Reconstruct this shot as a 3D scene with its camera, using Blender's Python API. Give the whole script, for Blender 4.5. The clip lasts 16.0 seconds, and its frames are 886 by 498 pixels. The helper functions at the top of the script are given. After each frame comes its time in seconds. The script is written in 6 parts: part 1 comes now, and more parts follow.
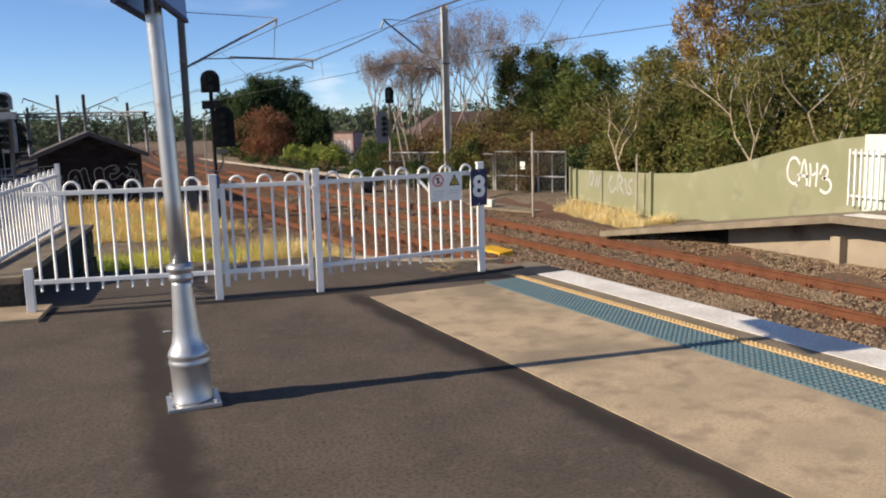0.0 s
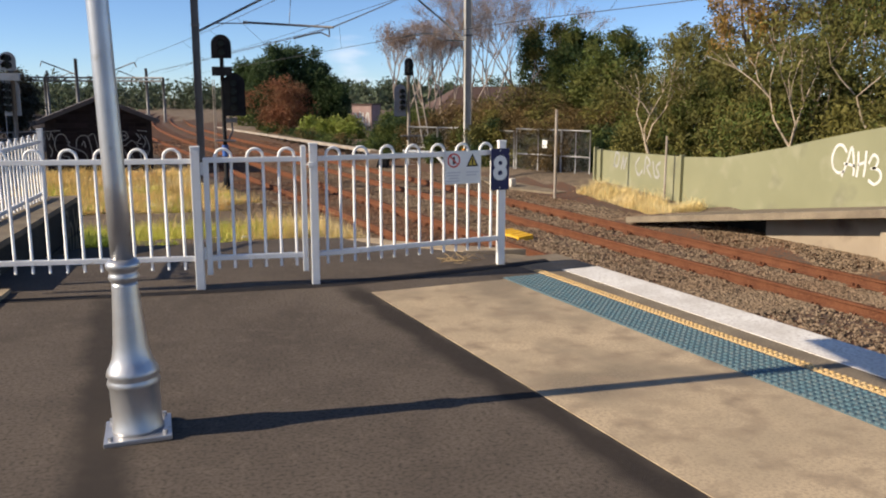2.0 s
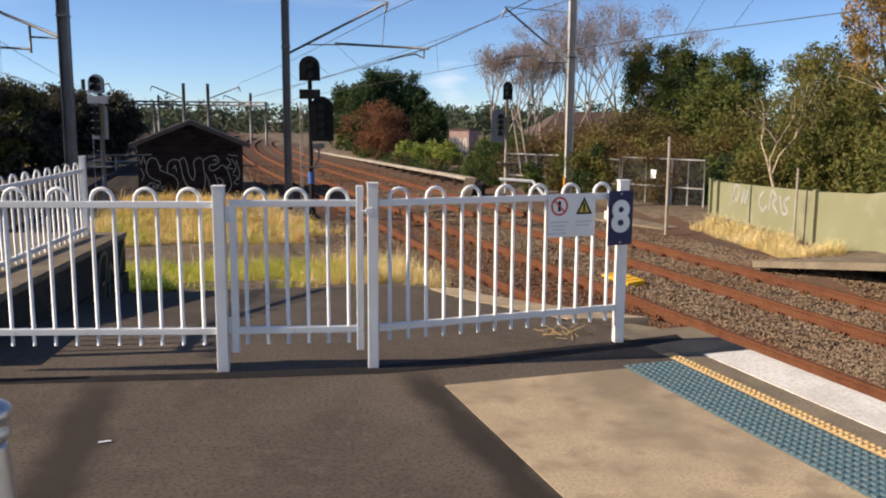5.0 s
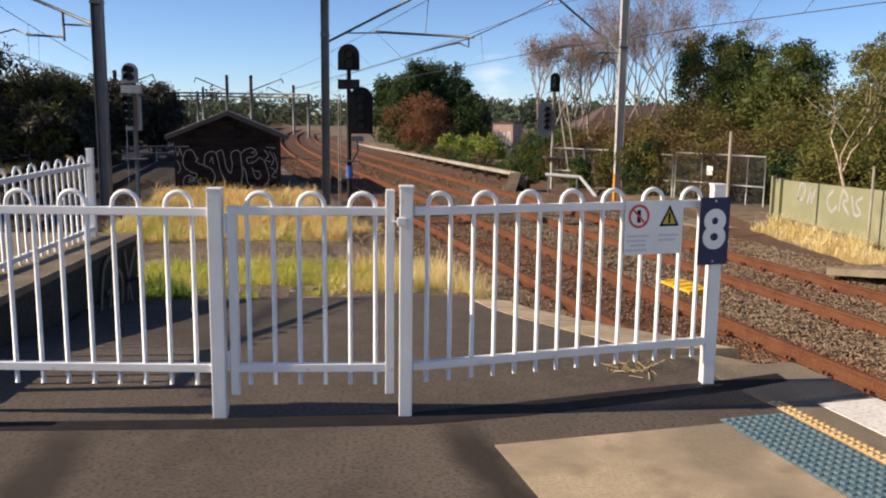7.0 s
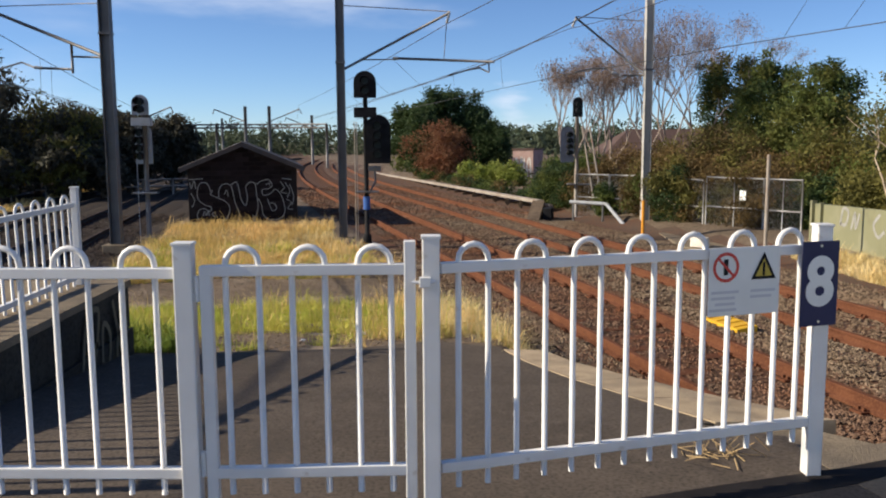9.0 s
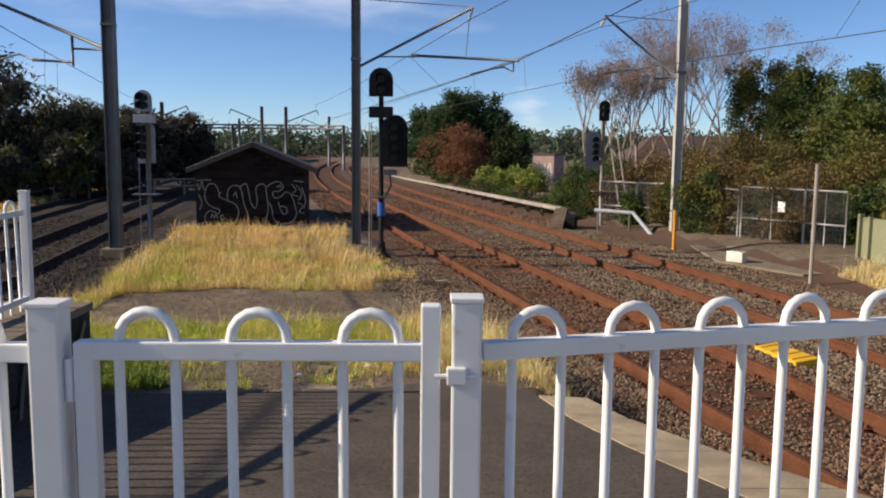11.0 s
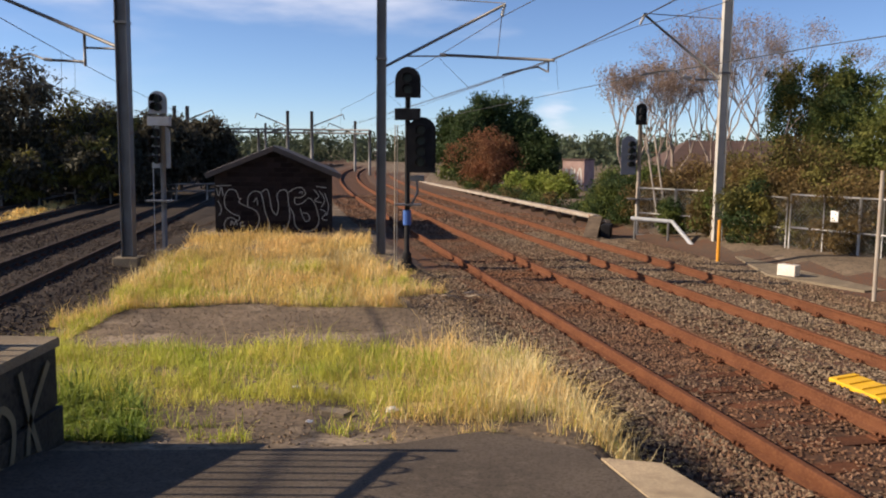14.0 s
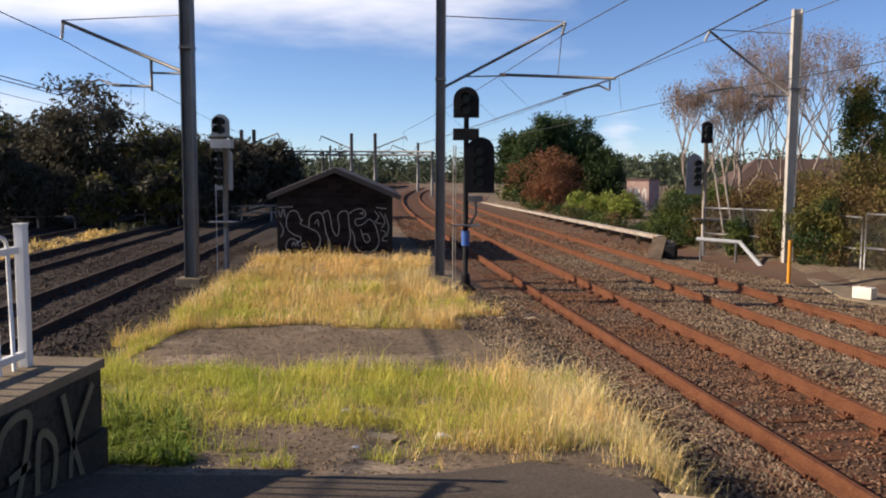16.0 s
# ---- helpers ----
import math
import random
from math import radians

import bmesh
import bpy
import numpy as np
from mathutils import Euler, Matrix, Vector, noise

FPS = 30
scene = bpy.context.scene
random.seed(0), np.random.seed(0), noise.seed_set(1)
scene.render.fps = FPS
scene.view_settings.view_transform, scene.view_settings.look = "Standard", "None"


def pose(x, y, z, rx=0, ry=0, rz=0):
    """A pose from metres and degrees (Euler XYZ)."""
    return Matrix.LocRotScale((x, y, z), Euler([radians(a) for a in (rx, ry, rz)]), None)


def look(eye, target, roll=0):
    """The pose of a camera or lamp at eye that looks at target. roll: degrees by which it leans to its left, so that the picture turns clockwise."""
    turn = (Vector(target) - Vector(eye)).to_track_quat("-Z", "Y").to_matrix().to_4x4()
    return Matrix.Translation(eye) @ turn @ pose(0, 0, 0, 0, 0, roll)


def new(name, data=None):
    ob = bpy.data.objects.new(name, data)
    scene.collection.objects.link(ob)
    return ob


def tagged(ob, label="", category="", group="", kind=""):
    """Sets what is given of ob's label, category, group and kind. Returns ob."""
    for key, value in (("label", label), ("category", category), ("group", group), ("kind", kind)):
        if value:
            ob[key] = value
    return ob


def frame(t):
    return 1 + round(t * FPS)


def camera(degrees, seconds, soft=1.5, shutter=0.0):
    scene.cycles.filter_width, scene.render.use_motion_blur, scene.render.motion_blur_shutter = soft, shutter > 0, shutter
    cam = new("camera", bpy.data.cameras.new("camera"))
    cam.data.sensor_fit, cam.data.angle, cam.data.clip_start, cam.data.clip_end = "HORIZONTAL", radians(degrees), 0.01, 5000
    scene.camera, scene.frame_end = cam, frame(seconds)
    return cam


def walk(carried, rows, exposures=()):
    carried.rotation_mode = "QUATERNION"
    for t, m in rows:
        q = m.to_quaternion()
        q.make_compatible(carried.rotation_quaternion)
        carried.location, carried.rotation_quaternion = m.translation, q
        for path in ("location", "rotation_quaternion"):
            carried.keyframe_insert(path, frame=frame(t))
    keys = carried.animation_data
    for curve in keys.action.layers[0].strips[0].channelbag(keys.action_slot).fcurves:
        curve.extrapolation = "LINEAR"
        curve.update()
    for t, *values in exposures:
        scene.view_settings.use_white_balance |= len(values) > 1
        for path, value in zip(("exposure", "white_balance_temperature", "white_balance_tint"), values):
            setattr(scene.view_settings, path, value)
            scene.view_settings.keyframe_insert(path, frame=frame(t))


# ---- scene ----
cam = camera(55.0, 16.0, soft=2.0)
PATH = [
    (0, (-0.793, -8.189, 1.605), (-0.316, -6.269, 1.31), -1.5),
    (0.5, (-0.74, -7.919, 1.617), (-0.281, -5.994, 1.328), -0.5),
    (1, (-0.676, -7.704, 1.605), (-0.192, -5.79, 1.286), -0.3),
    (1.5, (-0.575, -7.448, 1.589), (-0.141, -5.518, 1.299), -0.1),
    (2, (-0.515, -7.178, 1.573), (-0.079, -5.258, 1.222), 0.1),
    (2.5, (-0.468, -6.922, 1.578), (-0.022, -4.997, 1.271), 0.2),
    (3, (-0.378, -6.609, 1.569), (0.073, -4.697, 1.198), -0.3),
    (3.5, (-0.301, -6.284, 1.562), (0.031, -4.334, 1.265), 0.7),
    (4, (-0.24, -5.957, 1.559), (0.02, -3.996, 1.264), -0.2),
    (4.5, (-0.207, -5.651, 1.535), (0.058, -3.693, 1.22), 0.0),
    (5, (-0.135, -5.363, 1.575), (0.08, -3.397, 1.28), 0.4),
    (7.3, (-0.058, -4.138, 1.539), (0.06, -2.167, 1.219), 0.7),
    (7.5, (-0.053, -4.063, 1.534), (0.075, -2.095, 1.197), 0.6),
    (8, (-0.093, -3.782, 1.554), (0.04, -1.811, 1.24), 0.1),
    (8.5, (-0.099, -3.496, 1.535), (0.074, -1.532, 1.197), 0.6),
    (9, (-0.068, -3.271, 1.554), (0.004, -1.288, 1.305), -0.3),
    (9.5, (-0.083, -3.0, 1.547), (-0.081, -1.015, 1.302), 0.3),
    (9.7, (-0.094, -2.884, 1.561), (-0.08, -0.899, 1.321), -0.0),
    (11.8, (-0.073, -1.419, 1.524), (-0.027, 0.566, 1.281), 0.9),
    (12, (-0.065, -1.34, 1.526), (-0.028, 0.644, 1.28), 1.2),
    (12.5, (-0.019, -1.131, 1.538), (-0.055, 0.86, 1.354), 0.9),
    (13, (-0.053, -0.994, 1.543), (-0.142, 0.996, 1.37), 1.8),
    (13.5, (-0.079, -0.839, 1.532), (-0.175, 1.151, 1.348), 0.5),
    (14, (-0.159, -0.686, 1.525), (-0.184, 1.301, 1.295), 0.7),
    (14.5, (-0.101, -0.6, 1.509), (-0.211, 1.392, 1.367), 0.7),
    (15, (-0.064, -0.532, 1.497), (-0.224, 1.459, 1.393), 0.8),
    (15.5, (-0.07, -0.487, 1.494), (-0.228, 1.502, 1.348), 0.4),
    (16, (-0.069, -0.488, 1.505), (-0.243, 1.496, 1.323), 0.3),
]
walk(cam, [(t, look(eye, target, roll)) for t, eye, target, roll in PATH], [(0, 0.55, 6550, 11), (4, 0.56, 6750, 12), (8, 0.62, 6800, 13), (9, 0.45, 6490, 10), (12, 0.37, 6530, 11), (12.5, 0.37, 6420, 10), (13, 0.35, 6320, 10), (13.5, 0.41, 6680, 14), (14, 0.57, 7060, 15), (14.5, 0.54, 6740, 15), (15, 0.46, 6350, 9), (15.5, 0.51, 6560, 12), (16, 0.56, 6840, 15)])

# ---- light ----
SUN_DIR = Vector((1, 0.045, -0.53)).normalized()      # the way the light travels
SUN_EL = math.asin(-SUN_DIR.z)
SUN_AZ = math.atan2(-SUN_DIR.x, -SUN_DIR.y)             # from +Y towards +X
world = bpy.data.worlds.new("world")
scene.world = world
world.use_nodes = True
wn, wl = world.node_tree.nodes, world.node_tree.links
wn.clear()
w_out = wn.new("ShaderNodeOutputWorld")
w_bg = wn.new("ShaderNodeBackground")
w_sky = wn.new("ShaderNodeTexSky")
w_sky.sky_type, w_sky.sun_disc = "NISHITA", False
w_sky.sun_elevation, w_sky.sun_rotation = SUN_EL, SUN_AZ
w_sky.air_density, w_sky.dust_density, w_sky.ozone_density = 0.8, 0.0, 3.5
w_sky.altitude = 1200
w_co = wn.new("ShaderNodeTexCoord")
w_tint = wn.new("ShaderNodeMix")
w_tint.data_type, w_tint.blend_type = "RGBA", "MULTIPLY"
w_tint.inputs["Factor"].default_value = 1.0
w_tint.inputs["B"].default_value = (0.88, 0.98, 1.13, 1)
wl.new(w_sky.outputs["Color"], w_tint.inputs["A"])


def cloud_bank(centre, stretch, n_scale, lo, hi, behind):
    """A soft cloud round a direction of the sky, broken up by noise, over what is behind it."""
    off = wn.new("ShaderNodeVectorMath")
    off.operation = "SUBTRACT"
    off.inputs[1].default_value = centre
    wl.new(w_co.outputs["Generated"], off.inputs[0])
    sc = wn.new("ShaderNodeVectorMath")
    sc.operation = "MULTIPLY"
    sc.inputs[1].default_value = stretch
    wl.new(off.outputs["Vector"], sc.inputs[0])
    ln = wn.new("ShaderNodeVectorMath")
    ln.operation = "LENGTH"
    wl.new(sc.outputs["Vector"], ln.inputs[0])
    nz = wn.new("ShaderNodeTexNoise")
    nz.inputs["Scale"].default_value, nz.inputs["Detail"].default_value = n_scale, 6.0
    sq = wn.new("ShaderNodeVectorMath")
    sq.operation = "MULTIPLY"
    sq.inputs[1].default_value = (1.0, 1.0, 4.0)
    wl.new(w_co.outputs["Generated"], sq.inputs[0])
    wl.new(sq.outputs["Vector"], nz.inputs["Vector"])
    sub = wn.new("ShaderNodeMath")
    sub.operation = "SUBTRACT"
    wl.new(nz.outputs["Fac"], sub.inputs[0])
    half = wn.new("ShaderNodeMath")
    half.operation = "MULTIPLY"
    half.inputs[1].default_value = 0.5
    wl.new(ln.outputs["Value"], half.inputs[0])
    wl.new(half.outputs["Value"], sub.inputs[1])
    rg = wn.new("ShaderNodeMapRange")
    rg.interpolation_type = "SMOOTHSTEP"
    rg.inputs["From Min"].default_value, rg.inputs["From Max"].default_value = lo, hi
    wl.new(sub.outputs["Value"], rg.inputs["Value"])
    mx = wn.new("ShaderNodeMix")
    mx.data_type = "RGBA"
    mx.inputs["B"].default_value = (7.4, 7.9, 9.0, 1)
    wl.new(rg.outputs["Result"], mx.inputs["Factor"])
    wl.new(behind, mx.inputs["A"])
    return mx.outputs["Result"]


w_c = cloud_bank((-0.50, 0.84, 0.212), (1.2, 1.2, 12.0), 3.0, 0.0, 0.34, w_tint.outputs["Result"])
w_c = cloud_bank((-0.56, 0.82, 0.07), (3.2, 3.2, 9.0), 4.0, 0.05, 0.7, w_c)
w_c = cloud_bank((0.115, 0.99, 0.040), (26.0, 26.0, 20.0), 18.0, 0.12, 0.95, w_c)
w_c = cloud_bank((-0.62, -0.5, 0.35), (0.9, 0.9, 3.0), 2.0, 0.0, 0.4, w_c)
wl.new(w_c, w_bg.inputs["Color"])
w_bg.inputs["Strength"].default_value = 0.088
wl.new(w_bg.outputs["Background"], w_out.inputs["Surface"])

sun_data = bpy.data.lights.new("sun", "SUN")
sun_data.energy, sun_data.angle, sun_data.color = 5.0, radians(0.55), (1.0, 0.87, 0.68)
sun = new("sun", sun_data)
sun.matrix_world = Matrix.Translation((-30, 0, 25)) @ SUN_DIR.to_track_quat("-Z", "Y").to_matrix().to_4x4()


# ---- materials ----
def material(name, base, rough=0.8, metal=0.0, second=None, scale=3.0, grain=None, grain_scale=60.0,
             bump=0.0, bump_scale=80.0, per_object=0.0, per_island=0.0, stain=None, stain_scale=0.7, stain_at=0.6,
             voronoi=False, spec=0.5, stretch=(1, 1, 1), blot=None, bands=()):
    """A node material: base and second colour mixed by slow noise, fine grain over it, stains with a shape of their own, and bump."""
    m = bpy.data.materials.new(name)
    m.use_nodes = True
    n, l = m.node_tree.nodes, m.node_tree.links
    b = n["Principled BSDF"]
    b.inputs["Roughness"].default_value, b.inputs["Metallic"].default_value = rough, metal
    b.inputs["Specular IOR Level"].default_value = spec
    co = n.new("ShaderNodeTexCoord")
    mp = n.new("ShaderNodeMapping")
    mp.inputs["Scale"].default_value = stretch
    l.new(co.outputs["Object"], mp.inputs["Vector"])
    vec = mp.outputs["Vector"]

    def noise_tex(s, detail=4.0):
        t = n.new("ShaderNodeTexNoise")
        t.inputs["Scale"].default_value, t.inputs["Detail"].default_value = s, detail
        l.new(vec, t.inputs["Vector"])
        return t.outputs["Fac"]

    def mix(a, c, f):
        x = n.new("ShaderNodeMix")
        x.data_type = "RGBA"
        for v, k in ((a, "A"), (c, "B"), (f, "Factor")):
            if isinstance(v, tuple):
                x.inputs[k].default_value = (*v, 1) if len(v) == 3 else v
            elif isinstance(v, float):
                x.inputs[k].default_value = v
            else:
                l.new(v, x.inputs[k])
        return x.outputs["Result"]

    def steep(f, lo, hi):
        r = n.new("ShaderNodeMapRange")
        r.inputs["From Min"].default_value, r.inputs["From Max"].default_value = lo, hi
        l.new(f, r.inputs["Value"])
        return r.outputs["Result"]

    def math_node(op, a, c):
        x = n.new("ShaderNodeMath")
        x.operation = op
        for k, v in enumerate((a, c)):
            if isinstance(v, (int, float)):
                x.inputs[k].default_value = v
            else:
                l.new(v, x.inputs[k])
        return x.outputs[0]

    col = base
    if second:
        col = mix(col, second, steep(noise_tex(scale), 0.35, 0.65))
    if stain:
        col = mix(col, stain, steep(noise_tex(stain_scale, 6.0), stain_at, stain_at + 0.12))
    if blot:
        colour, size, at = blot
        col = mix(col, colour, steep(noise_tex(size, 8.0), at, at + 0.2))
    if bands:
        # old sealed trenches: soft worn strips along straight lines
        sep = n.new("ShaderNodeSeparateXYZ")
        l.new(vec, sep.inputs["Vector"])
        rag = math_node("MULTIPLY", math_node("SUBTRACT", noise_tex(3.0, 6.0), 0.5), 0.22)
        for nx_, ny_, c, half, colour, strength in bands:
            d = math_node("ADD", math_node("MULTIPLY", sep.outputs["X"], nx_), math_node("MULTIPLY", sep.outputs["Y"], ny_))
            d = math_node("ADD", math_node("ABSOLUTE", math_node("SUBTRACT", d, c), 0.0), rag)
            f = steep(d, half + 0.06, half - 0.06)
            f = math_node("MULTIPLY", math_node("MULTIPLY", f, strength), steep(sep.outputs["Y"], 0.1, -0.4))
            col = mix(col, colour, f)
    if grain:
        if voronoi:
            v = n.new("ShaderNodeTexVoronoi")
            v.inputs["Scale"].default_value = grain_scale
            l.new(vec, v.inputs["Vector"])
            bw = n.new("ShaderNodeRGBToBW")
            l.new(v.outputs["Color"], bw.inputs["Color"])
            col = mix(col, grain, steep(bw.outputs["Val"], 0.4, 0.8))
        else:
            col = mix(col, grain, steep(noise_tex(grain_scale, 3.0), 0.45, 0.75))
    rnd = None
    if per_object or per_island:
        src = n.new("ShaderNodeObjectInfo").outputs["Random"] if per_object else n.new("ShaderNodeNewGeometry").outputs["Random Per Island"]
        h = n.new("ShaderNodeHueSaturation")
        amount = per_object or per_island
        r = n.new("ShaderNodeMapRange")
        r.inputs["To Min"].default_value, r.inputs["To Max"].default_value = 1 - amount, 1 + amount
        l.new(src, r.inputs["Value"])
        l.new(r.outputs["Result"], h.inputs["Value"])
        if isinstance(col, tuple):
            h.inputs["Color"].default_value = (*col, 1)
        else:
            l.new(col, h.inputs["Color"])
        col = h.outputs["Color"]
    if isinstance(col, tuple):
        b.inputs["Base Color"].default_value = (*col, 1)
    else:
        l.new(col, b.inputs["Base Color"])
    if bump:
        bp = n.new("ShaderNodeBump")
        bp.inputs["Strength"].default_value, bp.inputs["Distance"].default_value = bump, 0.02
        l.new(noise_tex(bump_scale, 5.0), bp.inputs["Height"])
        l.new(bp.outputs["Normal"], b.inputs["Normal"])
    return m


def leaf_material(name, base, second, rough=0.7, per_island=0.35):
    m = material(name, base, rough, second=second, scale=0.6, per_island=per_island, spec=0.25)
    n, l = m.node_tree.nodes, m.node_tree.links
    b, out = n["Principled BSDF"], n["Material Output"]
    tr = n.new("ShaderNodeBsdfTranslucent")
    src = b.inputs["Base Color"].links[0].from_socket
    l.new(src, tr.inputs["Color"])
    mx = n.new("ShaderNodeMixShader")
    mx.inputs["Fac"].default_value = 0.3
    l.new(b.outputs["BSDF"], mx.inputs[1])
    l.new(tr.outputs["BSDF"], mx.inputs[2])
    l.new(mx.outputs["Shader"], out.inputs["Surface"])
    return m


M_ASPHALT = material("asphalt", (0.092, 0.075, 0.061), 0.95, second=(0.126, 0.102, 0.082), scale=1.4, grain=(0.050, 0.041, 0.034), grain_scale=48,
                     bump=0.4, bump_scale=200, stain=(0.142, 0.115, 0.092), stain_scale=0.55, stain_at=0.55, spec=0.12, blot=((0.135, 0.109, 0.087), 9.0, 0.52),
                     bands=((0.992, 0.125, -1.63, 0.12, (0.026, 0.022, 0.020), 0.75), (0.9787, 0.2055, 0.22, 0.11, (0.024, 0.020, 0.018), 0.85)))
# near-black for the shadow painted at the fence foot
M_FENCE_SHADE = material("fence_foot_shade", (0.014, 0.012, 0.012), 0.85, second=(0.022, 0.019, 0.018), scale=6, bump=0.2, bump_scale=90, spec=0.15)
M_CONC = material("platform_concrete", (0.49, 0.38, 0.25), 0.9, second=(0.38, 0.30, 0.20), scale=2.2, grain=(0.30, 0.235, 0.165), grain_scale=60,
                  stain=(0.23, 0.185, 0.13), stain_scale=0.9, stain_at=0.52, bump=0.2, bump_scale=140, spec=0.12, blot=((0.27, 0.205, 0.14), 5.0, 0.5))
M_COPING = material("coping_concrete", (0.27, 0.22, 0.155), 0.9, second=(0.18, 0.145, 0.105), scale=2.5, grain=(0.12, 0.10, 0.08), grain_scale=70,
                    bump=0.4, bump_scale=70, spec=0.12)
M_WHITE_LINE = material("white_line_paint", (0.8, 0.77, 0.71), 0.7, second=(0.62, 0.58, 0.52), scale=3, grain=(0.48, 0.43, 0.37), grain_scale=40)
M_TEAL = material("teal_tactile", (0.062, 0.130, 0.158), 0.8, second=(0.085, 0.150, 0.170), scale=5, grain=(0.13, 0.15, 0.15), grain_scale=45)
M_YELLOW_STRIP = material("yellow_tactile", (0.56, 0.36, 0.13), 0.8, second=(0.50, 0.36, 0.18), scale=9, grain=(0.36, 0.27, 0.17), grain_scale=50)
# weathered concrete; its near-black also paints the shade under the opposite slabs
M_DARKWALL = material("weathered_shade_wall", (0.045, 0.042, 0.037), 0.95, second=(0.07, 0.064, 0.054), scale=1.3, grain=(0.028, 0.027, 0.023), grain_scale=30,
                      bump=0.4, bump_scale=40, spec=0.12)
M_FENCE = material("white_fence_paint", (0.78, 0.77, 0.75), 0.42, second=(0.70, 0.69, 0.67), scale=4, stain=(0.55, 0.50, 0.44), stain_scale=14, stain_at=0.68)
M_GALV = material("silver_lamp_paint", (0.52, 0.52, 0.53), 0.36, 0.75, second=(0.44, 0.44, 0.45), scale=7, bump=0.06, bump_scale=30,
                  stain=(0.30, 0.27, 0.24), stain_scale=9, stain_at=0.66)
M_RUST = material("rusty_rail", (0.135, 0.054, 0.029), 0.9, second=(0.095, 0.037, 0.021), scale=3, grain=(0.17, 0.075, 0.04), grain_scale=40, bump=0.3, bump_scale=60, spec=0.12)
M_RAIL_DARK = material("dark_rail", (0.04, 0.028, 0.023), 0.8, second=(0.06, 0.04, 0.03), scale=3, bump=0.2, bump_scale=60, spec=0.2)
M_STRAW = leaf_material("pale_straw", (0.82, 0.69, 0.39), (0.74, 0.61, 0.29))
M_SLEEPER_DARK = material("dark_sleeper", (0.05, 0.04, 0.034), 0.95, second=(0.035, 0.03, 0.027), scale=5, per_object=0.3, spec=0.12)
M_SLEEPER = material("timber_sleeper", (0.15, 0.058, 0.03), 0.95, second=(0.10, 0.045, 0.028), scale=5, grain=(0.2, 0.085, 0.045), grain_scale=25,
                     per_object=0.35, bump=0.5, bump_scale=30, stretch=(0.4, 3, 3), spec=0.12)
M_BALLAST = material("ballast", (0.128, 0.083, 0.058), 0.95, second=(0.135, 0.066, 0.041), scale=0.5, grain=(0.08, 0.065, 0.055), grain_scale=22, voronoi=True,
                     bump=0.9, bump_scale=24, spec=0.12)
M_BALLAST_RUST = material("rusty_ballast", (0.125, 0.062, 0.037), 0.95, second=(0.10, 0.055, 0.036), scale=0.9, grain=(0.06, 0.038, 0.028), grain_scale=26, voronoi=True, bump=1.0, bump_scale=26, spec=0.12)
M_STONE = material("ballast_stone", (0.205, 0.157, 0.110), 0.9, second=(0.165, 0.112, 0.074), scale=0.5, per_island=0.55, spec=0.12)
# ballast copies for the shaded tracks, with the shade put into the colour
M_BALLAST_DARK = material("shaded_ballast", (0.046, 0.037, 0.031), 0.95, second=(0.058, 0.044, 0.035), scale=0.6, grain=(0.03, 0.026, 0.024), grain_scale=22, voronoi=True, bump=0.9, bump_scale=24, spec=0.12)
M_STONE_DARK = material("shaded_stone", (0.085, 0.066, 0.054), 0.95, second=(0.055, 0.042, 0.036), scale=0.5, per_island=0.5, spec=0.12)
M_STONE_RUST = material("rust_dusted_stone", (0.165, 0.083, 0.049), 0.95, second=(0.15, 0.105, 0.076), scale=0.7, per_island=0.5, spec=0.12)
M_DIRT = material("dirt", (0.215, 0.162, 0.115), 0.95, second=(0.15, 0.115, 0.083), scale=1.3, grain=(0.07, 0.055, 0.04), grain_scale=18, bump=0.8, bump_scale=26,
                  stain=(0.33, 0.26, 0.19), stain_scale=0.8, stain_at=0.54, spec=0.12, blot=((0.075, 0.06, 0.043), 5.5, 0.55))
M_DRYGRASS = leaf_material("dry_grass", (0.78, 0.56, 0.24), (0.64, 0.47, 0.16))
M_GREENGRASS = leaf_material("green_grass", (0.36, 0.42, 0.05), (0.58, 0.53, 0.11))
M_WEED = leaf_material("weed_green", (0.10, 0.17, 0.025), (0.20, 0.25, 0.04))
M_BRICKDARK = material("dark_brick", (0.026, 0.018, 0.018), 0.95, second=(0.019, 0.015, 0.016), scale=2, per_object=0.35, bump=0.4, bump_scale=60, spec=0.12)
M_MORTAR = material("dark_mortar", (0.026, 0.021, 0.02), 0.95, second=(0.034, 0.028, 0.026), scale=4, bump=0.4, bump_scale=60, spec=0.12)
M_ROOF = material("sheet_roof", (0.06, 0.052, 0.05), 0.8, 0.0, second=(0.085, 0.07, 0.065), scale=2)
M_MAST = material("mast_steel", (0.15, 0.15, 0.155), 0.55, 0.4, second=(0.11, 0.105, 0.105), scale=1.5, stain=(0.13, 0.085, 0.06), stain_scale=3, stain_at=0.66)
M_MASTPALE = material("mast_galvanised", (0.47, 0.45, 0.41), 0.65, 0.0, second=(0.36, 0.345, 0.32), scale=1.5, stain=(0.16, 0.12, 0.09), stain_scale=3, stain_at=0.64)
M_BLACK = material("signal_black", (0.009, 0.009, 0.011), 0.8, second=(0.018, 0.018, 0.02), scale=5, spec=0.2)
M_PALEGREY = material("pale_signal_paint", (0.33, 0.35, 0.39), 0.6, second=(0.28, 0.29, 0.30), scale=4)
M_LENS = material("signal_lens", (0.02, 0.03, 0.025), 0.35, spec=0.3)
M_BLUE = material("blue_band", (0.03, 0.10, 0.36), 0.5, second=(0.04, 0.13, 0.42), scale=6)
M_NAVY = material("navy_sign", (0.012, 0.014, 0.06), 0.7, second=(0.016, 0.018, 0.075), scale=4)
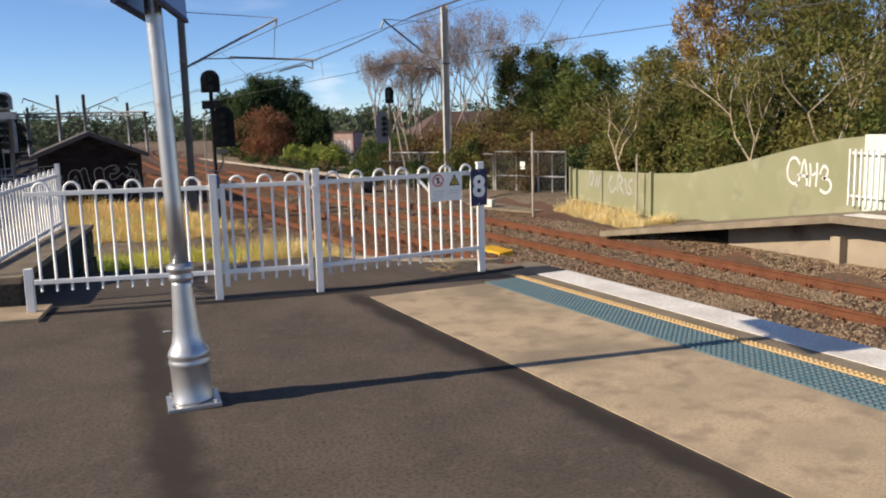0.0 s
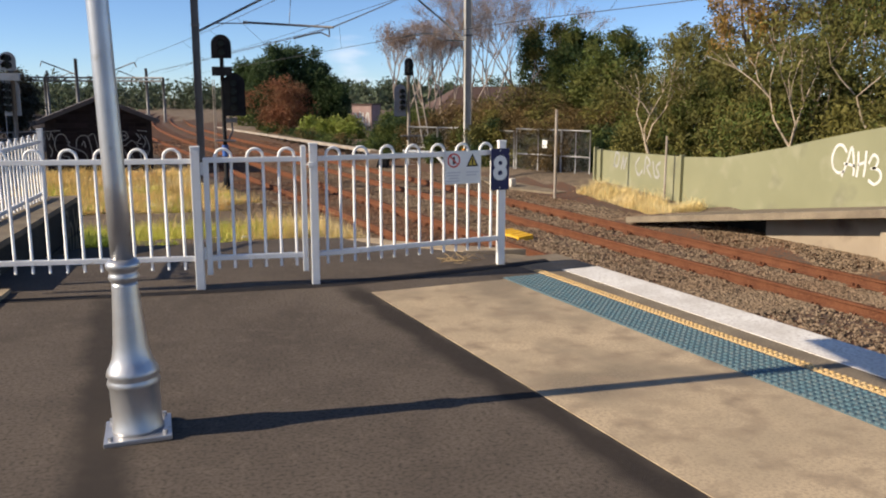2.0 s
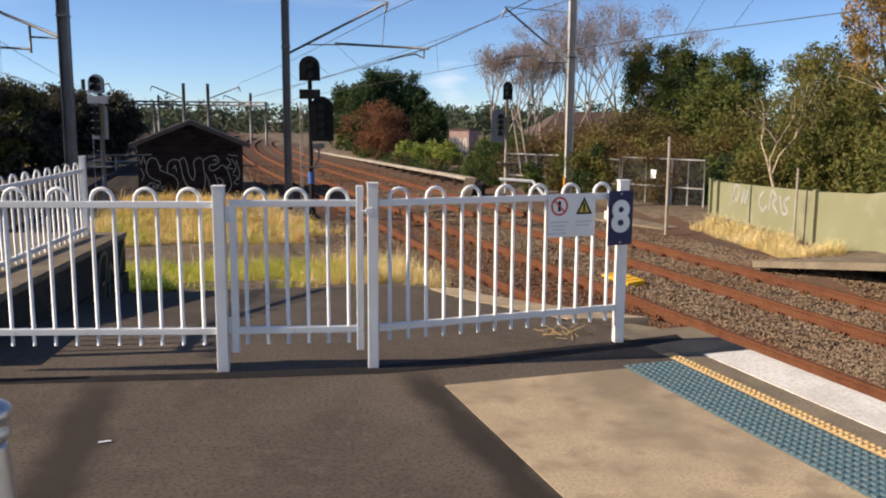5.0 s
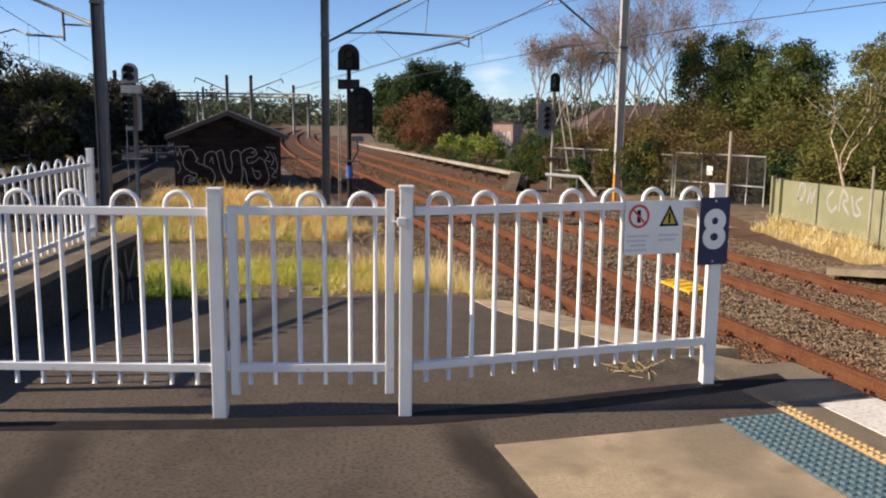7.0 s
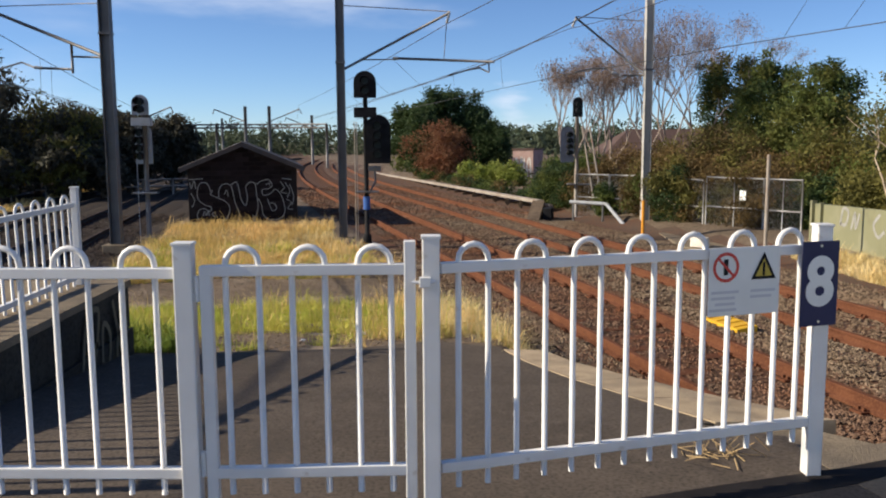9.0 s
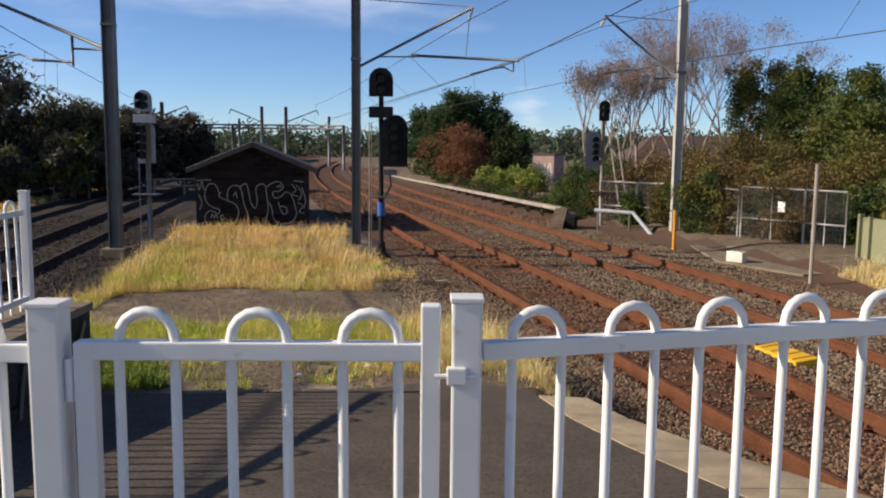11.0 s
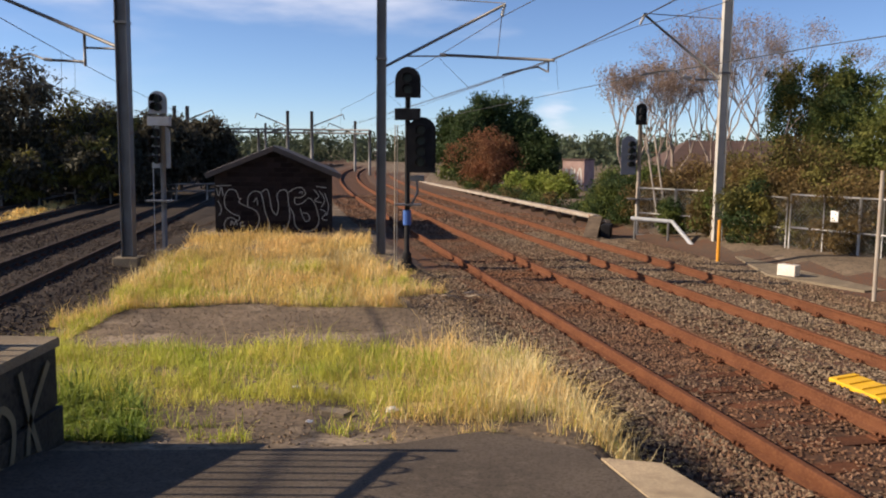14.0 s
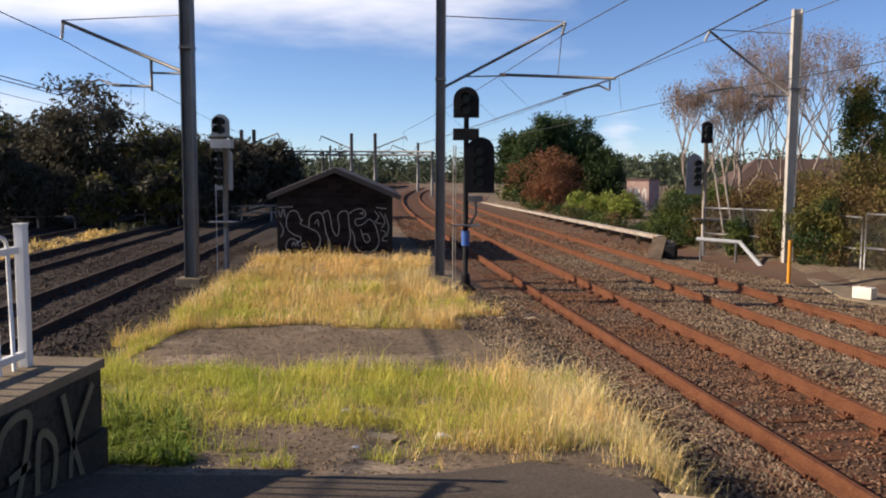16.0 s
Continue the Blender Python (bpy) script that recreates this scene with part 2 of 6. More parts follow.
M_SIGNWHITE = material("white_sign", (0.74, 0.75, 0.74), 0.4, second=(0.68, 0.69, 0.68), scale=5)
M_SIGNBLUE = material("blue_sign", (0.02, 0.045, 0.20), 0.35, second=(0.03, 0.055, 0.22), scale=4)
M_RED = material("red_ring", (0.55, 0.04, 0.03), 0.5)
M_GREYTEXT = material("grey_print", (0.52, 0.53, 0.57), 0.6)
M_AMBER = material("amber_print", (0.5, 0.36, 0.04), 0.5)
M_GREENWALL = material("green_wall_paint", (0.235, 0.235, 0.145), 0.85, second=(0.205, 0.205, 0.125), scale=0.6, stain=(0.175, 0.172, 0.115), stain_scale=0.9, stain_at=0.6, bump=0.1, bump_scale=50, spec=0.12, blot=((0.27, 0.265, 0.18), 1.6, 0.55))
M_PALEWALL = material("pale_green_paint", (0.56, 0.61, 0.53), 0.8, second=(0.5, 0.55, 0.47), scale=0.8)
M_SPRAYWHITE = material("white_spray", (0.62, 0.61, 0.58), 0.7, second=(0.5, 0.49, 0.46), scale=6)
M_SPRAYGREY = material("faded_spray", (0.33, 0.33, 0.305), 0.8, second=(0.25, 0.25, 0.23), scale=6)
M_SPRAYOCHRE = material("ochre_spray", (0.16, 0.14, 0.09), 0.8, second=(0.11, 0.10, 0.07), scale=6)
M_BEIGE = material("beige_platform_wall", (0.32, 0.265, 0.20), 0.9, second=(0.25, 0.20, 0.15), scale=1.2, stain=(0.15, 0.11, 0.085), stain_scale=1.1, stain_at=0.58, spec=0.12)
M_YELLOWPLATE = material("yellow_plate", (0.72, 0.42, 0.02), 0.55, second=(0.62, 0.36, 0.02), scale=4)
M_ORANGE = material("orange_post", (0.72, 0.30, 0.02), 0.5, second=(0.62, 0.26, 0.02), scale=4)
M_PIPE = material("pale_pipe", (0.36, 0.32, 0.275), 0.75, second=(0.26, 0.21, 0.17), scale=1.4, stain=(0.24, 0.12, 0.07), stain_scale=2, stain_at=0.6)
M_PINK = material("brown_pink_paint", (0.40, 0.28, 0.25), 0.85, second=(0.32, 0.21, 0.19), scale=1.5, stain=(0.25, 0.15, 0.13), stain_scale=2, stain_at=0.6)
M_BARK = material("bark", (0.16, 0.12, 0.085), 0.95, second=(0.10, 0.075, 0.055), scale=4, bump=0.6, bump_scale=20, spec=0.12)
M_PALEBARK = material("pale_bark", (0.50, 0.41, 0.31), 0.9, second=(0.34, 0.27, 0.20), scale=3, bump=0.4, bump_scale=20, spec=0.12)
M_GREYBARK = material("grey_twig_bark", (0.33, 0.27, 0.235), 0.9, second=(0.25, 0.20, 0.17), scale=3, bump=0.4, bump_scale=20, spec=0.12)
M_LEAF_GUM = leaf_material("gum_leaf", (0.165, 0.148, 0.037), (0.105, 0.105, 0.03))
M_LEAF_DARK = leaf_material("fig_leaf", (0.03, 0.056, 0.019), (0.048, 0.076, 0.024))
M_LEAF_MID = leaf_material("shrub_leaf", (0.08, 0.115, 0.026), (0.12, 0.122, 0.03))
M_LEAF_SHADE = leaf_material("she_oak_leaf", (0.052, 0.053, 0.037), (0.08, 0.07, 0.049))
M_LEAF_RED = leaf_material("russet_leaf", (0.27, 0.115, 0.06), (0.19, 0.10, 0.05))
M_LEAF_BROWN = leaf_material("brown_leaf", (0.165, 0.108, 0.042), (0.085, 0.066, 0.026), per_island=0.5)
M_LEAF_GOLD = leaf_material("golden_leaf", (0.43, 0.265, 0.075), (0.30, 0.19, 0.06))
M_LEAF_BARE = leaf_material("sparse_grey_leaf", (0.30, 0.215, 0.175), (0.22, 0.155, 0.12))
M_LEAF_LIME = leaf_material("lime_shrub_leaf", (0.20, 0.25, 0.045), (0.26, 0.28, 0.07))
M_FAR = leaf_material("far_wood", (0.06, 0.085, 0.05), (0.085, 0.10, 0.06))
M_WIRE = material("overhead_wire", (0.05, 0.05, 0.052), 0.6, 0.3)
M_INSUL = material("porcelain", (0.45, 0.44, 0.42), 0.3, second=(0.35, 0.33, 0.3), scale=8)
M_MESHFENCE = material("galvanised_mesh", (0.20, 0.205, 0.21), 0.55, 0.4)
M_MESHTUBE = material("galvanised_tube", (0.36, 0.36, 0.36), 0.5, 0.4, second=(0.28, 0.27, 0.26), scale=5)
M_LITTER = material("white_litter", (0.7, 0.7, 0.7), 0.6, second=(0.6, 0.62, 0.66), scale=6)
M_HOUSE = material("house_brick", (0.20, 0.10, 0.07), 0.9, second=(0.16, 0.085, 0.06), scale=2)
M_TILE = material("roof_tile", (0.075, 0.045, 0.036), 0.8, second=(0.095, 0.055, 0.042), scale=3)
M_BOARD = material("grey_signal_board", (0.15, 0.165, 0.20), 0.6, second=(0.12, 0.13, 0.16), scale=4)
M_TWIG = material("dry_straw", (0.42, 0.30, 0.15), 0.9, second=(0.33, 0.23, 0.12), scale=5)


# ---- builders ----
TA = math.atan(0.21)                    # the tracks lean this much to -X as they run to +Y
CA, SA = math.cos(TA), math.sin(TA)


def tr(q, s):
    """Place in the plan from q (across the tracks) and s (along them)."""
    return (q * CA - s * SA, q * SA + s * CA)


def qs(x, y):
    return (x * CA + y * SA, -x * SA + y * CA)


def part(name, bm, mat, parent=None, label="", smooth=False):
    me = bpy.data.meshes.new(name)
    bm.to_mesh(me)
    bm.free()
    if smooth:
        for p in me.polygons:
            p.use_smooth = True
    me.materials.append(mat)
    ob = new(name, me)
    if parent:
        ob.parent = parent
    if label:
        tagged(ob, label)
    return ob


def from_arrays(name, verts, faces, mat, parent=None, smooth=False):
    me = bpy.data.meshes.new(name)
    me.from_pydata([tuple(v) for v in verts], [], [tuple(f) for f in faces])
    me.update()
    if smooth:
        for p in me.polygons:
            p.use_smooth = True
    me.materials.append(mat)
    ob = new(name, me)
    if parent:
        ob.parent = parent
    return ob


def thing(name, m, label, category, group="", kind=""):
    ob = new(name)
    ob.matrix_world = m
    ob.empty_display_size = 0.2
    return tagged(ob, label, category, group, kind)


def box(bm, cx, cy, cz, sx, sy, sz, bevel=0.0, rot=None):
    m = Matrix.Translation((cx, cy, cz)) @ (rot or Matrix.Identity(4)) @ Matrix.Diagonal((sx, sy, sz, 1))
    r = bmesh.ops.create_cube(bm, size=1.0, matrix=m)
    if bevel:
        edges = {e for v in r["verts"] for e in v.link_edges}
        bmesh.ops.bevel(bm, geom=list(edges), offset=bevel, segments=2, profile=0.6, affect="EDGES")
    return r["verts"]


def tube(bm, pts, radii, sides=8, cap=True):
    """A tapered tube through points."""
    pts = [Vector(p) for p in pts]
    if not isinstance(radii, (list, tuple)):
        radii = [radii] * len(pts)
    rings = []
    side = None
    for i, p in enumerate(pts):
        d = (pts[min(i + 1, len(pts) - 1)] - pts[max(i - 1, 0)]).normalized()
        if side is None:
            side = d.cross(Vector((0, 0, 1)))
            if side.length < 0.05:
                side = d.cross(Vector((1, 0, 0)))
        side = (side - d * side.dot(d)).normalized()
        up = d.cross(side)
        rings.append([bm.verts.new(p + radii[i] * (math.cos(a) * side + math.sin(a) * up))
                      for a in (2 * math.pi * k / sides for k in range(sides))])
    for a, b in zip(rings, rings[1:]):
        for k in range(sides):
            bm.faces.new((a[k], a[(k + 1) % sides], b[(k + 1) % sides], b[k]))
    if cap:
        bm.faces.new(rings[0])
        bm.faces.new(list(reversed(rings[-1])))


def lathe(bm, profile, sides=24, centre=(0, 0)):
    """Turn (radius, height) pairs round a vertical axis."""
    rings = [[bm.verts.new((centre[0] + r * math.cos(2 * math.pi * k / sides), centre[1] + r * math.sin(2 * math.pi * k / sides), z))
              for k in range(sides)] for r, z in profile]
    for a, b in zip(rings, rings[1:]):
        for k in range(sides):
            bm.faces.new((a[k], a[(k + 1) % sides], b[(k + 1) % sides], b[k]))
    bm.faces.new(list(reversed(rings[0])))
    bm.faces.new(rings[-1])


def prism(bm, outline, z0, z1):
    """An upright prism over a plan outline; z1 may be a function of (x, y)."""
    top = (lambda x, y: z1) if not callable(z1) else z1
    low = (lambda x, y: z0) if not callable(z0) else z0
    a = [bm.verts.new((x, y, low(x, y))) for x, y in outline]
    b = [bm.verts.new((x, y, top(x, y))) for x, y in outline]
    bm.faces.new(list(reversed(a)))
    bm.faces.new(b)
    for i in range(len(a)):
        j = (i + 1) % len(a)
        bm.faces.new((a[i], a[j], b[j], b[i]))
    bmesh.ops.recalc_face_normals(bm, faces=bm.faces[:])


def smoothstep(v, lo, hi):
    f = min(1.0, max(0.0, (v - lo) / (hi - lo)))
    return f * f * (3 - 2 * f)


# ---- ground, ramp, platform ----
def ramp_z(y):
    return -0.11 * max(0.0, y - 1.2) if y < 10.3 else -1.0


def ground_z(x, y):
    """The lie of the land: a ramp off the platform's end between two track beds."""
    q, s = qs(x, y)
    bed = -1.22
    if y < 0.2:
        return bed + 0.30 * smoothstep(q, 9.15, 9.6)
    z = ramp_z(y) - 0.03 + 0.035 * noise.noise((x * 0.9, y * 0.9, 3.1))
    if y < 4.0:
        z -= 0.05
    edge = 1.5 + 0.5 * smoothstep(s, 3, 6) + 0.55 * smoothstep(s, 5, 12) - 0.2 * smoothstep(s, 20, 40)
    z += (bed - z) * smoothstep(q, edge, edge + 0.75)
    w = x + 0.16 * y
    z += (bed - z) * (1 - smoothstep(w, -4.6, -3.4))
    z += (bed - z) * smoothstep(y, 45, 70)
    bank = smoothstep(q, 11.3, 13.0) * 0.25 + smoothstep(-w, 14, 20) * 0.2
    if y < 14:
        bank += 0.30 * smoothstep(q, 9.15, 9.6) * (1 - smoothstep(s, 7.5, 9.5))
    return z + bank


def steps(spans):
    out = [spans[0][0]]
    for a, b, d in spans:
        n = max(1, round((b - a) / d))
        out += [a + (b - a) * (k + 1) / n for k in range(n)]
    return out


gx = steps([(-900, -120, 130), (-120, -24, 8), (-24, -8, 1.0), (-8, 5, 0.2), (5, 16, 0.5), (16, 40, 4), (40, 120, 16), (120, 900, 130)])
gy = steps([(-300, -20, 70), (-20, 0, 2.5), (0, 14, 0.2), (14, 30, 0.5), (30, 70, 2), (70, 200, 13), (200, 1500, 130)])
gverts = [(x, y, ground_z(x, y)) for y in gy for x in gx]
nx = len(gx)
gfaces = [(j * nx + i, j * nx + i + 1, (j + 1) * nx + i + 1, (j + 1) * nx + i) for j in range(len(gy) - 1) for i in range(nx - 1)]
ground = from_arrays("ground", gverts, gfaces, M_DIRT, smooth=True)
ground.data.materials.append(M_BALLAST)
ground.data.materials.append(M_BALLAST_DARK)
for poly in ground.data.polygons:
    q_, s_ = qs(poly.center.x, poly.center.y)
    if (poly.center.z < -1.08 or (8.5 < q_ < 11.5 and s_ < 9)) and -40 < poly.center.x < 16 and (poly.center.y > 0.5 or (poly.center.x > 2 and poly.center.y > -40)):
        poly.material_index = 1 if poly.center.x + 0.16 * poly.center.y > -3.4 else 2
tagged(ground, "dry dirt ground with thin weeds between the tracks", "ground", kind="structure")

# platform: a body, then its surfaces on top
END_S = 0.38
plat_out = [tr(-30, -40), tr(2.60, -40), tr(2.60, END_S), (2.15, 1.25), (1.45, 1.25), (-2.45, 1.25), (-9, 1.25)]
bm = bmesh.new()
prism(bm, plat_out, -1.3, -0.05)
platform = tagged(part("platform", bm, M_COPING), "concrete railway platform with an asphalt deck", "platform", kind="structure")

bm = bmesh.new()
asph = [tr(-30, -40), tr(0.32, -40), tr(0.32, -0.5), tr(1.98, -0.5), tr(1.98, END_S - 0.12), (1.9, 1.0), (1.45, 1.25), (-2.45, 1.25), (-9, 1.25)]
prism(bm, asph, -0.05, 0.0)
tagged(part("asphalt", bm, M_ASPHALT, platform), "worn brown-grey asphalt deck")
bm = bmesh.new()
prism(bm, [tr(0.325, -40), tr(1.57, -40), tr(1.57, -0.505), tr(0.325, -0.505)], -0.05, 0.002)
tagged(part("slab", bm, M_CONC, platform), "stained tan concrete paving")
bm = bmesh.new()
prism(bm, [tr(1.985, -40), tr(2.65, -40), tr(2.65, END_S), tr(1.985, END_S)], -0.05, 0.0)
part("edge_strip", bm, M_COPING, platform)
bm = bmesh.new()
prism(bm, [tr(2.25, -40), tr(2.64, -40), tr(2.64, -0.36), tr(2.25, -0.36)], 0.0, 0.004)
tagged(part("white_line", bm, M_WHITE_LINE, platform), "broad white painted edge line")


def stud_tile(name, w, d, nq, ns, r, h, mat):
    """One tactile tile: a thin slab with raised studs in rows."""
    v = [(x, y, z) for z in (0.0, 0.006) for x, y in ((0.001, 0.001), (w - 0.001, 0.001), (w - 0.001, d - 0.001), (0.001, d - 0.001))]
    f = [(4, 5, 6, 7), (0, 1, 5, 4), (1, 2, 6, 5), (2, 3, 7, 6), (3, 0, 4, 7)]
    for i in range(nq):
        for j in range(ns):
            cx, cy = (i + 0.5) * w / nq, (j + 0.5) * d / ns
            k = len(v)
            for rr, zz in ((r, 0.006), (r * 0.7, 0.006 + h)):
                for a in range(6):
                    v.append((cx + rr * math.cos(a * math.pi / 3), cy + rr * math.sin(a * math.pi / 3), zz))
            f += [(k + a, k + (a + 1) % 6, k + 6 + (a + 1) % 6, k + 6 + a) for a in range(6)]
            f.append(tuple(k + 6 + a for a in range(6)))
    me = bpy.data.meshes.new(name)
    me.from_pydata(v, [], f)
    me.materials.append(mat)
    return me


def lay_tiles(name, me, q0, s_end, d, n):
    for k in range(n):
        ob = new(name, me)
        ob.parent = platform
        ob.matrix_world = Matrix.Translation((*tr(q0, s_end - (k + 1) * d), 0.0)) @ Matrix.Rotation(TA, 4, "Z")


lay_tiles("tactile_tile", stud_tile("tactile_tile", 0.39, 0.30, 8, 6, 0.019, 0.007, M_TEAL), 1.575, -0.45, 0.30, 40)
lay_tiles("warning_tile", stud_tile("warning_tile", 0.08, 0.30, 2, 7, 0.015, 0.008, M_YELLOW_STRIP), 1.99, -0.28, 0.30, 41)
# the fence's shadow along its foot, painted as a flat black strip
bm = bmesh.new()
shadow_run = [(-3.2, -0.11, 0.06), (-2.2, -0.12, 0.06), (-0.9, -0.115, 0.065), (0.05, -0.06, 0.09), (0.6, 0.06, 0.105), (1.3, 0.27, 0.105), (1.95, 0.46, 0.09), (2.3, 0.60, 0.07)]
prism(bm, [(x, y - h) for x, y, h in shadow_run] + [(x, y + h) for x, y, h in reversed(shadow_run)], 0.0, 0.003)
part("tarred_joint", bm, M_FENCE_SHADE, platform, "black painted shadow strip along the fence")
# the asphalt ramp beyond the fence, with a broken coping along it
bm = bmesh.new()
prism(bm, [(-2.7, 1.25), (1.60, 1.25), (1.06, 2.84), (0.87, 3.6), (0.72, 4.6), (0.1, 5.15), (-0.5, 4.7), (-1.3, 4.5), (-2.7, 4.35)],
      lambda x, y: ramp_z(y) - 0.3, lambda x, y: ramp_z(y))
bmesh.ops.triangulate(bm, faces=bm.faces[:])
ramp = tagged(part("ramp", bm, M_ASPHALT), "cracked asphalt ramp falling away behind the fence", "ramp", kind="structure")


def coping(outline):
    bm = bmesh.new()
    prism(bm, outline, lambda x, y: ramp_z(y) - 0.75, lambda x, y: ramp_z(y) + 0.004)
    return part("coping_stone", bm, M_CONC, ramp, "worn pale concrete coping")


coping([(1.61, 1.26), (2.30, 1.26), (1.92, 1.98), (1.36, 1.98)])
coping([(1.355, 1.99), (1.91, 1.99), (1.58, 2.70), (1.11, 2.70)])
coping([(1.105, 2.71), (1.57, 2.71), (1.27, 3.55), (0.885, 3.55)])
coping([(0.88, 3.56), (1.26, 3.56), (1.12, 4.30), (0.77, 4.40)])


# ---- tracks ----
def track_line(q, s):
    """Plan of the right-hand tracks, with a slow bend far off."""
    x, y = tr(q, s)
    if y > 40:
        x += 0.0011 * (y - 40) ** 2
    return x, y


def left_line(w, y):
    return w - 0.16 * y + (0.00095 * (y - 40) ** 2 if y > 40 else 0), y


def sweep(bm, path, profile):
    """Sweep a (across, up) profile along a level path."""
    rings = []
    for i, p in enumerate(path):
        a, b = Vector(path[max(i - 1, 0)]), Vector(path[min(i + 1, len(path) - 1)])
        d = (b - a).normalized()
        side = Vector((d.y, -d.x, 0)).normalized()
        rings.append([bm.verts.new(Vector(p) + side * u + Vector((0, 0, v))) for u, v in profile])
    n = len(profile)
    for r0, r1 in zip(rings, rings[1:]):
        for k in range(n):
            bm.faces.new((r0[k], r0[(k + 1) % n], r1[(k + 1) % n], r1[k]))
    bm.faces.new(rings[0])
    bm.faces.new(list(reversed(rings[-1])))
    bmesh.ops.recalc_face_normals(bm, faces=bm.faces[:])


RAIL = [(-0.065, -0.16), (0.065, -0.16), (0.065, -0.145), (0.012, -0.12), (0.012, -0.045), (0.036, -0.035), (0.036, -0.004), (0.030, 0.0),
        (-0.030, 0.0), (-0.036, -0.004), (-0.036, -0.035), (-0.012, -0.045), (-0.012, -0.12), (-0.065, -0.145)]
RAIL_Z = -1.03


def along(a, b, near=2.0, far=8.0):
    out, s = [], a
    while s < b:
        out.append(s)
        s += near if s < 40 else far
    return out + [b]


bm = bmesh.new()
box(bm, 0, 0, 0, 2.5, 0.23, 0.14)
sleeper_mesh = bpy.data.meshes.new("sleeper")
bm.to_mesh(sleeper_mesh)
bm.free()
sleeper_dark = sleeper_mesh.copy()
sleeper_dark.materials.append(M_SLEEPER_DARK)
sleeper_mesh.materials.append(M_SLEEPER)
bm = bmesh.new()
box(bm, 0, 0, 0.012, 0.34, 0.17, 0.024)
for dx in (-0.1, 0.1):
    box(bm, dx, 0.04, 0.035, 0.035, 0.035, 0.04)
    box(bm, dx, -0.04, 0.035, 0.035, 0.035, 0.04)
plate_mesh = bpy.data.meshes.new("rail_plate")
bm.to_mesh(plate_mesh)
bm.free()
plate_mesh.materials.append(M_RUST)
rng = random.Random(4)


def bed_z(x, y, o):
    """Top of the ballast, o across the track's centre."""
    z = RAIL_Z - 0.175 + 0.035 * noise.noise((x * 1.3, y * 1.3, 7.0)) + 0.015 * noise.noise((x * 5, y * 5, 2.0))
    z += 0.045 * smoothstep(abs(o), 0.82, 0.95)
    return z - 0.16 * max(0.0, abs(o) - 1.6)


def build_track(name, line, a, b, label, s_near, n_sleep, bed=True):
    root = thing(name, Matrix.Identity(4), label, "railway track", kind="structure")
    params = along(a, b)
    for off in (-0.752, 0.752):
        bm = bmesh.new()
        sweep(bm, [(*line(off, s), RAIL_Z) for s in params], RAIL)
        # rails, sleepers and ballast of the shaded tracks carry that shade as darker colour
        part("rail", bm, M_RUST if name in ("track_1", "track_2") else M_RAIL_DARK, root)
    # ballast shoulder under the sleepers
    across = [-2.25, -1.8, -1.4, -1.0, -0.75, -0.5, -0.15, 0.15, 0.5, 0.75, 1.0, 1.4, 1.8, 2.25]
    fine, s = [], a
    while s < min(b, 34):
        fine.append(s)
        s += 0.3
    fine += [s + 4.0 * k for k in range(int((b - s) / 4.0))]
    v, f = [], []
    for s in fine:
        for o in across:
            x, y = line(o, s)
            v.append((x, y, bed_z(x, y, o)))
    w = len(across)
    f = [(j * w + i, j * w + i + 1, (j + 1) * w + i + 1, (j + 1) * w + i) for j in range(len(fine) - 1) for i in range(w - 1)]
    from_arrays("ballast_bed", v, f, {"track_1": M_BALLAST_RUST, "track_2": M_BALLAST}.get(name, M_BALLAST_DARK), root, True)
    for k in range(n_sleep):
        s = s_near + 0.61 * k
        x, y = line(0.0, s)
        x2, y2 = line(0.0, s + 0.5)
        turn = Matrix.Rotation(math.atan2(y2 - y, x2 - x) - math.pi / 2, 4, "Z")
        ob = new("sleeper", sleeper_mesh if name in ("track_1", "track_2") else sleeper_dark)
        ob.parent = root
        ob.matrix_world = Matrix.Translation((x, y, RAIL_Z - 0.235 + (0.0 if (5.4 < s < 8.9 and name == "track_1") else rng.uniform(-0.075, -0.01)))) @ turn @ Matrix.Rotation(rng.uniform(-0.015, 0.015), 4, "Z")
        for off in (-0.752, 0.752) if k < 40 else ():
            px, py = line(off, s)
            pl = new("rail_plate", plate_mesh)
            pl.parent = root
            pl.matrix_world = Matrix.Translation((px, py, RAIL_Z - 0.166)) @ turn
    return root


Q1, Q2 = 4.75, 8.08
build_track("track_1", lambda o, s: track_line(Q1 + o, s), -36, 150, "rusty railway track on brown ballast with timber sleepers", -4.0, 90)
build_track("track_2", lambda o, s: track_line(Q2 + o, s), -36, 150, "rusty railway track on grey ballast with timber sleepers", -8.0, 90)
W3, W4, W5 = -6.5, -10.0, -14.2
build_track("track_3", lambda o, s: left_line(W3 + o, s), 4, 150, "dark railway track in shade with timber sleepers", 8.0, 60)
build_track("track_4", lambda o, s: left_line(W4 + o, s), 6, 150, "dark railway track with timber sleepers", 10.0, 50)
build_track("track_5", lambda o, s: left_line(W5 + o, s), 10, 150, "distant dark railway track", 14.0, 30)

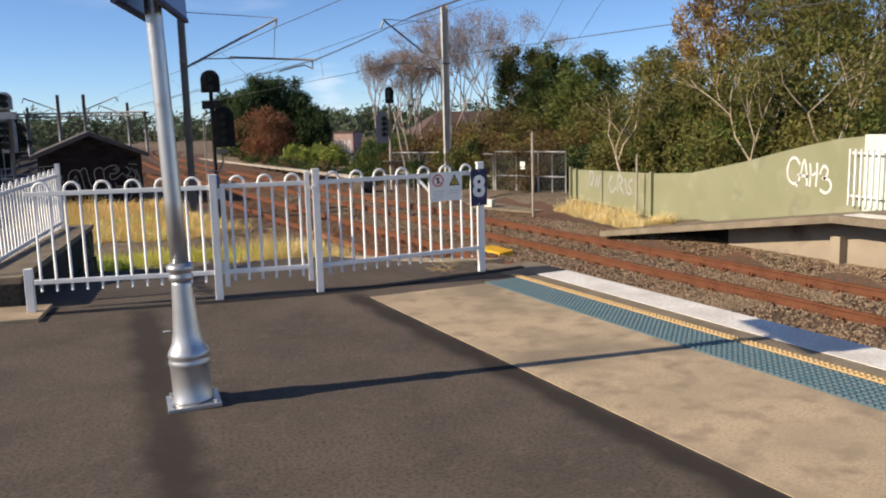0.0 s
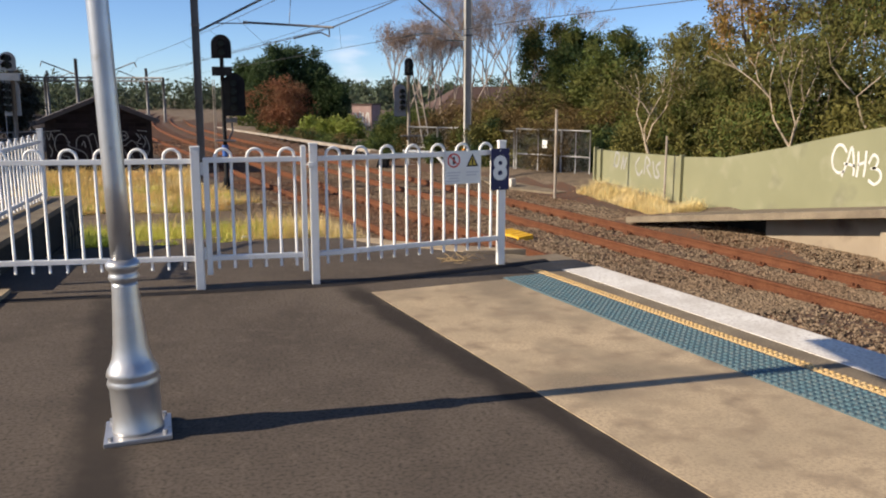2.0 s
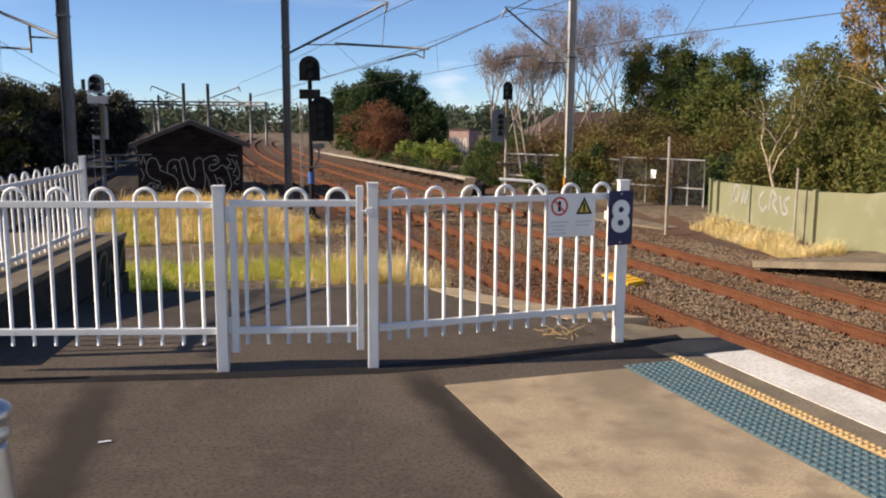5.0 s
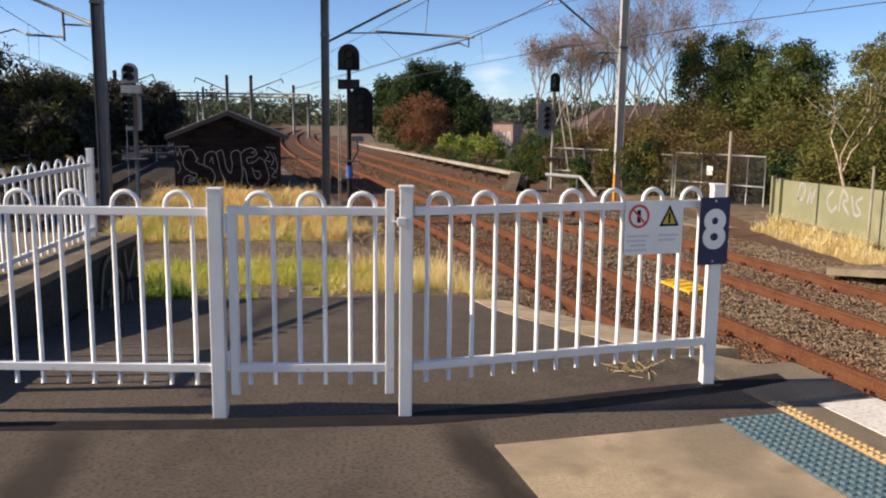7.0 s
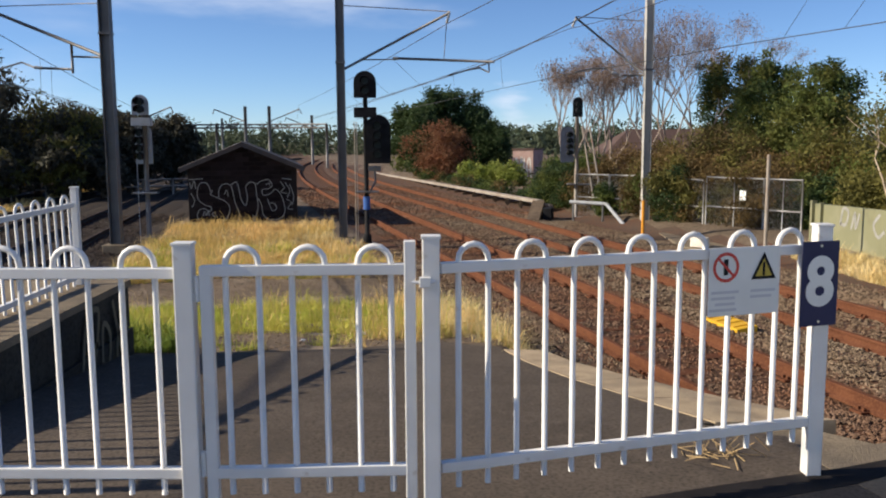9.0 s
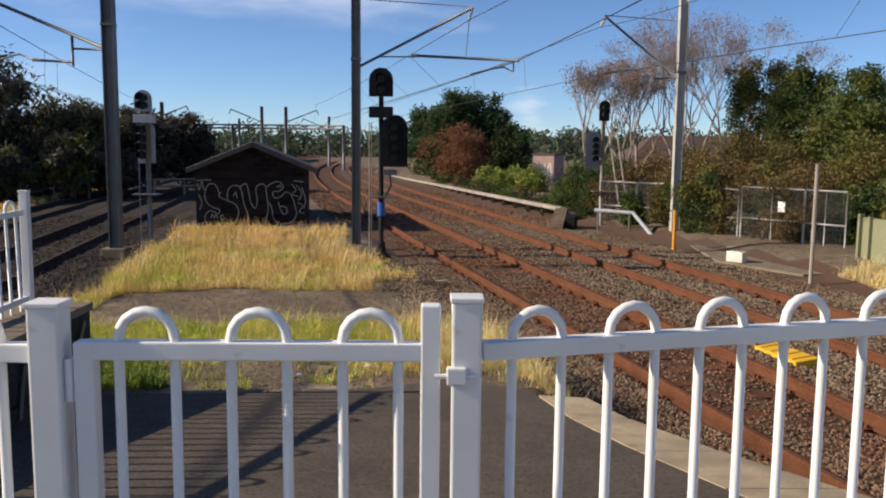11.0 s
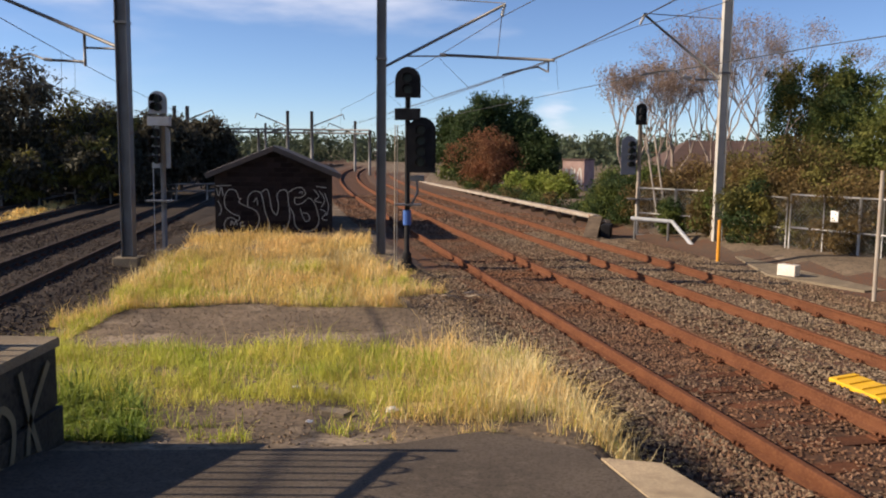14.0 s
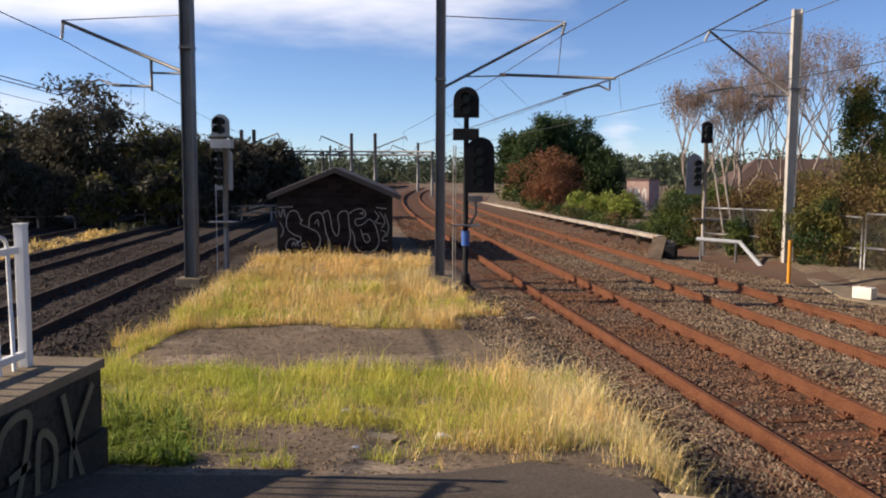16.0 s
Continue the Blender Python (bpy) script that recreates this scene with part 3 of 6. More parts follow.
# loose ballast
def scatter_stones(name, n, place, size, mat, seed, label):
    r = np.random.default_rng(seed)
    base = np.array([(1, 0, 0), (-1, 0, 0), (0, 1, 0), (0, -1, 0), (0, 0, 1), (0, 0, -1)], float)
    tri = np.array([(0, 2, 4), (2, 1, 4), (1, 3, 4), (3, 0, 4), (2, 0, 5), (1, 2, 5), (3, 1, 5), (0, 3, 5)])
    pts = place(r, n)
    n = len(pts)
    ang = r.uniform(0, 6.28, n)
    sc = r.uniform(0.6, 1.25, (n, 3)) * size * np.array([1, 1, 0.7])
    v = base[None] * sc[:, None] * r.uniform(0.7, 1.2, (n, 6, 1))
    c, s_ = np.cos(ang)[:, None], np.sin(ang)[:, None]
    tilt = r.uniform(-0.5, 0.5, (n, 1))
    x, y, z = v[..., 0], v[..., 1], v[..., 2] + tilt * v[..., 0]
    v = np.stack([x * c - y * s_, x * s_ + y * c, z], -1) + pts[:, None]
    faces = (tri[None] + 6 * np.arange(n)[:, None, None]).reshape(-1, 3)
    me = bpy.data.meshes.new(name)
    me.from_pydata(v.reshape(-1, 3).tolist(), [], faces.tolist())
    me.materials.append(mat)
    return tagged(new(name, me), label, "gravel", kind="stuff")


def bed_places(q_lo, q_hi, s_lo, s_hi, power=1.6):
    def place(r, n):
        s = s_lo + (s_hi - s_lo) * r.random(n) ** power
        q = r.uniform(q_lo, q_hi, n)
        out = []
        for a, b in zip(q, s):
            x, y = tr(a, b)
            gz = ground_z(x, y)
            for qc in (Q1, Q2):
                d = abs(a - qc)
                if d < 2.2:
                    gz = max(gz, bed_z(x, y, d))
            if (abs(abs(a - Q1) - 0.752) < 0.09) or (abs(abs(a - Q2) - 0.752) < 0.09) or gz > -0.85:
                continue
            out.append((x, y, gz + 0.008))
        return np.array(out)
    return place


def left_places(r, n):
    y = 8 + 22 * r.random(n) ** 1.3
    w = r.uniform(-11.0, -4.0, n)
    out = []
    for a, b in zip(w, y):
        x = a - 0.16 * b
        if min(abs(abs(a - W3) - 0.752), abs(abs(a - W4) - 0.752)) < 0.1:
            continue
        gz = ground_z(x, b)
        for wc in (W3, W4):
            if abs(a - wc) < 2.2:
                gz = max(gz, bed_z(x, b, abs(a - wc)))
        out.append((x, b, gz + 0.006))
    return np.array(out)


def skip_near(place, lo, hi, keep):
    """Thin the stones out over the bare sleepers."""
    def inner(r, n):
        p = place(r, n)
        s = -p[:, 0] * SA + p[:, 1] * CA
        q = p[:, 0] * CA + p[:, 1] * SA
        return p[(s < lo) | (s > hi) | (abs(q - Q1) > 0.8) | (r.random(len(p)) < keep)]
    return inner


scatter_stones("ballast_stones", 42000, skip_near(bed_places(3.4, 6.0, -1.0, 28.0), 5.2, 9.0, 0.42), 0.027, M_STONE_RUST, 3, "rust-dusted ballast stones in the near track")
scatter_stones("ballast_stones", 46000, bed_places(5.9, 10.9, 1.0, 28.0), 0.029, M_STONE, 4, "grey and brown ballast stones round the tracks")
scatter_stones("ballast_stones", 16000, bed_places(1.9, 3.9, 1.0, 18.0), 0.03, M_STONE, 6, "grey ballast stones below the ramp edge")
scatter_stones("ballast_stones", 12000, bed_places(5.8, 9.7, -6.0, 3.0, 1.0), 0.03, M_STONE, 5, "grey-brown ballast stones between tracks")
scatter_stones("ballast_stones", 11000, bed_places(8.7, 9.75, -3.0, 10.0, 1.0), 0.03, M_STONE, 8, "grey-brown ballast banked against the opposite platform")
scatter_stones("ballast_stones", 13000, bed_places(2.4, 10.6, 27.0, 50.0, 1.2), 0.06, M_STONE_RUST, 10, "rust-brown ballast further along the tracks")
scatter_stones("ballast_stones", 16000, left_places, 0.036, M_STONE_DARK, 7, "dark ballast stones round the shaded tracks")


def patch_places(r, n):
    x, y = r.uniform(-5.4, 0.8, n), r.uniform(4.6, 13.2, n)
    return np.array([(a, b, ground_z(a, b) + 0.002) for a, b in zip(x, y)])


scatter_stones("pebbles", 5000, patch_places, 0.016, M_STONE, 9, "small loose pebbles on the bare dirt")


# ---- the white fence ----
def hoop(bm, x0, x1, z_lo, z_hi, r=0.0125):
    """One bow-topped pair of pickets in the XZ plane."""
    rad = (x1 - x0) / 2
    zc = z_hi - rad
    pts = [(x0, 0, z_lo), (x0, 0, zc)]
    pts += [((x0 + x1) / 2 - rad * math.cos(a), 0, zc + rad * math.sin(a)) for a in (math.pi * k / 8 for k in range(1, 8))]
    pts += [(x1, 0, zc), (x1, 0, z_lo)]
    tube(bm, pts, r, 8)


def fence_panel(root, p0, p1, hoops, z0=0.0, margin=0.05, stiles=False, top=1.068, low=0.26, crown=1.157, foot=0.17, z1=None):
    a, b = Vector((*p0, z0)), Vector((*p1, z0 if z1 is None else z1))
    length = (b - a).length
    d = (b - a).normalized()
    m = Matrix.Translation(a) @ Matrix(((d.x, -d.y, 0, 0), (d.y, d.x, 0, 0), (d.z, 0, 1, 0), (0, 0, 0, 1)))

    def add(name, bm, smooth=False):
        o = part(name, bm, M_FENCE, root, smooth=smooth)
        o.matrix_world = m
        return o

    for z in (top, low):
        bm = bmesh.new()
        box(bm, length / 2, 0, z, length - 2 * margin + 0.03, 0.042, 0.042, 0.004)
        add("rail", bm)
    step = (length - 2 * margin) / hoops
    for k in range(hoops):
        c = margin + (k + 0.5) * step
        bm = bmesh.new()
        hoop(bm, c - step * 0.25, c + step * 0.25, foot, crown)
        add("picket_bow", bm, True)
    if stiles:
        for c, head in ((margin - 0.01, top + 0.02), (length - margin + 0.01, top + 0.11)):
            bm = bmesh.new()
            box(bm, c, 0, (head + 0.12) / 2, 0.045, 0.045, head - 0.12, 0.005)
            add("stile", bm)


def fence_post(root, x, y, h, z=0.0, w=0.075, lean=0.0):
    bm = bmesh.new()
    box(bm, 0, 0, h / 2, w, w, h, 0.006)
    box(bm, 0, 0, h + 0.004, w + 0.008, w + 0.008, 0.012, 0.003)
    o = part("post", bm, M_FENCE, root)
    o.matrix_world = Matrix.Translation((x, y, z)) @ Matrix.Rotation(lean, 4, "Y")
    return o


GL, GR, FE = (-0.945, 0.0), (0.003, 0.0), (1.79, 0.50)
FL = (-2.62, 0.10)
fence = thing("fence", Matrix.Identity(4), "white painted bow-top metal fence across the platform end", "fence")
fence_post(fence, *GL, 1.17, w=0.072)
fence_post(fence, *GR, 1.188, w=0.068)
fence_post(fence, *FE, 1.17, w=0.07)
fence_panel(fence, FL, GL, 6, top=1.06, low=0.26)
fence_panel(fence, GR, FE, 7)
bm = bmesh.new()
box(bm, 0, 0, 0.21, 0.07, 0.07, 0.42, 0.005)
o = part("stub_post", bm, M_FENCE, fence)
o.matrix_world = Matrix.Translation((-2.56, -0.12, 0))

gate = thing("gate", Matrix.Identity(4), "closed white bow-top metal gate in the platform fence", "gate")
fence_panel(gate, (GL[0] + 0.042, 0.0), (GR[0] - 0.042, 0.0), 3, stiles=True)
for z in (0.3, 1.0):
    bm = bmesh.new()
    tube(bm, [(GL[0] + 0.047, -0.012, z - 0.05), (GL[0] + 0.047, -0.012, z + 0.05)], 0.012, 8)
    part("hinge", bm, M_FENCE, gate)
bm = bmesh.new()
box(bm, -0.02, -0.036, 1.02, 0.045, 0.024, 0.04, 0.004)
tube(bm, [(-0.07, -0.04, 1.02), (0.02, -0.04, 1.02)], 0.006, 8)
part("latch", bm, M_FENCE, gate, "painted sliding latch")


# signs wired to the fence
def fence_frame(u, z, out=-0.045):
    a, b = Vector((*GR, 0)), Vector((*FE, 0))
    d = (b - a).normalized()
    nrm = Vector((d.y, -d.x, 0))
    p = a + d * u + nrm * (-out) + Vector((0, 0, z))
    return Matrix.Translation(p) @ Matrix(((d.x, 0, nrm.x, 0), (d.y, 0, nrm.y, 0), (0, 1, 0, 0), (0, 0, 0, 1)))


def plate(bm, w, h, t=0.004, r=0.02):
    box(bm, 0, 0, 0, w, h, t, 0.0015)


def text_part(name, body, size, mat, parent, m, extrude=0.001, bold=False):
    cu = bpy.data.curves.new(name, "FONT")
    cu.body, cu.size, cu.align_x, cu.align_y, cu.extrude = body, size, "CENTER", "CENTER", extrude
    if bold:
        cu.offset = size * 0.035
    ob = new(name, cu)
    dg = bpy.context.evaluated_depsgraph_get()
    me = bpy.data.meshes.new_from_object(ob.evaluated_get(dg))
    bpy.data.objects.remove(ob)
    me.materials.clear()
    me.materials.append(mat)
    o = new(name, me)
    o.parent = parent
    o.matrix_local = m
    return o


def ring(bm, r0, r1, z, n=28, cx=0, cy=0):
    a = [bm.verts.new((cx + r0 * math.cos(6.2832 * k / n), cy + r0 * math.sin(6.2832 * k / n), z)) for k in range(n)]
    b = [bm.verts.new((cx + r1 * math.cos(6.2832 * k / n), cy + r1 * math.sin(6.2832 * k / n), z)) for k in range(n)]
    for k in range(n):
        bm.faces.new((a[k], b[k], b[(k + 1) % n], a[(k + 1) % n]))


number_sign = thing("number_sign", fence_frame(1.805, 0.915, -0.055), "navy blue plate with white number 8 on the fence", "sign")
bm = bmesh.new()
plate(bm, 0.20, 0.385)
part("plate", bm, M_NAVY, number_sign)
text_part("digit", "8", 0.30, M_SIGNWHITE, number_sign, Matrix.Translation((0, 0, 0.0035)), bold=True)
for y in (-0.172, 0.172):
    bm = bmesh.new()
    tube(bm, [(0, y, 0.0), (0, y, 0.006)], 0.006, 8)
    part("bolt", bm, M_GALV, number_sign)

warning_sign = thing("warning_sign", fence_frame(1.42, 0.945, -0.03), "white warning sign with red ring and black triangle on fence", "sign")
bm = bmesh.new()
plate(bm, 0.36, 0.30)
part("plate", bm, M_SIGNWHITE, warning_sign)
bm = bmesh.new()
ring(bm, 0.052, 0.066, 0.0, cx=-0.095, cy=0.065)
box(bm, -0.095, 0.065, 0.0, 0.105, 0.011, 0.001, rot=Matrix.Rotation(radians(-45), 4, "Z"))
o = part("prohibition_ring", bm, M_RED, warning_sign)
o.matrix_local = Matrix.Translation((0, 0, 0.0045))
bm = bmesh.new()
box(bm, -0.095, 0.065, 0.0, 0.022, 0.07, 0.001)
o = part("pictogram", bm, M_BLACK, warning_sign)
o.matrix_local = Matrix.Translation((0, 0, 0.0035))
bm = bmesh.new()
c = [bm.verts.new(v) for v in ((0.035, 0.005, 0), (0.165, 0.005, 0), (0.10, 0.125, 0))]
i = [bm.verts.new(v) for v in ((0.057, 0.018, 0), (0.143, 0.018, 0), (0.10, 0.098, 0))]
for k in range(3):
    bm.faces.new((c[k], c[(k + 1) % 3], i[(k + 1) % 3], i[k]))
box(bm, 0.10, 0.058, 0, 0.013, 0.045, 0.001)
box(bm, 0.10, 0.028, 0, 0.013, 0.012, 0.001)
fill = bmesh.new()
fill.faces.new([fill.verts.new((x, y, 0.0035)) for x, y in ((0.05, 0.014), (0.15, 0.014), (0.10, 0.106))])
part("triangle_ground", fill, M_AMBER, warning_sign, "amber ground of the triangle")
o = part("warning_triangle", bm, M_BLACK, warning_sign)
o.matrix_local = Matrix.Translation((0, 0, 0.0045))
for cx, w, rows in ((-0.095, 0.14, 4), (0.10, 0.13, 2)):
    for k in range(rows):
        bm = bmesh.new()
        box(bm, cx - 0.01 * (k % 2), -0.045 - 0.026 * k, 0.0035, w * (1 - 0.14 * (k % 3)), 0.012, 0.001)
        part("text_bar", bm, M_GREYTEXT, warning_sign)

# ---- lamp post with its name board ----
LX, LY = -1.075, -3.12
lamp = thing("lamp_post", Matrix.Translation((LX, LY, 0)) @ Matrix.Rotation(radians(-1.7), 4, "Y") @ Matrix.Rotation(radians(6), 4, "Z"), "silver painted cast iron station post with moulded base on the asphalt", "lamp post")
bm = bmesh.new()
box(bm, 0, 0, 0.012, 0.30, 0.30, 0.024, 0.004)
part("base_plate", bm, M_GALV, lamp)
for dx in (-0.12, 0.12):
    for dy in (-0.12, 0.12):
        bm = bmesh.new()
        tube(bm, [(dx, dy, 0.024), (dx, dy, 0.045)], 0.013, 6)
        part("bolt", bm, M_GALV, lamp)
bm = bmesh.new()
lathe(bm, [(0.118, 0.024), (0.118, 0.04), (0.112, 0.05), (0.112, 0.235), (0.117, 0.245), (0.121, 0.26), (0.116, 0.275), (0.113, 0.285), (0.121, 0.30), (0.117, 0.32),
           (0.10, 0.35), (0.088, 0.38), (0.078, 0.44), (0.066, 0.58), (0.058, 0.72), (0.056, 0.735)], 32)
part("moulded_base", bm, M_GALV, lamp, smooth=True)
bm = bmesh.new()
lathe(bm, [(0.056, 0.735), (0.064, 0.745), (0.070, 0.76), (0.064, 0.775), (0.06, 0.785), (0.074, 0.80), (0.078, 0.815), (0.073, 0.83), (0.054, 0.845)], 32)
part("collar", bm, M_GALV, lamp, smooth=True)
bm = bmesh.new()
lathe(bm, [(0.05, 0.84), (0.049, 1.2), (0.046, 2.2), (0.044, 3.3), (0.05, 3.32), (0.05, 3.36), (0.0, 3.42)], 32)
part("shaft", bm, M_GALV, lamp, smooth=True)
BA = radians(78)
for side in (-1, 1):
    bm = bmesh.new()
    box(bm, 0, side * 0.10, 2.56, 0.98, 0.02, 0.60, 0.004, rot=None)
    o = part("name_board", bm, M_SIGNBLUE, lamp, "blue enamel station board seen from below")
    o.matrix_local = Matrix.Rotation(BA, 4, "Z")
    bm = bmesh.new()
    box(bm, 0, side * 0.10, 2.25, 0.99, 0.03, 0.025)
    o = part("board_trim", bm, M_NAVY, lamp)
    o.matrix_local = Matrix.Rotation(BA, 4, "Z")

bm = bmesh.new()
box(bm, 0, 0, 2.40, 0.7, 0.17, 0.02)
o = part("soffit", bm, M_SIGNBLUE, lamp)
o.matrix_local = Matrix.Rotation(BA, 4, "Z")

# ---- the raised block beside the ramp, with its own fence ----
BZ = 0.30
bm = bmesh.new()
prism(bm, [(-2.70, 0.22), (-2.70, 4.69), (-5.2, 4.69), (-5.2, 0.22)], -0.95, -0.16)
prism(bm, [(-2.735, 0.22), (-2.735, 4.65), (-5.2, 4.65), (-5.2, 0.22)], -0.16, -0.14)
prism(bm, [(-2.72, 0.22), (-2.72, 4.66), (-5.2, 4.66), (-5.2, 0.22)], -0.14, BZ - 0.06)
block = tagged(part("wall_west", bm, M_DARKWALL), "dark weathered concrete retaining wall with faded graffiti", "wall", kind="structure")
bm = bmesh.new()
prism(bm, [(-2.70, 0.2), (-2.70, 4.68), (-5.2, 4.68), (-5.2, 0.2)], BZ - 0.06, BZ)
part("cap", bm, M_COPING, block, "worn concrete cap")
bm = bmesh.new()
prism(bm, [(-2.45, -0.45), (-2.45, 0.19), (-5.5, 0.19), (-5.5, -0.45)], 0.0, 0.035)
tagged(part("slab", bm, M_CONC, block), "pale concrete landing slab")
side_fence = thing("fence", Matrix.Identity(4), "white bow-top metal fence on top of the retaining wall", "fence")
SX = -3.06
fence_panel(side_fence, (SX - 0.06, 0.4), (SX, 4.4), 14, z0=BZ - 0.1, z1=BZ, crown=0.86, top=0.77, low=0.13, foot=0.05)
fence_post(side_fence, SX, 4.4, 0.87, BZ, 0.06)
fence_post(side_fence, SX - 0.06, 0.4, 0.87, BZ - 0.08, 0.06)


def stroke(parent, name, mat, m, pts, r, closed=False):
    """A sprayed line on a surface: a flat ribbon in the plane of m."""
    pts = [Vector((*p, 0)) for p in pts]
    fine = []
    n = len(pts)
    for i in range(n if closed else n - 1):
        p0, p1, p2, p3 = (pts[(i - 1) % n] if closed or i else pts[0]), pts[i], pts[(i + 1) % n], (pts[(i + 2) % n] if closed or i + 2 < n else pts[-1])
        for k in range(6):
            t = k / 6
            fine.append(0.5 * ((2 * p1) + (p2 - p0) * t + (2 * p0 - 5 * p1 + 4 * p2 - p3) * t * t + (3 * p1 - p0 - 3 * p2 + p3) * t ** 3))
    fine.append(pts[0] if closed else pts[-1])
    bm = bmesh.new()
    prev = None
    for i, p in enumerate(fine):
        d = fine[min(i + 1, len(fine) - 1)] - fine[max(i - 1, 0)]
        d = d.normalized() if d.length > 1e-6 else Vector((1, 0, 0))
        nrm = Vector((-d.y, d.x, 0)) * r
        cur = (bm.verts.new(p + nrm), bm.verts.new(p - nrm))
        if prev:
            bm.faces.new((prev[0], prev[1], cur[1], cur[0]))
        prev = cur
    o = part(name, bm, mat, parent)
    o.matrix_world = m
    return o


def wall_frame(origin, d, out):
    """x along d, y up, z out of the wall."""
    d, up = Vector((*d, 0)).normalized(), Vector((0, 0, 1))
    nrm = d.cross(up)
    if nrm.dot(Vector((*out, 0))) < 0:
        nrm = -nrm
    return Matrix.Translation(Vector(origin) + nrm * 0.006) @ Matrix(((d.x, 0, nrm.x, 0), (d.y, 0, nrm.y, 0), (0, 1, 0, 0), (0, 0, 0, 1)))


mw = wall_frame((-2.695, 3.3, -0.42), (0, 1), (1, 0))
for pts in ([(0.1, 0.1), (0.25, 0.55), (0.5, 0.6), (0.45, 0.35), (0.3, 0.05)], [(0.55, 0.1), (0.6, 0.45), (0.75, 0.35), (0.7, 0.1), (0.56, 0.12)],
            [(0.85, 0.62), (0.95, 0.3), (1.05, 0.05)], [(1.2, 0.6), (0.95, 0.3), (0.9, 0.1)], [(0.3, 0.3), (0.5, 0.33)]):
    stroke(block, "graffiti", M_SPRAYOCHRE, mw, pts, 0.025)


# ---- brick shed ----
SHX0, SHX1, SHY0, SHY1, SHB, SHE, SHA = -7.42, -3.87, 25.0, 31.5, -1.12, 0.80, 1.55
SHED_TURN = Matrix.Translation((SHX0, SHY0, 0)) @ Matrix.Rotation(radians(9.5), 4, "Z") @ Matrix.Translation((-SHX0, -SHY0, 0))
shed = thing("shed", SHED_TURN, "dark brick railway hut with a gable roof and large outline graffiti", "shed")
bm = bmesh.new()
mid = (SHX0 + SHX1) / 2
prof = [(SHX0 + 0.01, SHB - 0.2), (SHX1 - 0.01, SHB - 0.2), (SHX1 - 0.01, SHE), (mid, SHA - 0.06), (SHX0 + 0.01, SHE)]
a = [bm.verts.new((x, SHY0 + 0.012, z)) for x, z in prof]
b = [bm.verts.new((x, SHY1, z)) for x, z in prof]
bm.faces.new(a)
bm.faces.new(list(reversed(b)))
for k in range(5):
    bm.faces.new((a[k], a[(k + 1) % 5], b[(k + 1) % 5], b[k]))
bmesh.ops.recalc_face_normals(bm, faces=bm.faces[:])
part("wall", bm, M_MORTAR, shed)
for sgn in (-1, 1):
    ex = mid + sgn * ((SHX1 - SHX0) / 2 + 0.24)
    ez = SHE - 0.09
    bm = bmesh.new()
    y0, y1 = SHY0 - 0.28, SHY1 + 0.2
    n = 26
    vs = []
    for j in range(n + 1):
        y = y0 + (y1 - y0) * j / n
        lift = 0.018 if j % 2 else 0.0
        vs.append([bm.verts.new((mid, y, SHA + lift + t)) for t in (0.0, 0.05)] + [bm.verts.new((ex, y, ez + lift + t)) for t in (0.0, 0.05)])
    for p, q in zip(vs, vs[1:]):
        bm.faces.new((p[1], q[1], q[3], p[3]))
        bm.faces.new((p[0], p[2], q[2], q[0]))
        bm.faces.new((p[2], p[3], q[3], q[2]))
    for e in (vs[0], vs[-1]):
        bm.faces.new((e[0], e[1], e[3], e[2]))
    bmesh.ops.recalc_face_normals(bm, faces=bm.faces[:])
    part("roof_sheet", bm, M_ROOF, shed)
    bm = bmesh.new()
    d = Vector((ex - mid, 0, ez - SHA))
    box(bm, (mid + ex) / 2, SHY0 - 0.27, (SHA + ez) / 2 - 0.03, d.length, 0.03, 0.14, rot=Matrix.Rotation(-math.atan2(d.z, d.x), 4, "Y"))
    part("barge_board", bm, M_ROOF, shed)
# bricks of the front wall
bm = bmesh.new()
box(bm, 0, 0, 0, 0.385, 0.02, 0.135)
brick_mesh = bpy.data.meshes.new("brick")
bm.to_mesh(brick_mesh)
bm.free()
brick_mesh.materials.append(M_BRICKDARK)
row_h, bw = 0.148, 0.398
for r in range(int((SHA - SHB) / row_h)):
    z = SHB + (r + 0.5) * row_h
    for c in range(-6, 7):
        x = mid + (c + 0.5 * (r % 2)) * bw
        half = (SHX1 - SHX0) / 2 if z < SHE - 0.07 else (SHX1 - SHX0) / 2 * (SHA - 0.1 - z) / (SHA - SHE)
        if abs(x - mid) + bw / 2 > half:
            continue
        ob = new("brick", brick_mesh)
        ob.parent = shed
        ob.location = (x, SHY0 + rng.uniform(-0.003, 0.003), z)
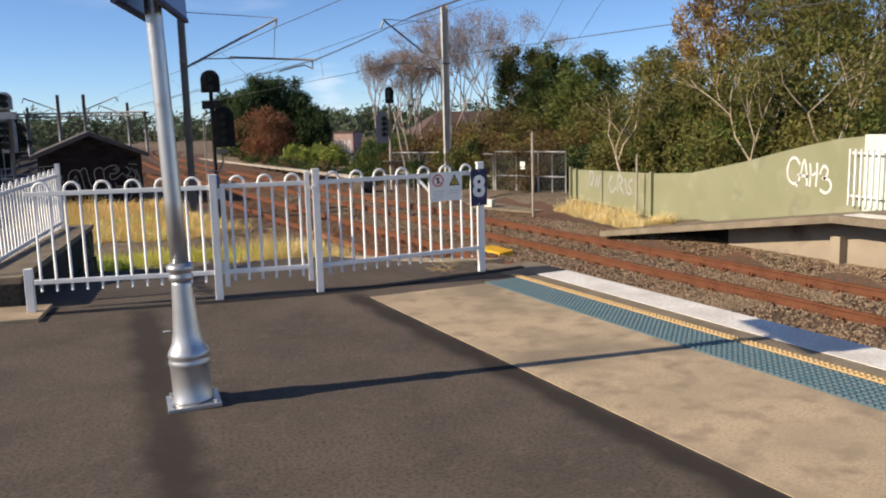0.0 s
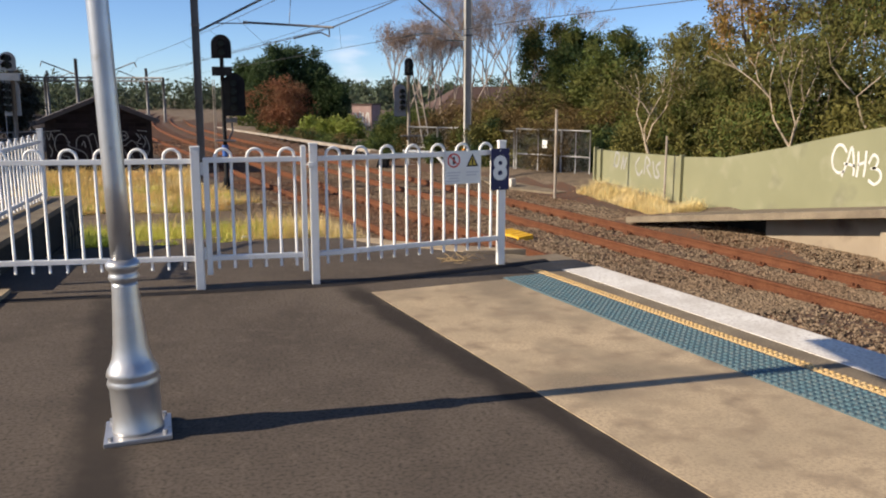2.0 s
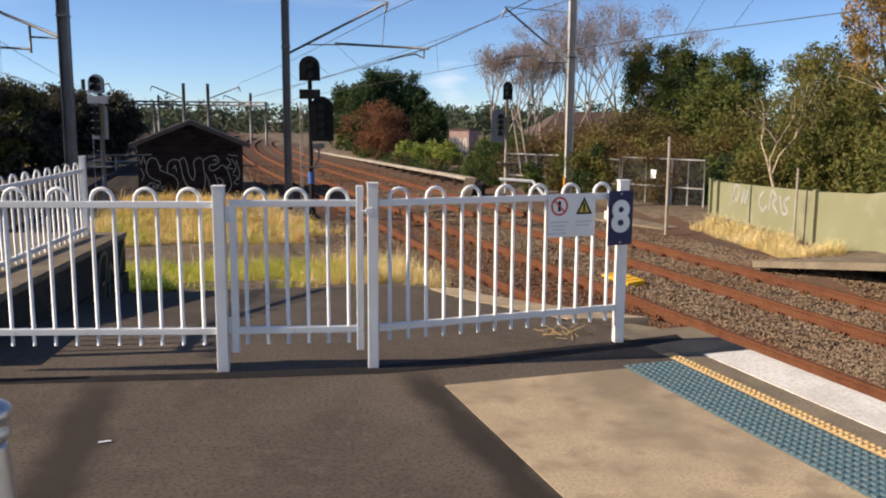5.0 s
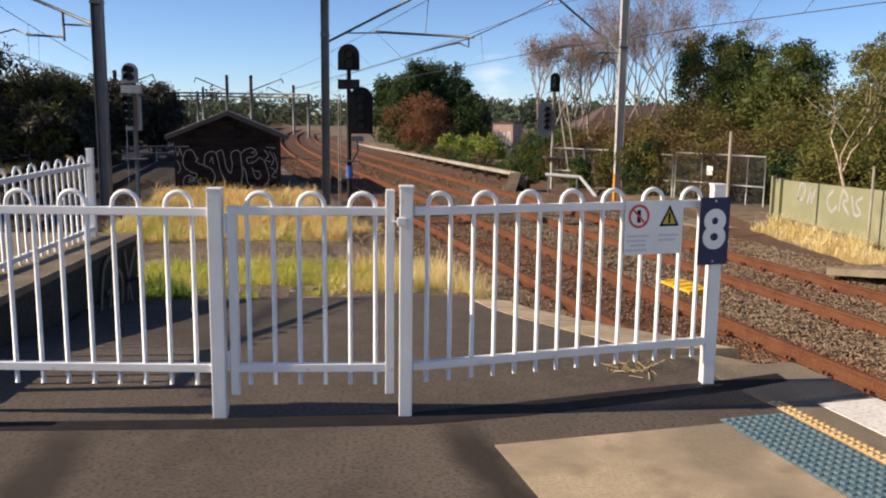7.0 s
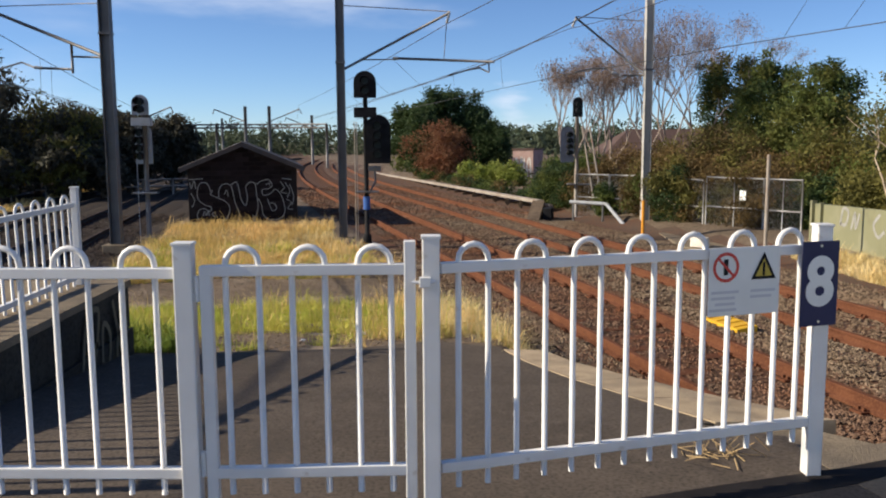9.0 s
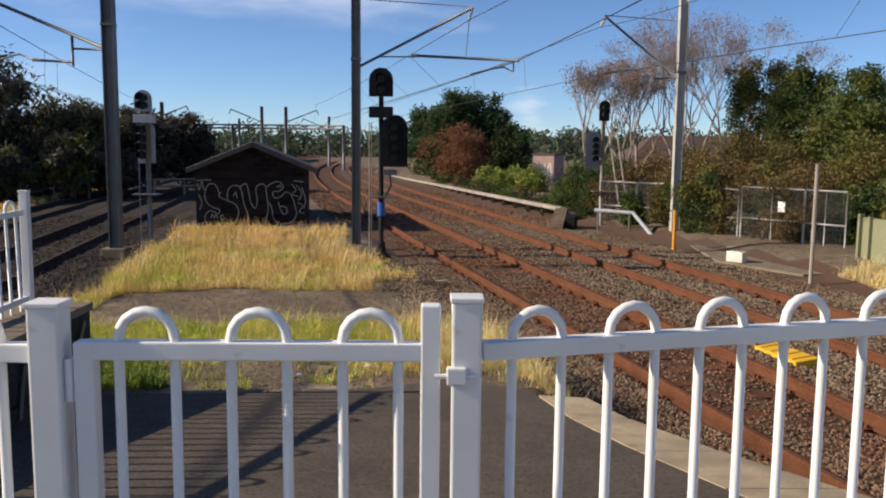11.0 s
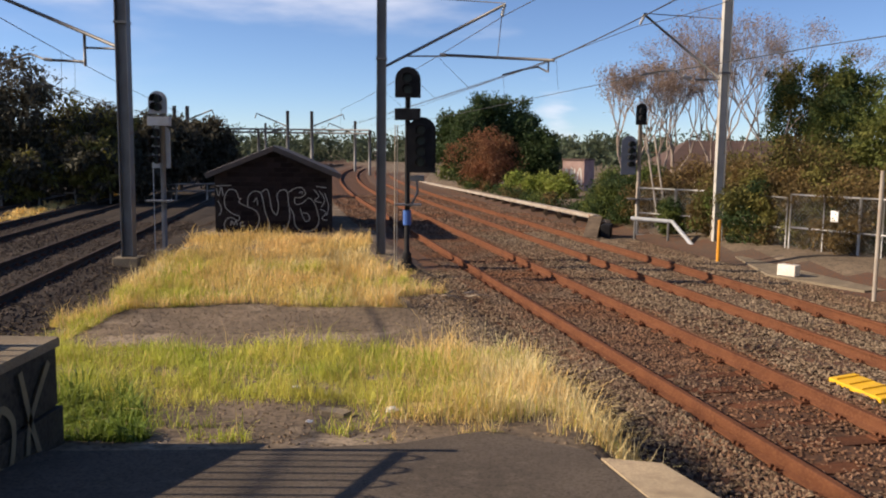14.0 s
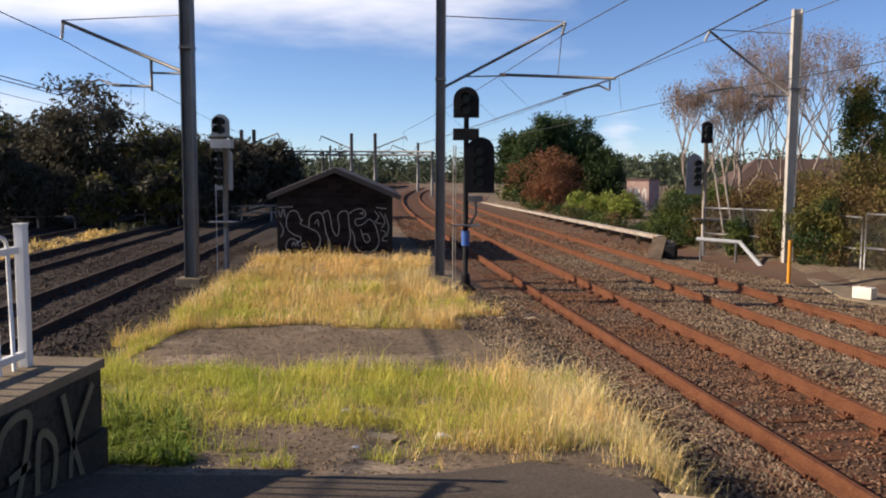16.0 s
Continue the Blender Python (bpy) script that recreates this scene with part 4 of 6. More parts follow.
# graffiti outlines: rounded letters
mg = SHED_TURN @ wall_frame((SHX0, SHY0 - 0.012, SHB), (1, 0), (0, -1))
for pts in ([(0.72, 1.12), (0.62, 1.36), (0.42, 1.38), (0.30, 1.15), (0.32, 0.85), (0.52, 0.66), (0.72, 0.58), (0.68, 0.44), (0.48, 0.54), (0.32, 0.46), (0.28, 0.24), (0.46, 0.06), (0.85, 0.04), (1.18, 0.18), (1.32, 0.48), (1.22, 0.74), (0.95, 0.88), (0.72, 1.0), (0.78, 1.12), (0.72, 1.12)],
            [(0.98, 0.9), (1.0, 1.18), (1.16, 1.34), (1.36, 1.30), (1.44, 1.05), (1.5, 0.7), (1.62, 0.36), (1.56, 0.08)], [(1.16, 1.0), (1.24, 1.14), (1.28, 0.92)],
            [(1.38, 1.3), (1.56, 1.4), (1.64, 1.14), (1.7, 0.8), (1.84, 0.62), (1.9, 0.9), (1.86, 1.22), (1.98, 1.38), (2.16, 1.34), (2.2, 1.0), (2.24, 0.6), (2.16, 0.26), (2.02, 0.02), (1.72, 0.0), (1.6, 0.1)],
            [(2.06, 0.3), (2.08, 0.1), (2.0, 0.02)],
            [(2.2, 1.3), (2.36, 1.42), (2.6, 1.46), (2.72, 1.28), (2.58, 1.16), (2.4, 1.14), (2.42, 0.96), (2.62, 0.98), (2.82, 1.14), (2.98, 1.0), (3.08, 0.72), (3.12, 0.4), (2.96, 0.16), (2.62, 0.12), (2.4, 0.3), (2.36, 0.6), (2.26, 0.84)],
            [(2.56, 0.82), (2.62, 0.6), (2.72, 0.42), (2.84, 0.5), (2.78, 0.66), (2.62, 0.68)], [(2.52, 1.3), (2.62, 1.34), (2.62, 1.26)],
            [(0.06, 1.42), (0.12, 1.2), (0.2, 1.46), (0.26, 1.2)], [(0.1, 1.05), (0.2, 0.8), (0.12, 0.6)], [(0.04, 1.5), (0.5, 1.52)],
            [(0.46, 0.3), (0.5, 0.44), (0.56, 0.32), (0.62, 0.44), (0.66, 0.3)], [(0.86, 0.4), (0.76, 0.38), (0.78, 0.28), (0.9, 0.3)],
            [(2.98, 1.4), (3.12, 1.2), (3.0, 1.06), (3.2, 1.0)], [(3.14, 1.36), (3.3, 1.1), (3.2, 0.86)], [(3.16, 0.8), (3.34, 0.7), (3.22, 0.5), (3.38, 0.46)], [(3.3, 1.3), (3.42, 0.9), (3.36, 0.6)], [(3.04, 1.5), (3.36, 1.46)]):
    stroke(shed, "graffiti", M_SPRAYGREY, mg, pts, 0.014)


# ---- overhead masts ----
def mast(name, x, y, z0, h, w, d, mat, label):
    root = thing(name, Matrix.Translation((x, y, z0)), label, "overhead mast", "overhead line masts")
    bm = bmesh.new()       # an I section
    u, v, t = w / 2, d / 2, 0.012
    prism(bm, [(-u, -v), (-u + 2 * t, -v), (-u + 2 * t, -t), (u - 2 * t, -t), (u - 2 * t, -v), (u, -v), (u, v), (u - 2 * t, v), (u - 2 * t, t), (-u + 2 * t, t), (-u + 2 * t, v), (-u, v)], 0.0, h)
    part("shaft", bm, mat, root)
    bm = bmesh.new()
    box(bm, 0, 0, -0.1, w + 0.32, d + 0.3, 0.34, 0.03)
    part("footing", bm, M_COPING, root)
    bm = bmesh.new()
    box(bm, 0, 0, h * 0.70, w + 0.03, d + 0.03, 0.06)
    part("clamp", bm, M_MAST, root)
    return root


def rod(root, p0, p1, r=0.025, mat=None, name="arm", sides=8):
    bm = bmesh.new()
    tube(bm, [p0, p1], r, sides)
    return part(name, bm, mat or M_MAST, root, smooth=True)


def insulator(root, p0, p1, r=0.05):
    bm = bmesh.new()
    p0, p1 = Vector(p0), Vector(p1)
    pts, rad = [], []
    for k in range(9):
        pts.append(p0.lerp(p1, k / 8))
        rad.append(r if k % 2 else r * 0.45)
    tube(bm, pts, rad, 10)
    return part("insulator", bm, M_INSUL, root, "pale porcelain insulator", True)


def bent(root, pts, r=0.022):
    bm = bmesh.new()
    tube(bm, pts, r, 8)
    return part("steady_arm", bm, M_MAST, root, smooth=True)


ML = mast("overhead_mast", -7.6, 18.6, -1.05, 7.6, 0.27, 0.25, M_MAST, "dark grey steel overhead line mast with a bracket arm beside grass")
rod(ML, (-0.12, 0, 4.78), (-2.95, 0, 5.94), 0.04)
rod(ML, (-0.12, 0, 6.05), (-2.95, 0, 5.96), 0.012, name="tie")
rod(ML, (-0.12, 0, 4.74), (-0.85, 0, 4.76), 0.025)
rod(ML, (-0.86, 0, 5.1), (-0.86, 0, 4.35), 0.035)
rod(ML, (-0.86, 0, 4.45), (-1.6, 0, 4.48), 0.03)
insulator(ML, (-1.6, 0, 4.48), (-1.8, 0, 4.5))
bent(ML, [(-1.8, 0, 4.5), (-2.1, 0, 4.62), (-2.45, 0, 4.52), (-3.05, 0, 4.27)])
insulator(ML, (-2.93, 0, 5.92), (-2.97, 0, 5.55))
MC = mast("overhead_mast", -1.95, 20.1, -1.1, 6.85, 0.22, 0.22, M_MAST, "slim grey steel overhead line mast with a raised bracket arm")
rod(MC, (0.1, 0, 4.62), (2.95, 0, 6.1), 0.035)
rod(MC, (0.1, 0, 6.28), (2.95, 0, 6.12), 0.012, name="tie")
rod(MC, (0.55, 0, 4.86), (1.55, 0, 4.87), 0.018)
rod(MC, (1.45, 0, 4.9), (4.15, 0, 4.8), 0.035)
insulator(MC, (1.4, 0, 4.9), (1.55, 0, 4.9), 0.06)
rod(MC, (4.0, 0, 4.8), (4.0, 0, 4.52), 0.02)
bent(MC, [(4.0, 0, 4.52), (3.75, 0, 4.64), (3.4, 0, 4.58), (2.9, 0, 4.44)])
insulator(MC, (2.93, 0, 6.08), (2.86, 0, 5.82))
rod(MC, (2.86, 0, 5.82), (2.78, 0, 4.86), 0.01, name="dropper")
MR = mast("overhead_mast", 7.62, 24.5, -1.3, 7.35, 0.25, 0.24, M_MASTPALE, "pale galvanised overhead line mast with a bracket arm in shrubs")
rod(MR, (-0.14, 0, 5.0), (-2.4, 0, 6.8), 0.035)
rod(MR, (-0.14, 0, 6.68), (-2.4, 0, 6.82), 0.014, name="tie")
rod(MR, (-0.14, 0, 4.98), (-0.85, 0, 4.95), 0.03)
insulator(MR, (-0.95, 0, 4.97), (-1.2, 0, 5.05), 0.08)
bent(MR, [(-1.2, 0, 5.05), (-1.4, 0, 5.2), (-1.75, 0, 5.2), (-2.4, 0, 5.08)])
rod(MR, (-0.55, 0, 5.3), (-0.55, 0, 4.9), 0.02)
insulator(MR, (-2.36, 0, 6.78), (-2.5, 0, 6.5))


def span(root, name, p0, p1, sag=0.0, r=0.011, n=16):
    p0, p1 = Vector(p0), Vector(p1)
    bm = bmesh.new()
    tube(bm, [p0.lerp(p1, k / n) - Vector((0, 0, 4 * sag * (k / n) * (1 - k / n))) for k in range(n + 1)], r, 5)
    return part(name, bm, M_WIRE, root)


def along(pts, sag, y):
    for p0, p1 in zip(pts, pts[1:]):
        if p0[1] <= y <= p1[1]:
            f = (y - p0[1]) / (p1[1] - p0[1])
            return Vector(p0).lerp(Vector(p1), f) - Vector((0, 0, 4 * sag * f * (1 - f)))


def wires(label, runs, drops=()):
    root = thing("overhead_wire", Matrix.Identity(4), label, "wire")
    for name, pts, sag in runs:
        for p0, p1 in zip(pts, pts[1:]):
            span(root, name, p0, p1, sag)
    for y in drops:
        span(root, "dropper", along(runs[1][1], runs[1][2], y), along(runs[0][1], runs[0][2], y), 0.0, 0.006, 1)
    return root


wires("dark overhead wires above the rusty near track",
      [("catenary", ((8.6, -2.0, 6.4), (1.0, 20.1, 4.75), (-8.5, 62.0, 4.4), (-15.0, 110.0, 4.6)), 0.12),
       ("contact_wire", ((7.9, -6.0, 4.75), (3.7, 13.0, 4.15), (2.05, 20.1, 3.66), (-7.8, 64.0, 3.4), (-14.0, 110.0, 3.5)), 0.03),
       ("contact_wire", ((8.05, -6.0, 4.85), (3.85, 13.0, 4.22), (2.15, 20.1, 3.72), (-7.7, 64.0, 3.5), (-13.9, 110.0, 3.6)), 0.03)],
      [28.0, 33.5, 41.0])
wires("dark overhead wires above the far rusty track",
      [("catenary", ((17.0, 0.0, 6.4), (7.3, 20.0, 5.5), (5.05, 24.5, 5.15), (-4.0, 62.0, 4.3), (-11.0, 110.0, 4.6)), 0.08),
       ("contact_wire", ((15.6, -5.5, 3.85), (7.5, 17.9, 3.82), (5.15, 24.5, 3.74), (-3.8, 62.0, 3.4), (-10.5, 110.0, 3.5)), 0.02)],
      [14.2, 15.8, 31.0, 37.5])
wires("dark overhead wires above the shaded tracks",
      [("catenary", ((-7.6, 0.0, 5.1), (-10.58, 18.6, 4.48), (-18.5, 55.0, 3.95), (-27.0, 90.0, 4.3)), 0.1),
       ("contact_wire", ((-7.6, 0.0, 3.45), (-10.62, 18.6, 3.2), (-18.5, 55.0, 3.1), (-27.0, 90.0, 3.2)), 0.02),
       ("contact_wire", ((-7.8, 0.0, 3.6), (-10.8, 18.6, 3.32), (-18.6, 55.0, 3.2), (-27.0, 90.0, 3.3)), 0.02)],
      [25.2, 27.0])
wires("dark overhead wires above the distant tracks",
      [("catenary", ((-15.5, 10.0, 4.9), (-22.0, 48.0, 4.2), (-30.0, 90.0, 4.5)), 0.3),
       ("contact_wire", ((-15.5, 10.0, 3.5), (-22.0, 48.0, 3.3), (-30.0, 90.0, 3.4)), 0.02)])


# ---- signals ----
def rounded_board(bm, w, h, t, foot=0.0, n=10):
    """A board with a round top, in the XZ plane."""
    r = w / 2
    out = [(-r, 0), (r, 0)] + [(r * math.cos(math.pi * k / n), h - r + r * math.sin(math.pi * k / n)) for k in range(n + 1)]
    a = [bm.verts.new((x, -t / 2, z)) for x, z in out]
    b = [bm.verts.new((x, t / 2, z)) for x, z in out]
    bm.faces.new(a)
    bm.faces.new(list(reversed(b)))
    for k in range(len(a)):
        j = (k + 1) % len(a)
        bm.faces.new((a[k], b[k], b[j], a[j]))
    bmesh.ops.recalc_face_normals(bm, faces=bm.faces[:])


def signal_head(root, x, z, w, h, lights, board_mat, hood_mat, y=0.0, lamp_x=0.0):
    bm = bmesh.new()
    rounded_board(bm, w, h, 0.03)
    o = part("backboard", bm, board_mat, root)
    o.matrix_local = Matrix.Translation((x, y, z))
    for lz in lights:
        bm = bmesh.new()
        tube(bm, [(0, -0.05, 0), (0, -0.02, 0)], 0.085, 16)
        ln = part("lens", bm, M_LENS, o)
        ln.matrix_local = Matrix.Translation((lamp_x, 0, lz))
        bm = bmesh.new()      # hood: an open half tube
        n = 10
        ra, rb = [], []
        for k in range(n + 1):
            ang = math.pi * (-0.15 + 1.3 * k / n)
            for rr, lst in ((0.11, ra), (0.098, rb)):
                lst.append((bm.verts.new((rr * math.cos(ang), -0.015, rr * math.sin(ang))), bm.verts.new((rr * math.cos(ang), -0.26, rr * math.sin(ang)))))
        for lst in (ra, rb):
            for k in range(n):
                bm.faces.new((lst[k][0], lst[k + 1][0], lst[k + 1][1], lst[k][1]))
        for k in range(n):
            bm.faces.new((ra[k][1], ra[k + 1][1], rb[k + 1][1], rb[k][1]))
        hd = part("hood", bm, hood_mat, o)
        hd.matrix_local = Matrix.Translation((lamp_x, 0, lz))
    return o


sig = thing("railway_signal", Matrix.Translation((-1.15, 17.2, -1.06)), "tall black railway signal with two rounded heads and a blue band", "signal", "railway signals")
bm = bmesh.new()
tube(bm, [(0, 0, 0), (0, 0, 3.7)], 0.055, 12)
part("pole", bm, M_BLACK, sig, smooth=True)
bm = bmesh.new()
lathe(bm, [(0.22, 0.0), (0.22, 0.12), (0.12, 0.2), (0.09, 0.42), (0.06, 0.45)], 14)
part("base", bm, M_BLACK, sig)
bm = bmesh.new()
tube(bm, [(0, 0, 1.02), (0, 0, 1.33)], 0.085, 12)
part("band", bm, M_BLUE, sig, "blue wrapped band")
signal_head(sig, 0, 3.66, 0.53, 0.63, [0.4, 0.17], M_BLACK, M_BLACK, -0.06)
bm = bmesh.new()
box(bm, 0, -0.08, 3.32, 0.53, 0.16, 0.24, 0.015)
part("indicator_box", bm, M_BLACK, sig)
signal_head(sig, 0.30, 2.12, 0.58, 1.15, [0.88, 0.66, 0.44, 0.22], M_BLACK, M_BLACK, -0.06, -0.02)
bm = bmesh.new()
box(bm, 0.2, 0, 2.0, 0.3, 0.12, 0.12, 0.01)
tube(bm, [(0.2, 0, 1.95), (0.22, 0, 1.7), (0.06, 0, 1.4)], 0.025, 8)
part("cable", bm, M_MAST, sig)
bm = bmesh.new()
box(bm, 0.02, -0.05, 1.45, 0.55, 0.35, 0.03)
part("step", bm, M_MAST, sig)
for dx in (-0.27, -0.22):
    bm = bmesh.new()
    tube(bm, [(dx, 0.1, 0.0), (dx, 0.1, 3.1)], 0.012, 6)
    part("conduit", bm, M_PIPE, sig)

sigl = thing("railway_signal", Matrix.Translation((-6.77, 18.6, -1.0)), "pale railway signal on a grey pole beside the shaded tracks", "signal", "railway signals")
bm = bmesh.new()
tube(bm, [(0, 0, 0), (0, 0, 3.35)], 0.06, 12)
part("pole", bm, M_MAST, sigl, smooth=True)
signal_head(sigl, -0.06, 3.27, 0.42, 0.5, [0.32, 0.13], M_PALEGREY, M_BLACK, -0.08)
signal_head(sigl, -0.06, 2.05, 0.42, 0.98, [0.78, 0.58, 0.38, 0.18], M_PALEGREY, M_BLACK, 0.08, -0.1)
bm = bmesh.new()
box(bm, -0.05, -0.03, 3.1, 0.5, 0.16, 0.2, 0.01)
part("indicator_box", bm, M_PALEGREY, sigl)
bm = bmesh.new()
box(bm, -0.02, -0.1, 1.32, 0.6, 0.4, 0.03)
part("step", bm, M_MAST, sigl)
bm = bmesh.new()
tube(bm, [(-0.26, 0.1, 0.0), (-0.26, 0.1, 3.2)], 0.012, 6)
part("conduit", bm, M_PALEGREY, sigl)
bm = bmesh.new()
box(bm, 0, 0, 0.05, 0.35, 0.35, 0.3, 0.02)
part("footing", bm, M_COPING, sigl)

sigr = thing("railway_signal", Matrix.Translation((6.0, 28.0, -1.3)), "grey railway signal with a steel ladder against shrubs", "signal", "railway signals")
bm = bmesh.new()
tube(bm, [(0, 0, -0.2), (0, 0, 3.9)], 0.07, 12)
part("pole", bm, M_PIPE, sigr, smooth=True)
signal_head(sigr, 0.0, 3.75, 0.36, 0.70, [0.44, 0.22], M_BLACK, M_BLACK, -0.1, 0.02)
signal_head(sigr, -0.36, 2.1, 0.50, 1.3, [1.0, 0.78, 0.56, 0.34], M_BOARD, M_BLACK, -0.02, 0.07)
for k, dx in enumerate((0.22, 0.5)):
    bm = bmesh.new()
    tube(bm, [(dx - 0.05, -0.1, 3.4), (dx + 0.4, -0.8, 0.0)], 0.034, 6)
    part("ladder_rail", bm, M_PIPE, sigr)
for k in range(9):
    f = (k + 0.5) / 9
    bm = bmesh.new()
    c = Vector((0.17, -0.1, 3.4)).lerp(Vector((0.62, -0.8, 0.0)), f)
    tube(bm, [c, c + Vector((0.28, 0, 0))], 0.014, 6)
    part("rung", bm, M_PIPE, sigr)
bm = bmesh.new()
tube(bm, [(0.2, -0.05, 3.5), (0.45, -0.1, 3.85), (0.6, -0.1, 3.6)], 0.02, 6)
part("hoop", bm, M_PIPE, sigr)
bm = bmesh.new()
box(bm, 0.1, -0.2, 1.3, 0.9, 0.5, 0.04)
part("step", bm, M_MAST, sigr)

# low pale handrail beside it
hr = thing("handrail", Matrix.Identity(4), "bent pale steel handrail beside the tracks", "rail")
bm = bmesh.new()
tube(bm, [(5.5, 26.5, -0.55), (6.6, 25.7, -0.58), (6.95, 24.6, -1.2)], 0.065, 8)
part("bar", bm, M_PALEGREY, hr)
for p in ((5.6, 26.4), (6.5, 25.75)):
    bm = bmesh.new()
    tube(bm, [(*p, -1.25), (*p, -0.6)], 0.04, 8)
    part("leg", bm, M_MAST, hr)
ramp_box = thing("cable_ramp", Matrix.Translation((4.3, 26.8, -1.22)) @ Matrix.Rotation(radians(-15), 4, "Z"), "weathered grey timber cable ramp by the rails", "box")
bm = bmesh.new()
prism(bm, [(-0.18, -0.9), (0.25, -0.9), (0.25, 0.8), (-0.18, 0.8)], 0.0, lambda x, y: 0.1 + 0.32 * (y + 0.9))
part("cover", bm, M_BARK, ramp_box)
bm = bmesh.new()
box(bm, 0.45, 0.3, 0.22, 0.3, 1.0, 0.44, 0.02)
part("side_box", bm, M_BLACK, ramp_box)


# ---- opposite platform, green wall, mesh gate ----
P2Q = 9.5
def p2_z(s):
    return -0.05 - 0.9 * (s - 1.7) / 6.2 if s > 1.7 else -0.05


plat2 = thing("platform_2", Matrix.Identity(4), "opposite platform end with a worn coping over a beige wall", "platform", kind="structure")
ss = [-14.0, -6.0, 0.0, 1.7, 2.6, 3.6, 4.6, 5.6, 6.6, 7.3, 7.9]
for s0, s1 in zip(ss, ss[1:]):
    bm = bmesh.new()
    pts = []
    for s in (s0, s1):
        z = p2_z(s)
        wide = 2.2 if s < 8 else 2.0
        pts.append([bm.verts.new((*tr(q, s), zz)) for q, zz in ((P2Q - 0.36, z - 0.12), (P2Q - 0.36, z), (P2Q + wide, z), (P2Q + wide, z - 0.12))])
    for k in range(4):
        bm.faces.new((pts[0][k], pts[0][(k + 1) % 4], pts[1][(k + 1) % 4], pts[1][k]))
    bm.faces.new(pts[0])
    bm.faces.new(list(reversed(pts[1])))
    bmesh.ops.recalc_face_normals(bm, faces=bm.faces[:])
    part("coping_slab", bm, M_COPING, plat2)
def p2_wall(name, stations, q, mat):
    """A wall under the coping, from the bank up to the slabs."""
    bm = bmesh.new()
    rows = [[bm.verts.new((*tr(qq, s), z)) for s in stations for z in (-1.35, p2_z(s) - 0.11)] for qq in (q, q + 0.25)]
    a, b = rows
    for k in range(0, len(a) - 2, 2):
        bm.faces.new((a[k], a[k + 2], a[k + 3], a[k + 1]))
        bm.faces.new((b[k], b[k + 1], b[k + 3], b[k + 2]))
        bm.faces.new((a[k + 1], a[k + 3], b[k + 3], b[k + 1]))
    bm.faces.new((a[-2], b[-2], b[-1], a[-1]))
    bmesh.ops.recalc_face_normals(bm, faces=bm.faces[:])
    return part(name, bm, mat, plat2)


p2_wall("face_wall", [-14.0, -6.0, 0.0, 1.7, 2.6, 3.6, 4.5], P2Q + 0.2, M_BEIGE)
# added near-black sheet paints the shade in the gap below the ramp slabs
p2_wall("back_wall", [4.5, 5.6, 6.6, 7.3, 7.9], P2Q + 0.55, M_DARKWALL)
# flakes of old white paint along the coping's edge
worn = random.Random(31)
for k in range(9):
    s0 = 1.7 + 0.34 * k + worn.uniform(0, 0.1)
    s1, w = s0 + worn.uniform(0.08, 0.24), worn.uniform(0.03, 0.10)
    bm = bmesh.new()
    quad = [bm.verts.new((*tr(q, s), p2_z(s) + 0.004)) for q, s in ((P2Q - 0.355, s0), (P2Q - 0.355 + w, s0 + 0.03), (P2Q - 0.36 + 0.8 * w, s1), (P2Q - 0.355, s1 - 0.02))]
    bm.faces.new(quad)
    part("paint_flake", bm, M_WHITE_LINE, plat2)
bm = bmesh.new()
prism(bm, [tr(P2Q - 0.2, -14), tr(P2Q + 0.2, -14), tr(P2Q + 0.2, 1.6), tr(P2Q - 0.2, 1.6)], -0.05, -0.044)
part("white_line", bm, M_WHITE_LINE, plat2)
bm = bmesh.new()
box(bm, *tr(P2Q + 0.14, 1.95), -0.9, 0.14, 0.24, 0.9, 0.01)
part("pier", bm, M_BEIGE, plat2)

GWX = 10.05
gw_y = [17.7, 15.0, 12.3, 10.4, 9.3, 8.2, 7.2, 6.1, 5.2, 4.57]
gw_z = [-0.02, 0.04, 0.12, 0.23, 0.40, 0.58, 0.78, 0.98, 1.12, 1.17]
wall_e = thing("wall_east", Matrix.Identity(4), "olive green painted wall with white graffiti rising beside the ramp", "wall", kind="structure")


def wall_strip(name, ys, zs, mat, x0, x1, zb):
    bm = bmesh.new()
    rings = []
    for y, z in zip(ys, zs):
        rings.append([bm.verts.new(v) for v in ((x0, y, zb), (x0, y, z), (x1, y, z), (x1, y, zb))])
    for a, b in zip(rings, rings[1:]):
        for k in range(4):
            bm.faces.new((a[k], a[(k + 1) % 4], b[(k + 1) % 4], b[k]))
    bm.faces.new(rings[0])
    bm.faces.new(list(reversed(rings[-1])))
    bmesh.ops.recalc_face_normals(bm, faces=bm.faces[:])
    return part(name, bm, mat, wall_e)


wall_strip("panel", gw_y[:3], gw_z[:3], M_GREENWALL, GWX, GWX + 0.15, -1.4)
wall_strip("panel", [12.26] + gw_y[3:], [0.12] + gw_z[3:], M_GREENWALL, GWX, GWX + 0.15, -1.4)
wall_strip("panel", [4.55, -12.0], [1.2, 1.3], M_PALEWALL, GWX - 0.02, GWX + 0.15, -1.4)
for y, h in ((17.75, 0.06), (17.3, 0.03), (12.28, 0.17)):
    bm = bmesh.new()
    box(bm, GWX - 0.02, y, (h - 1.4) / 2, 0.12, 0.1, h + 1.4)
    part("joint_post", bm, M_GREENWALL, wall_e)
bm = bmesh.new()
tube(bm, [(GWX - 0.25, 12.7, -1.3), (GWX - 0.25, 12.7, 0.62)], 0.03, 8)
part("thin_pole", bm, M_PIPE, wall_e)
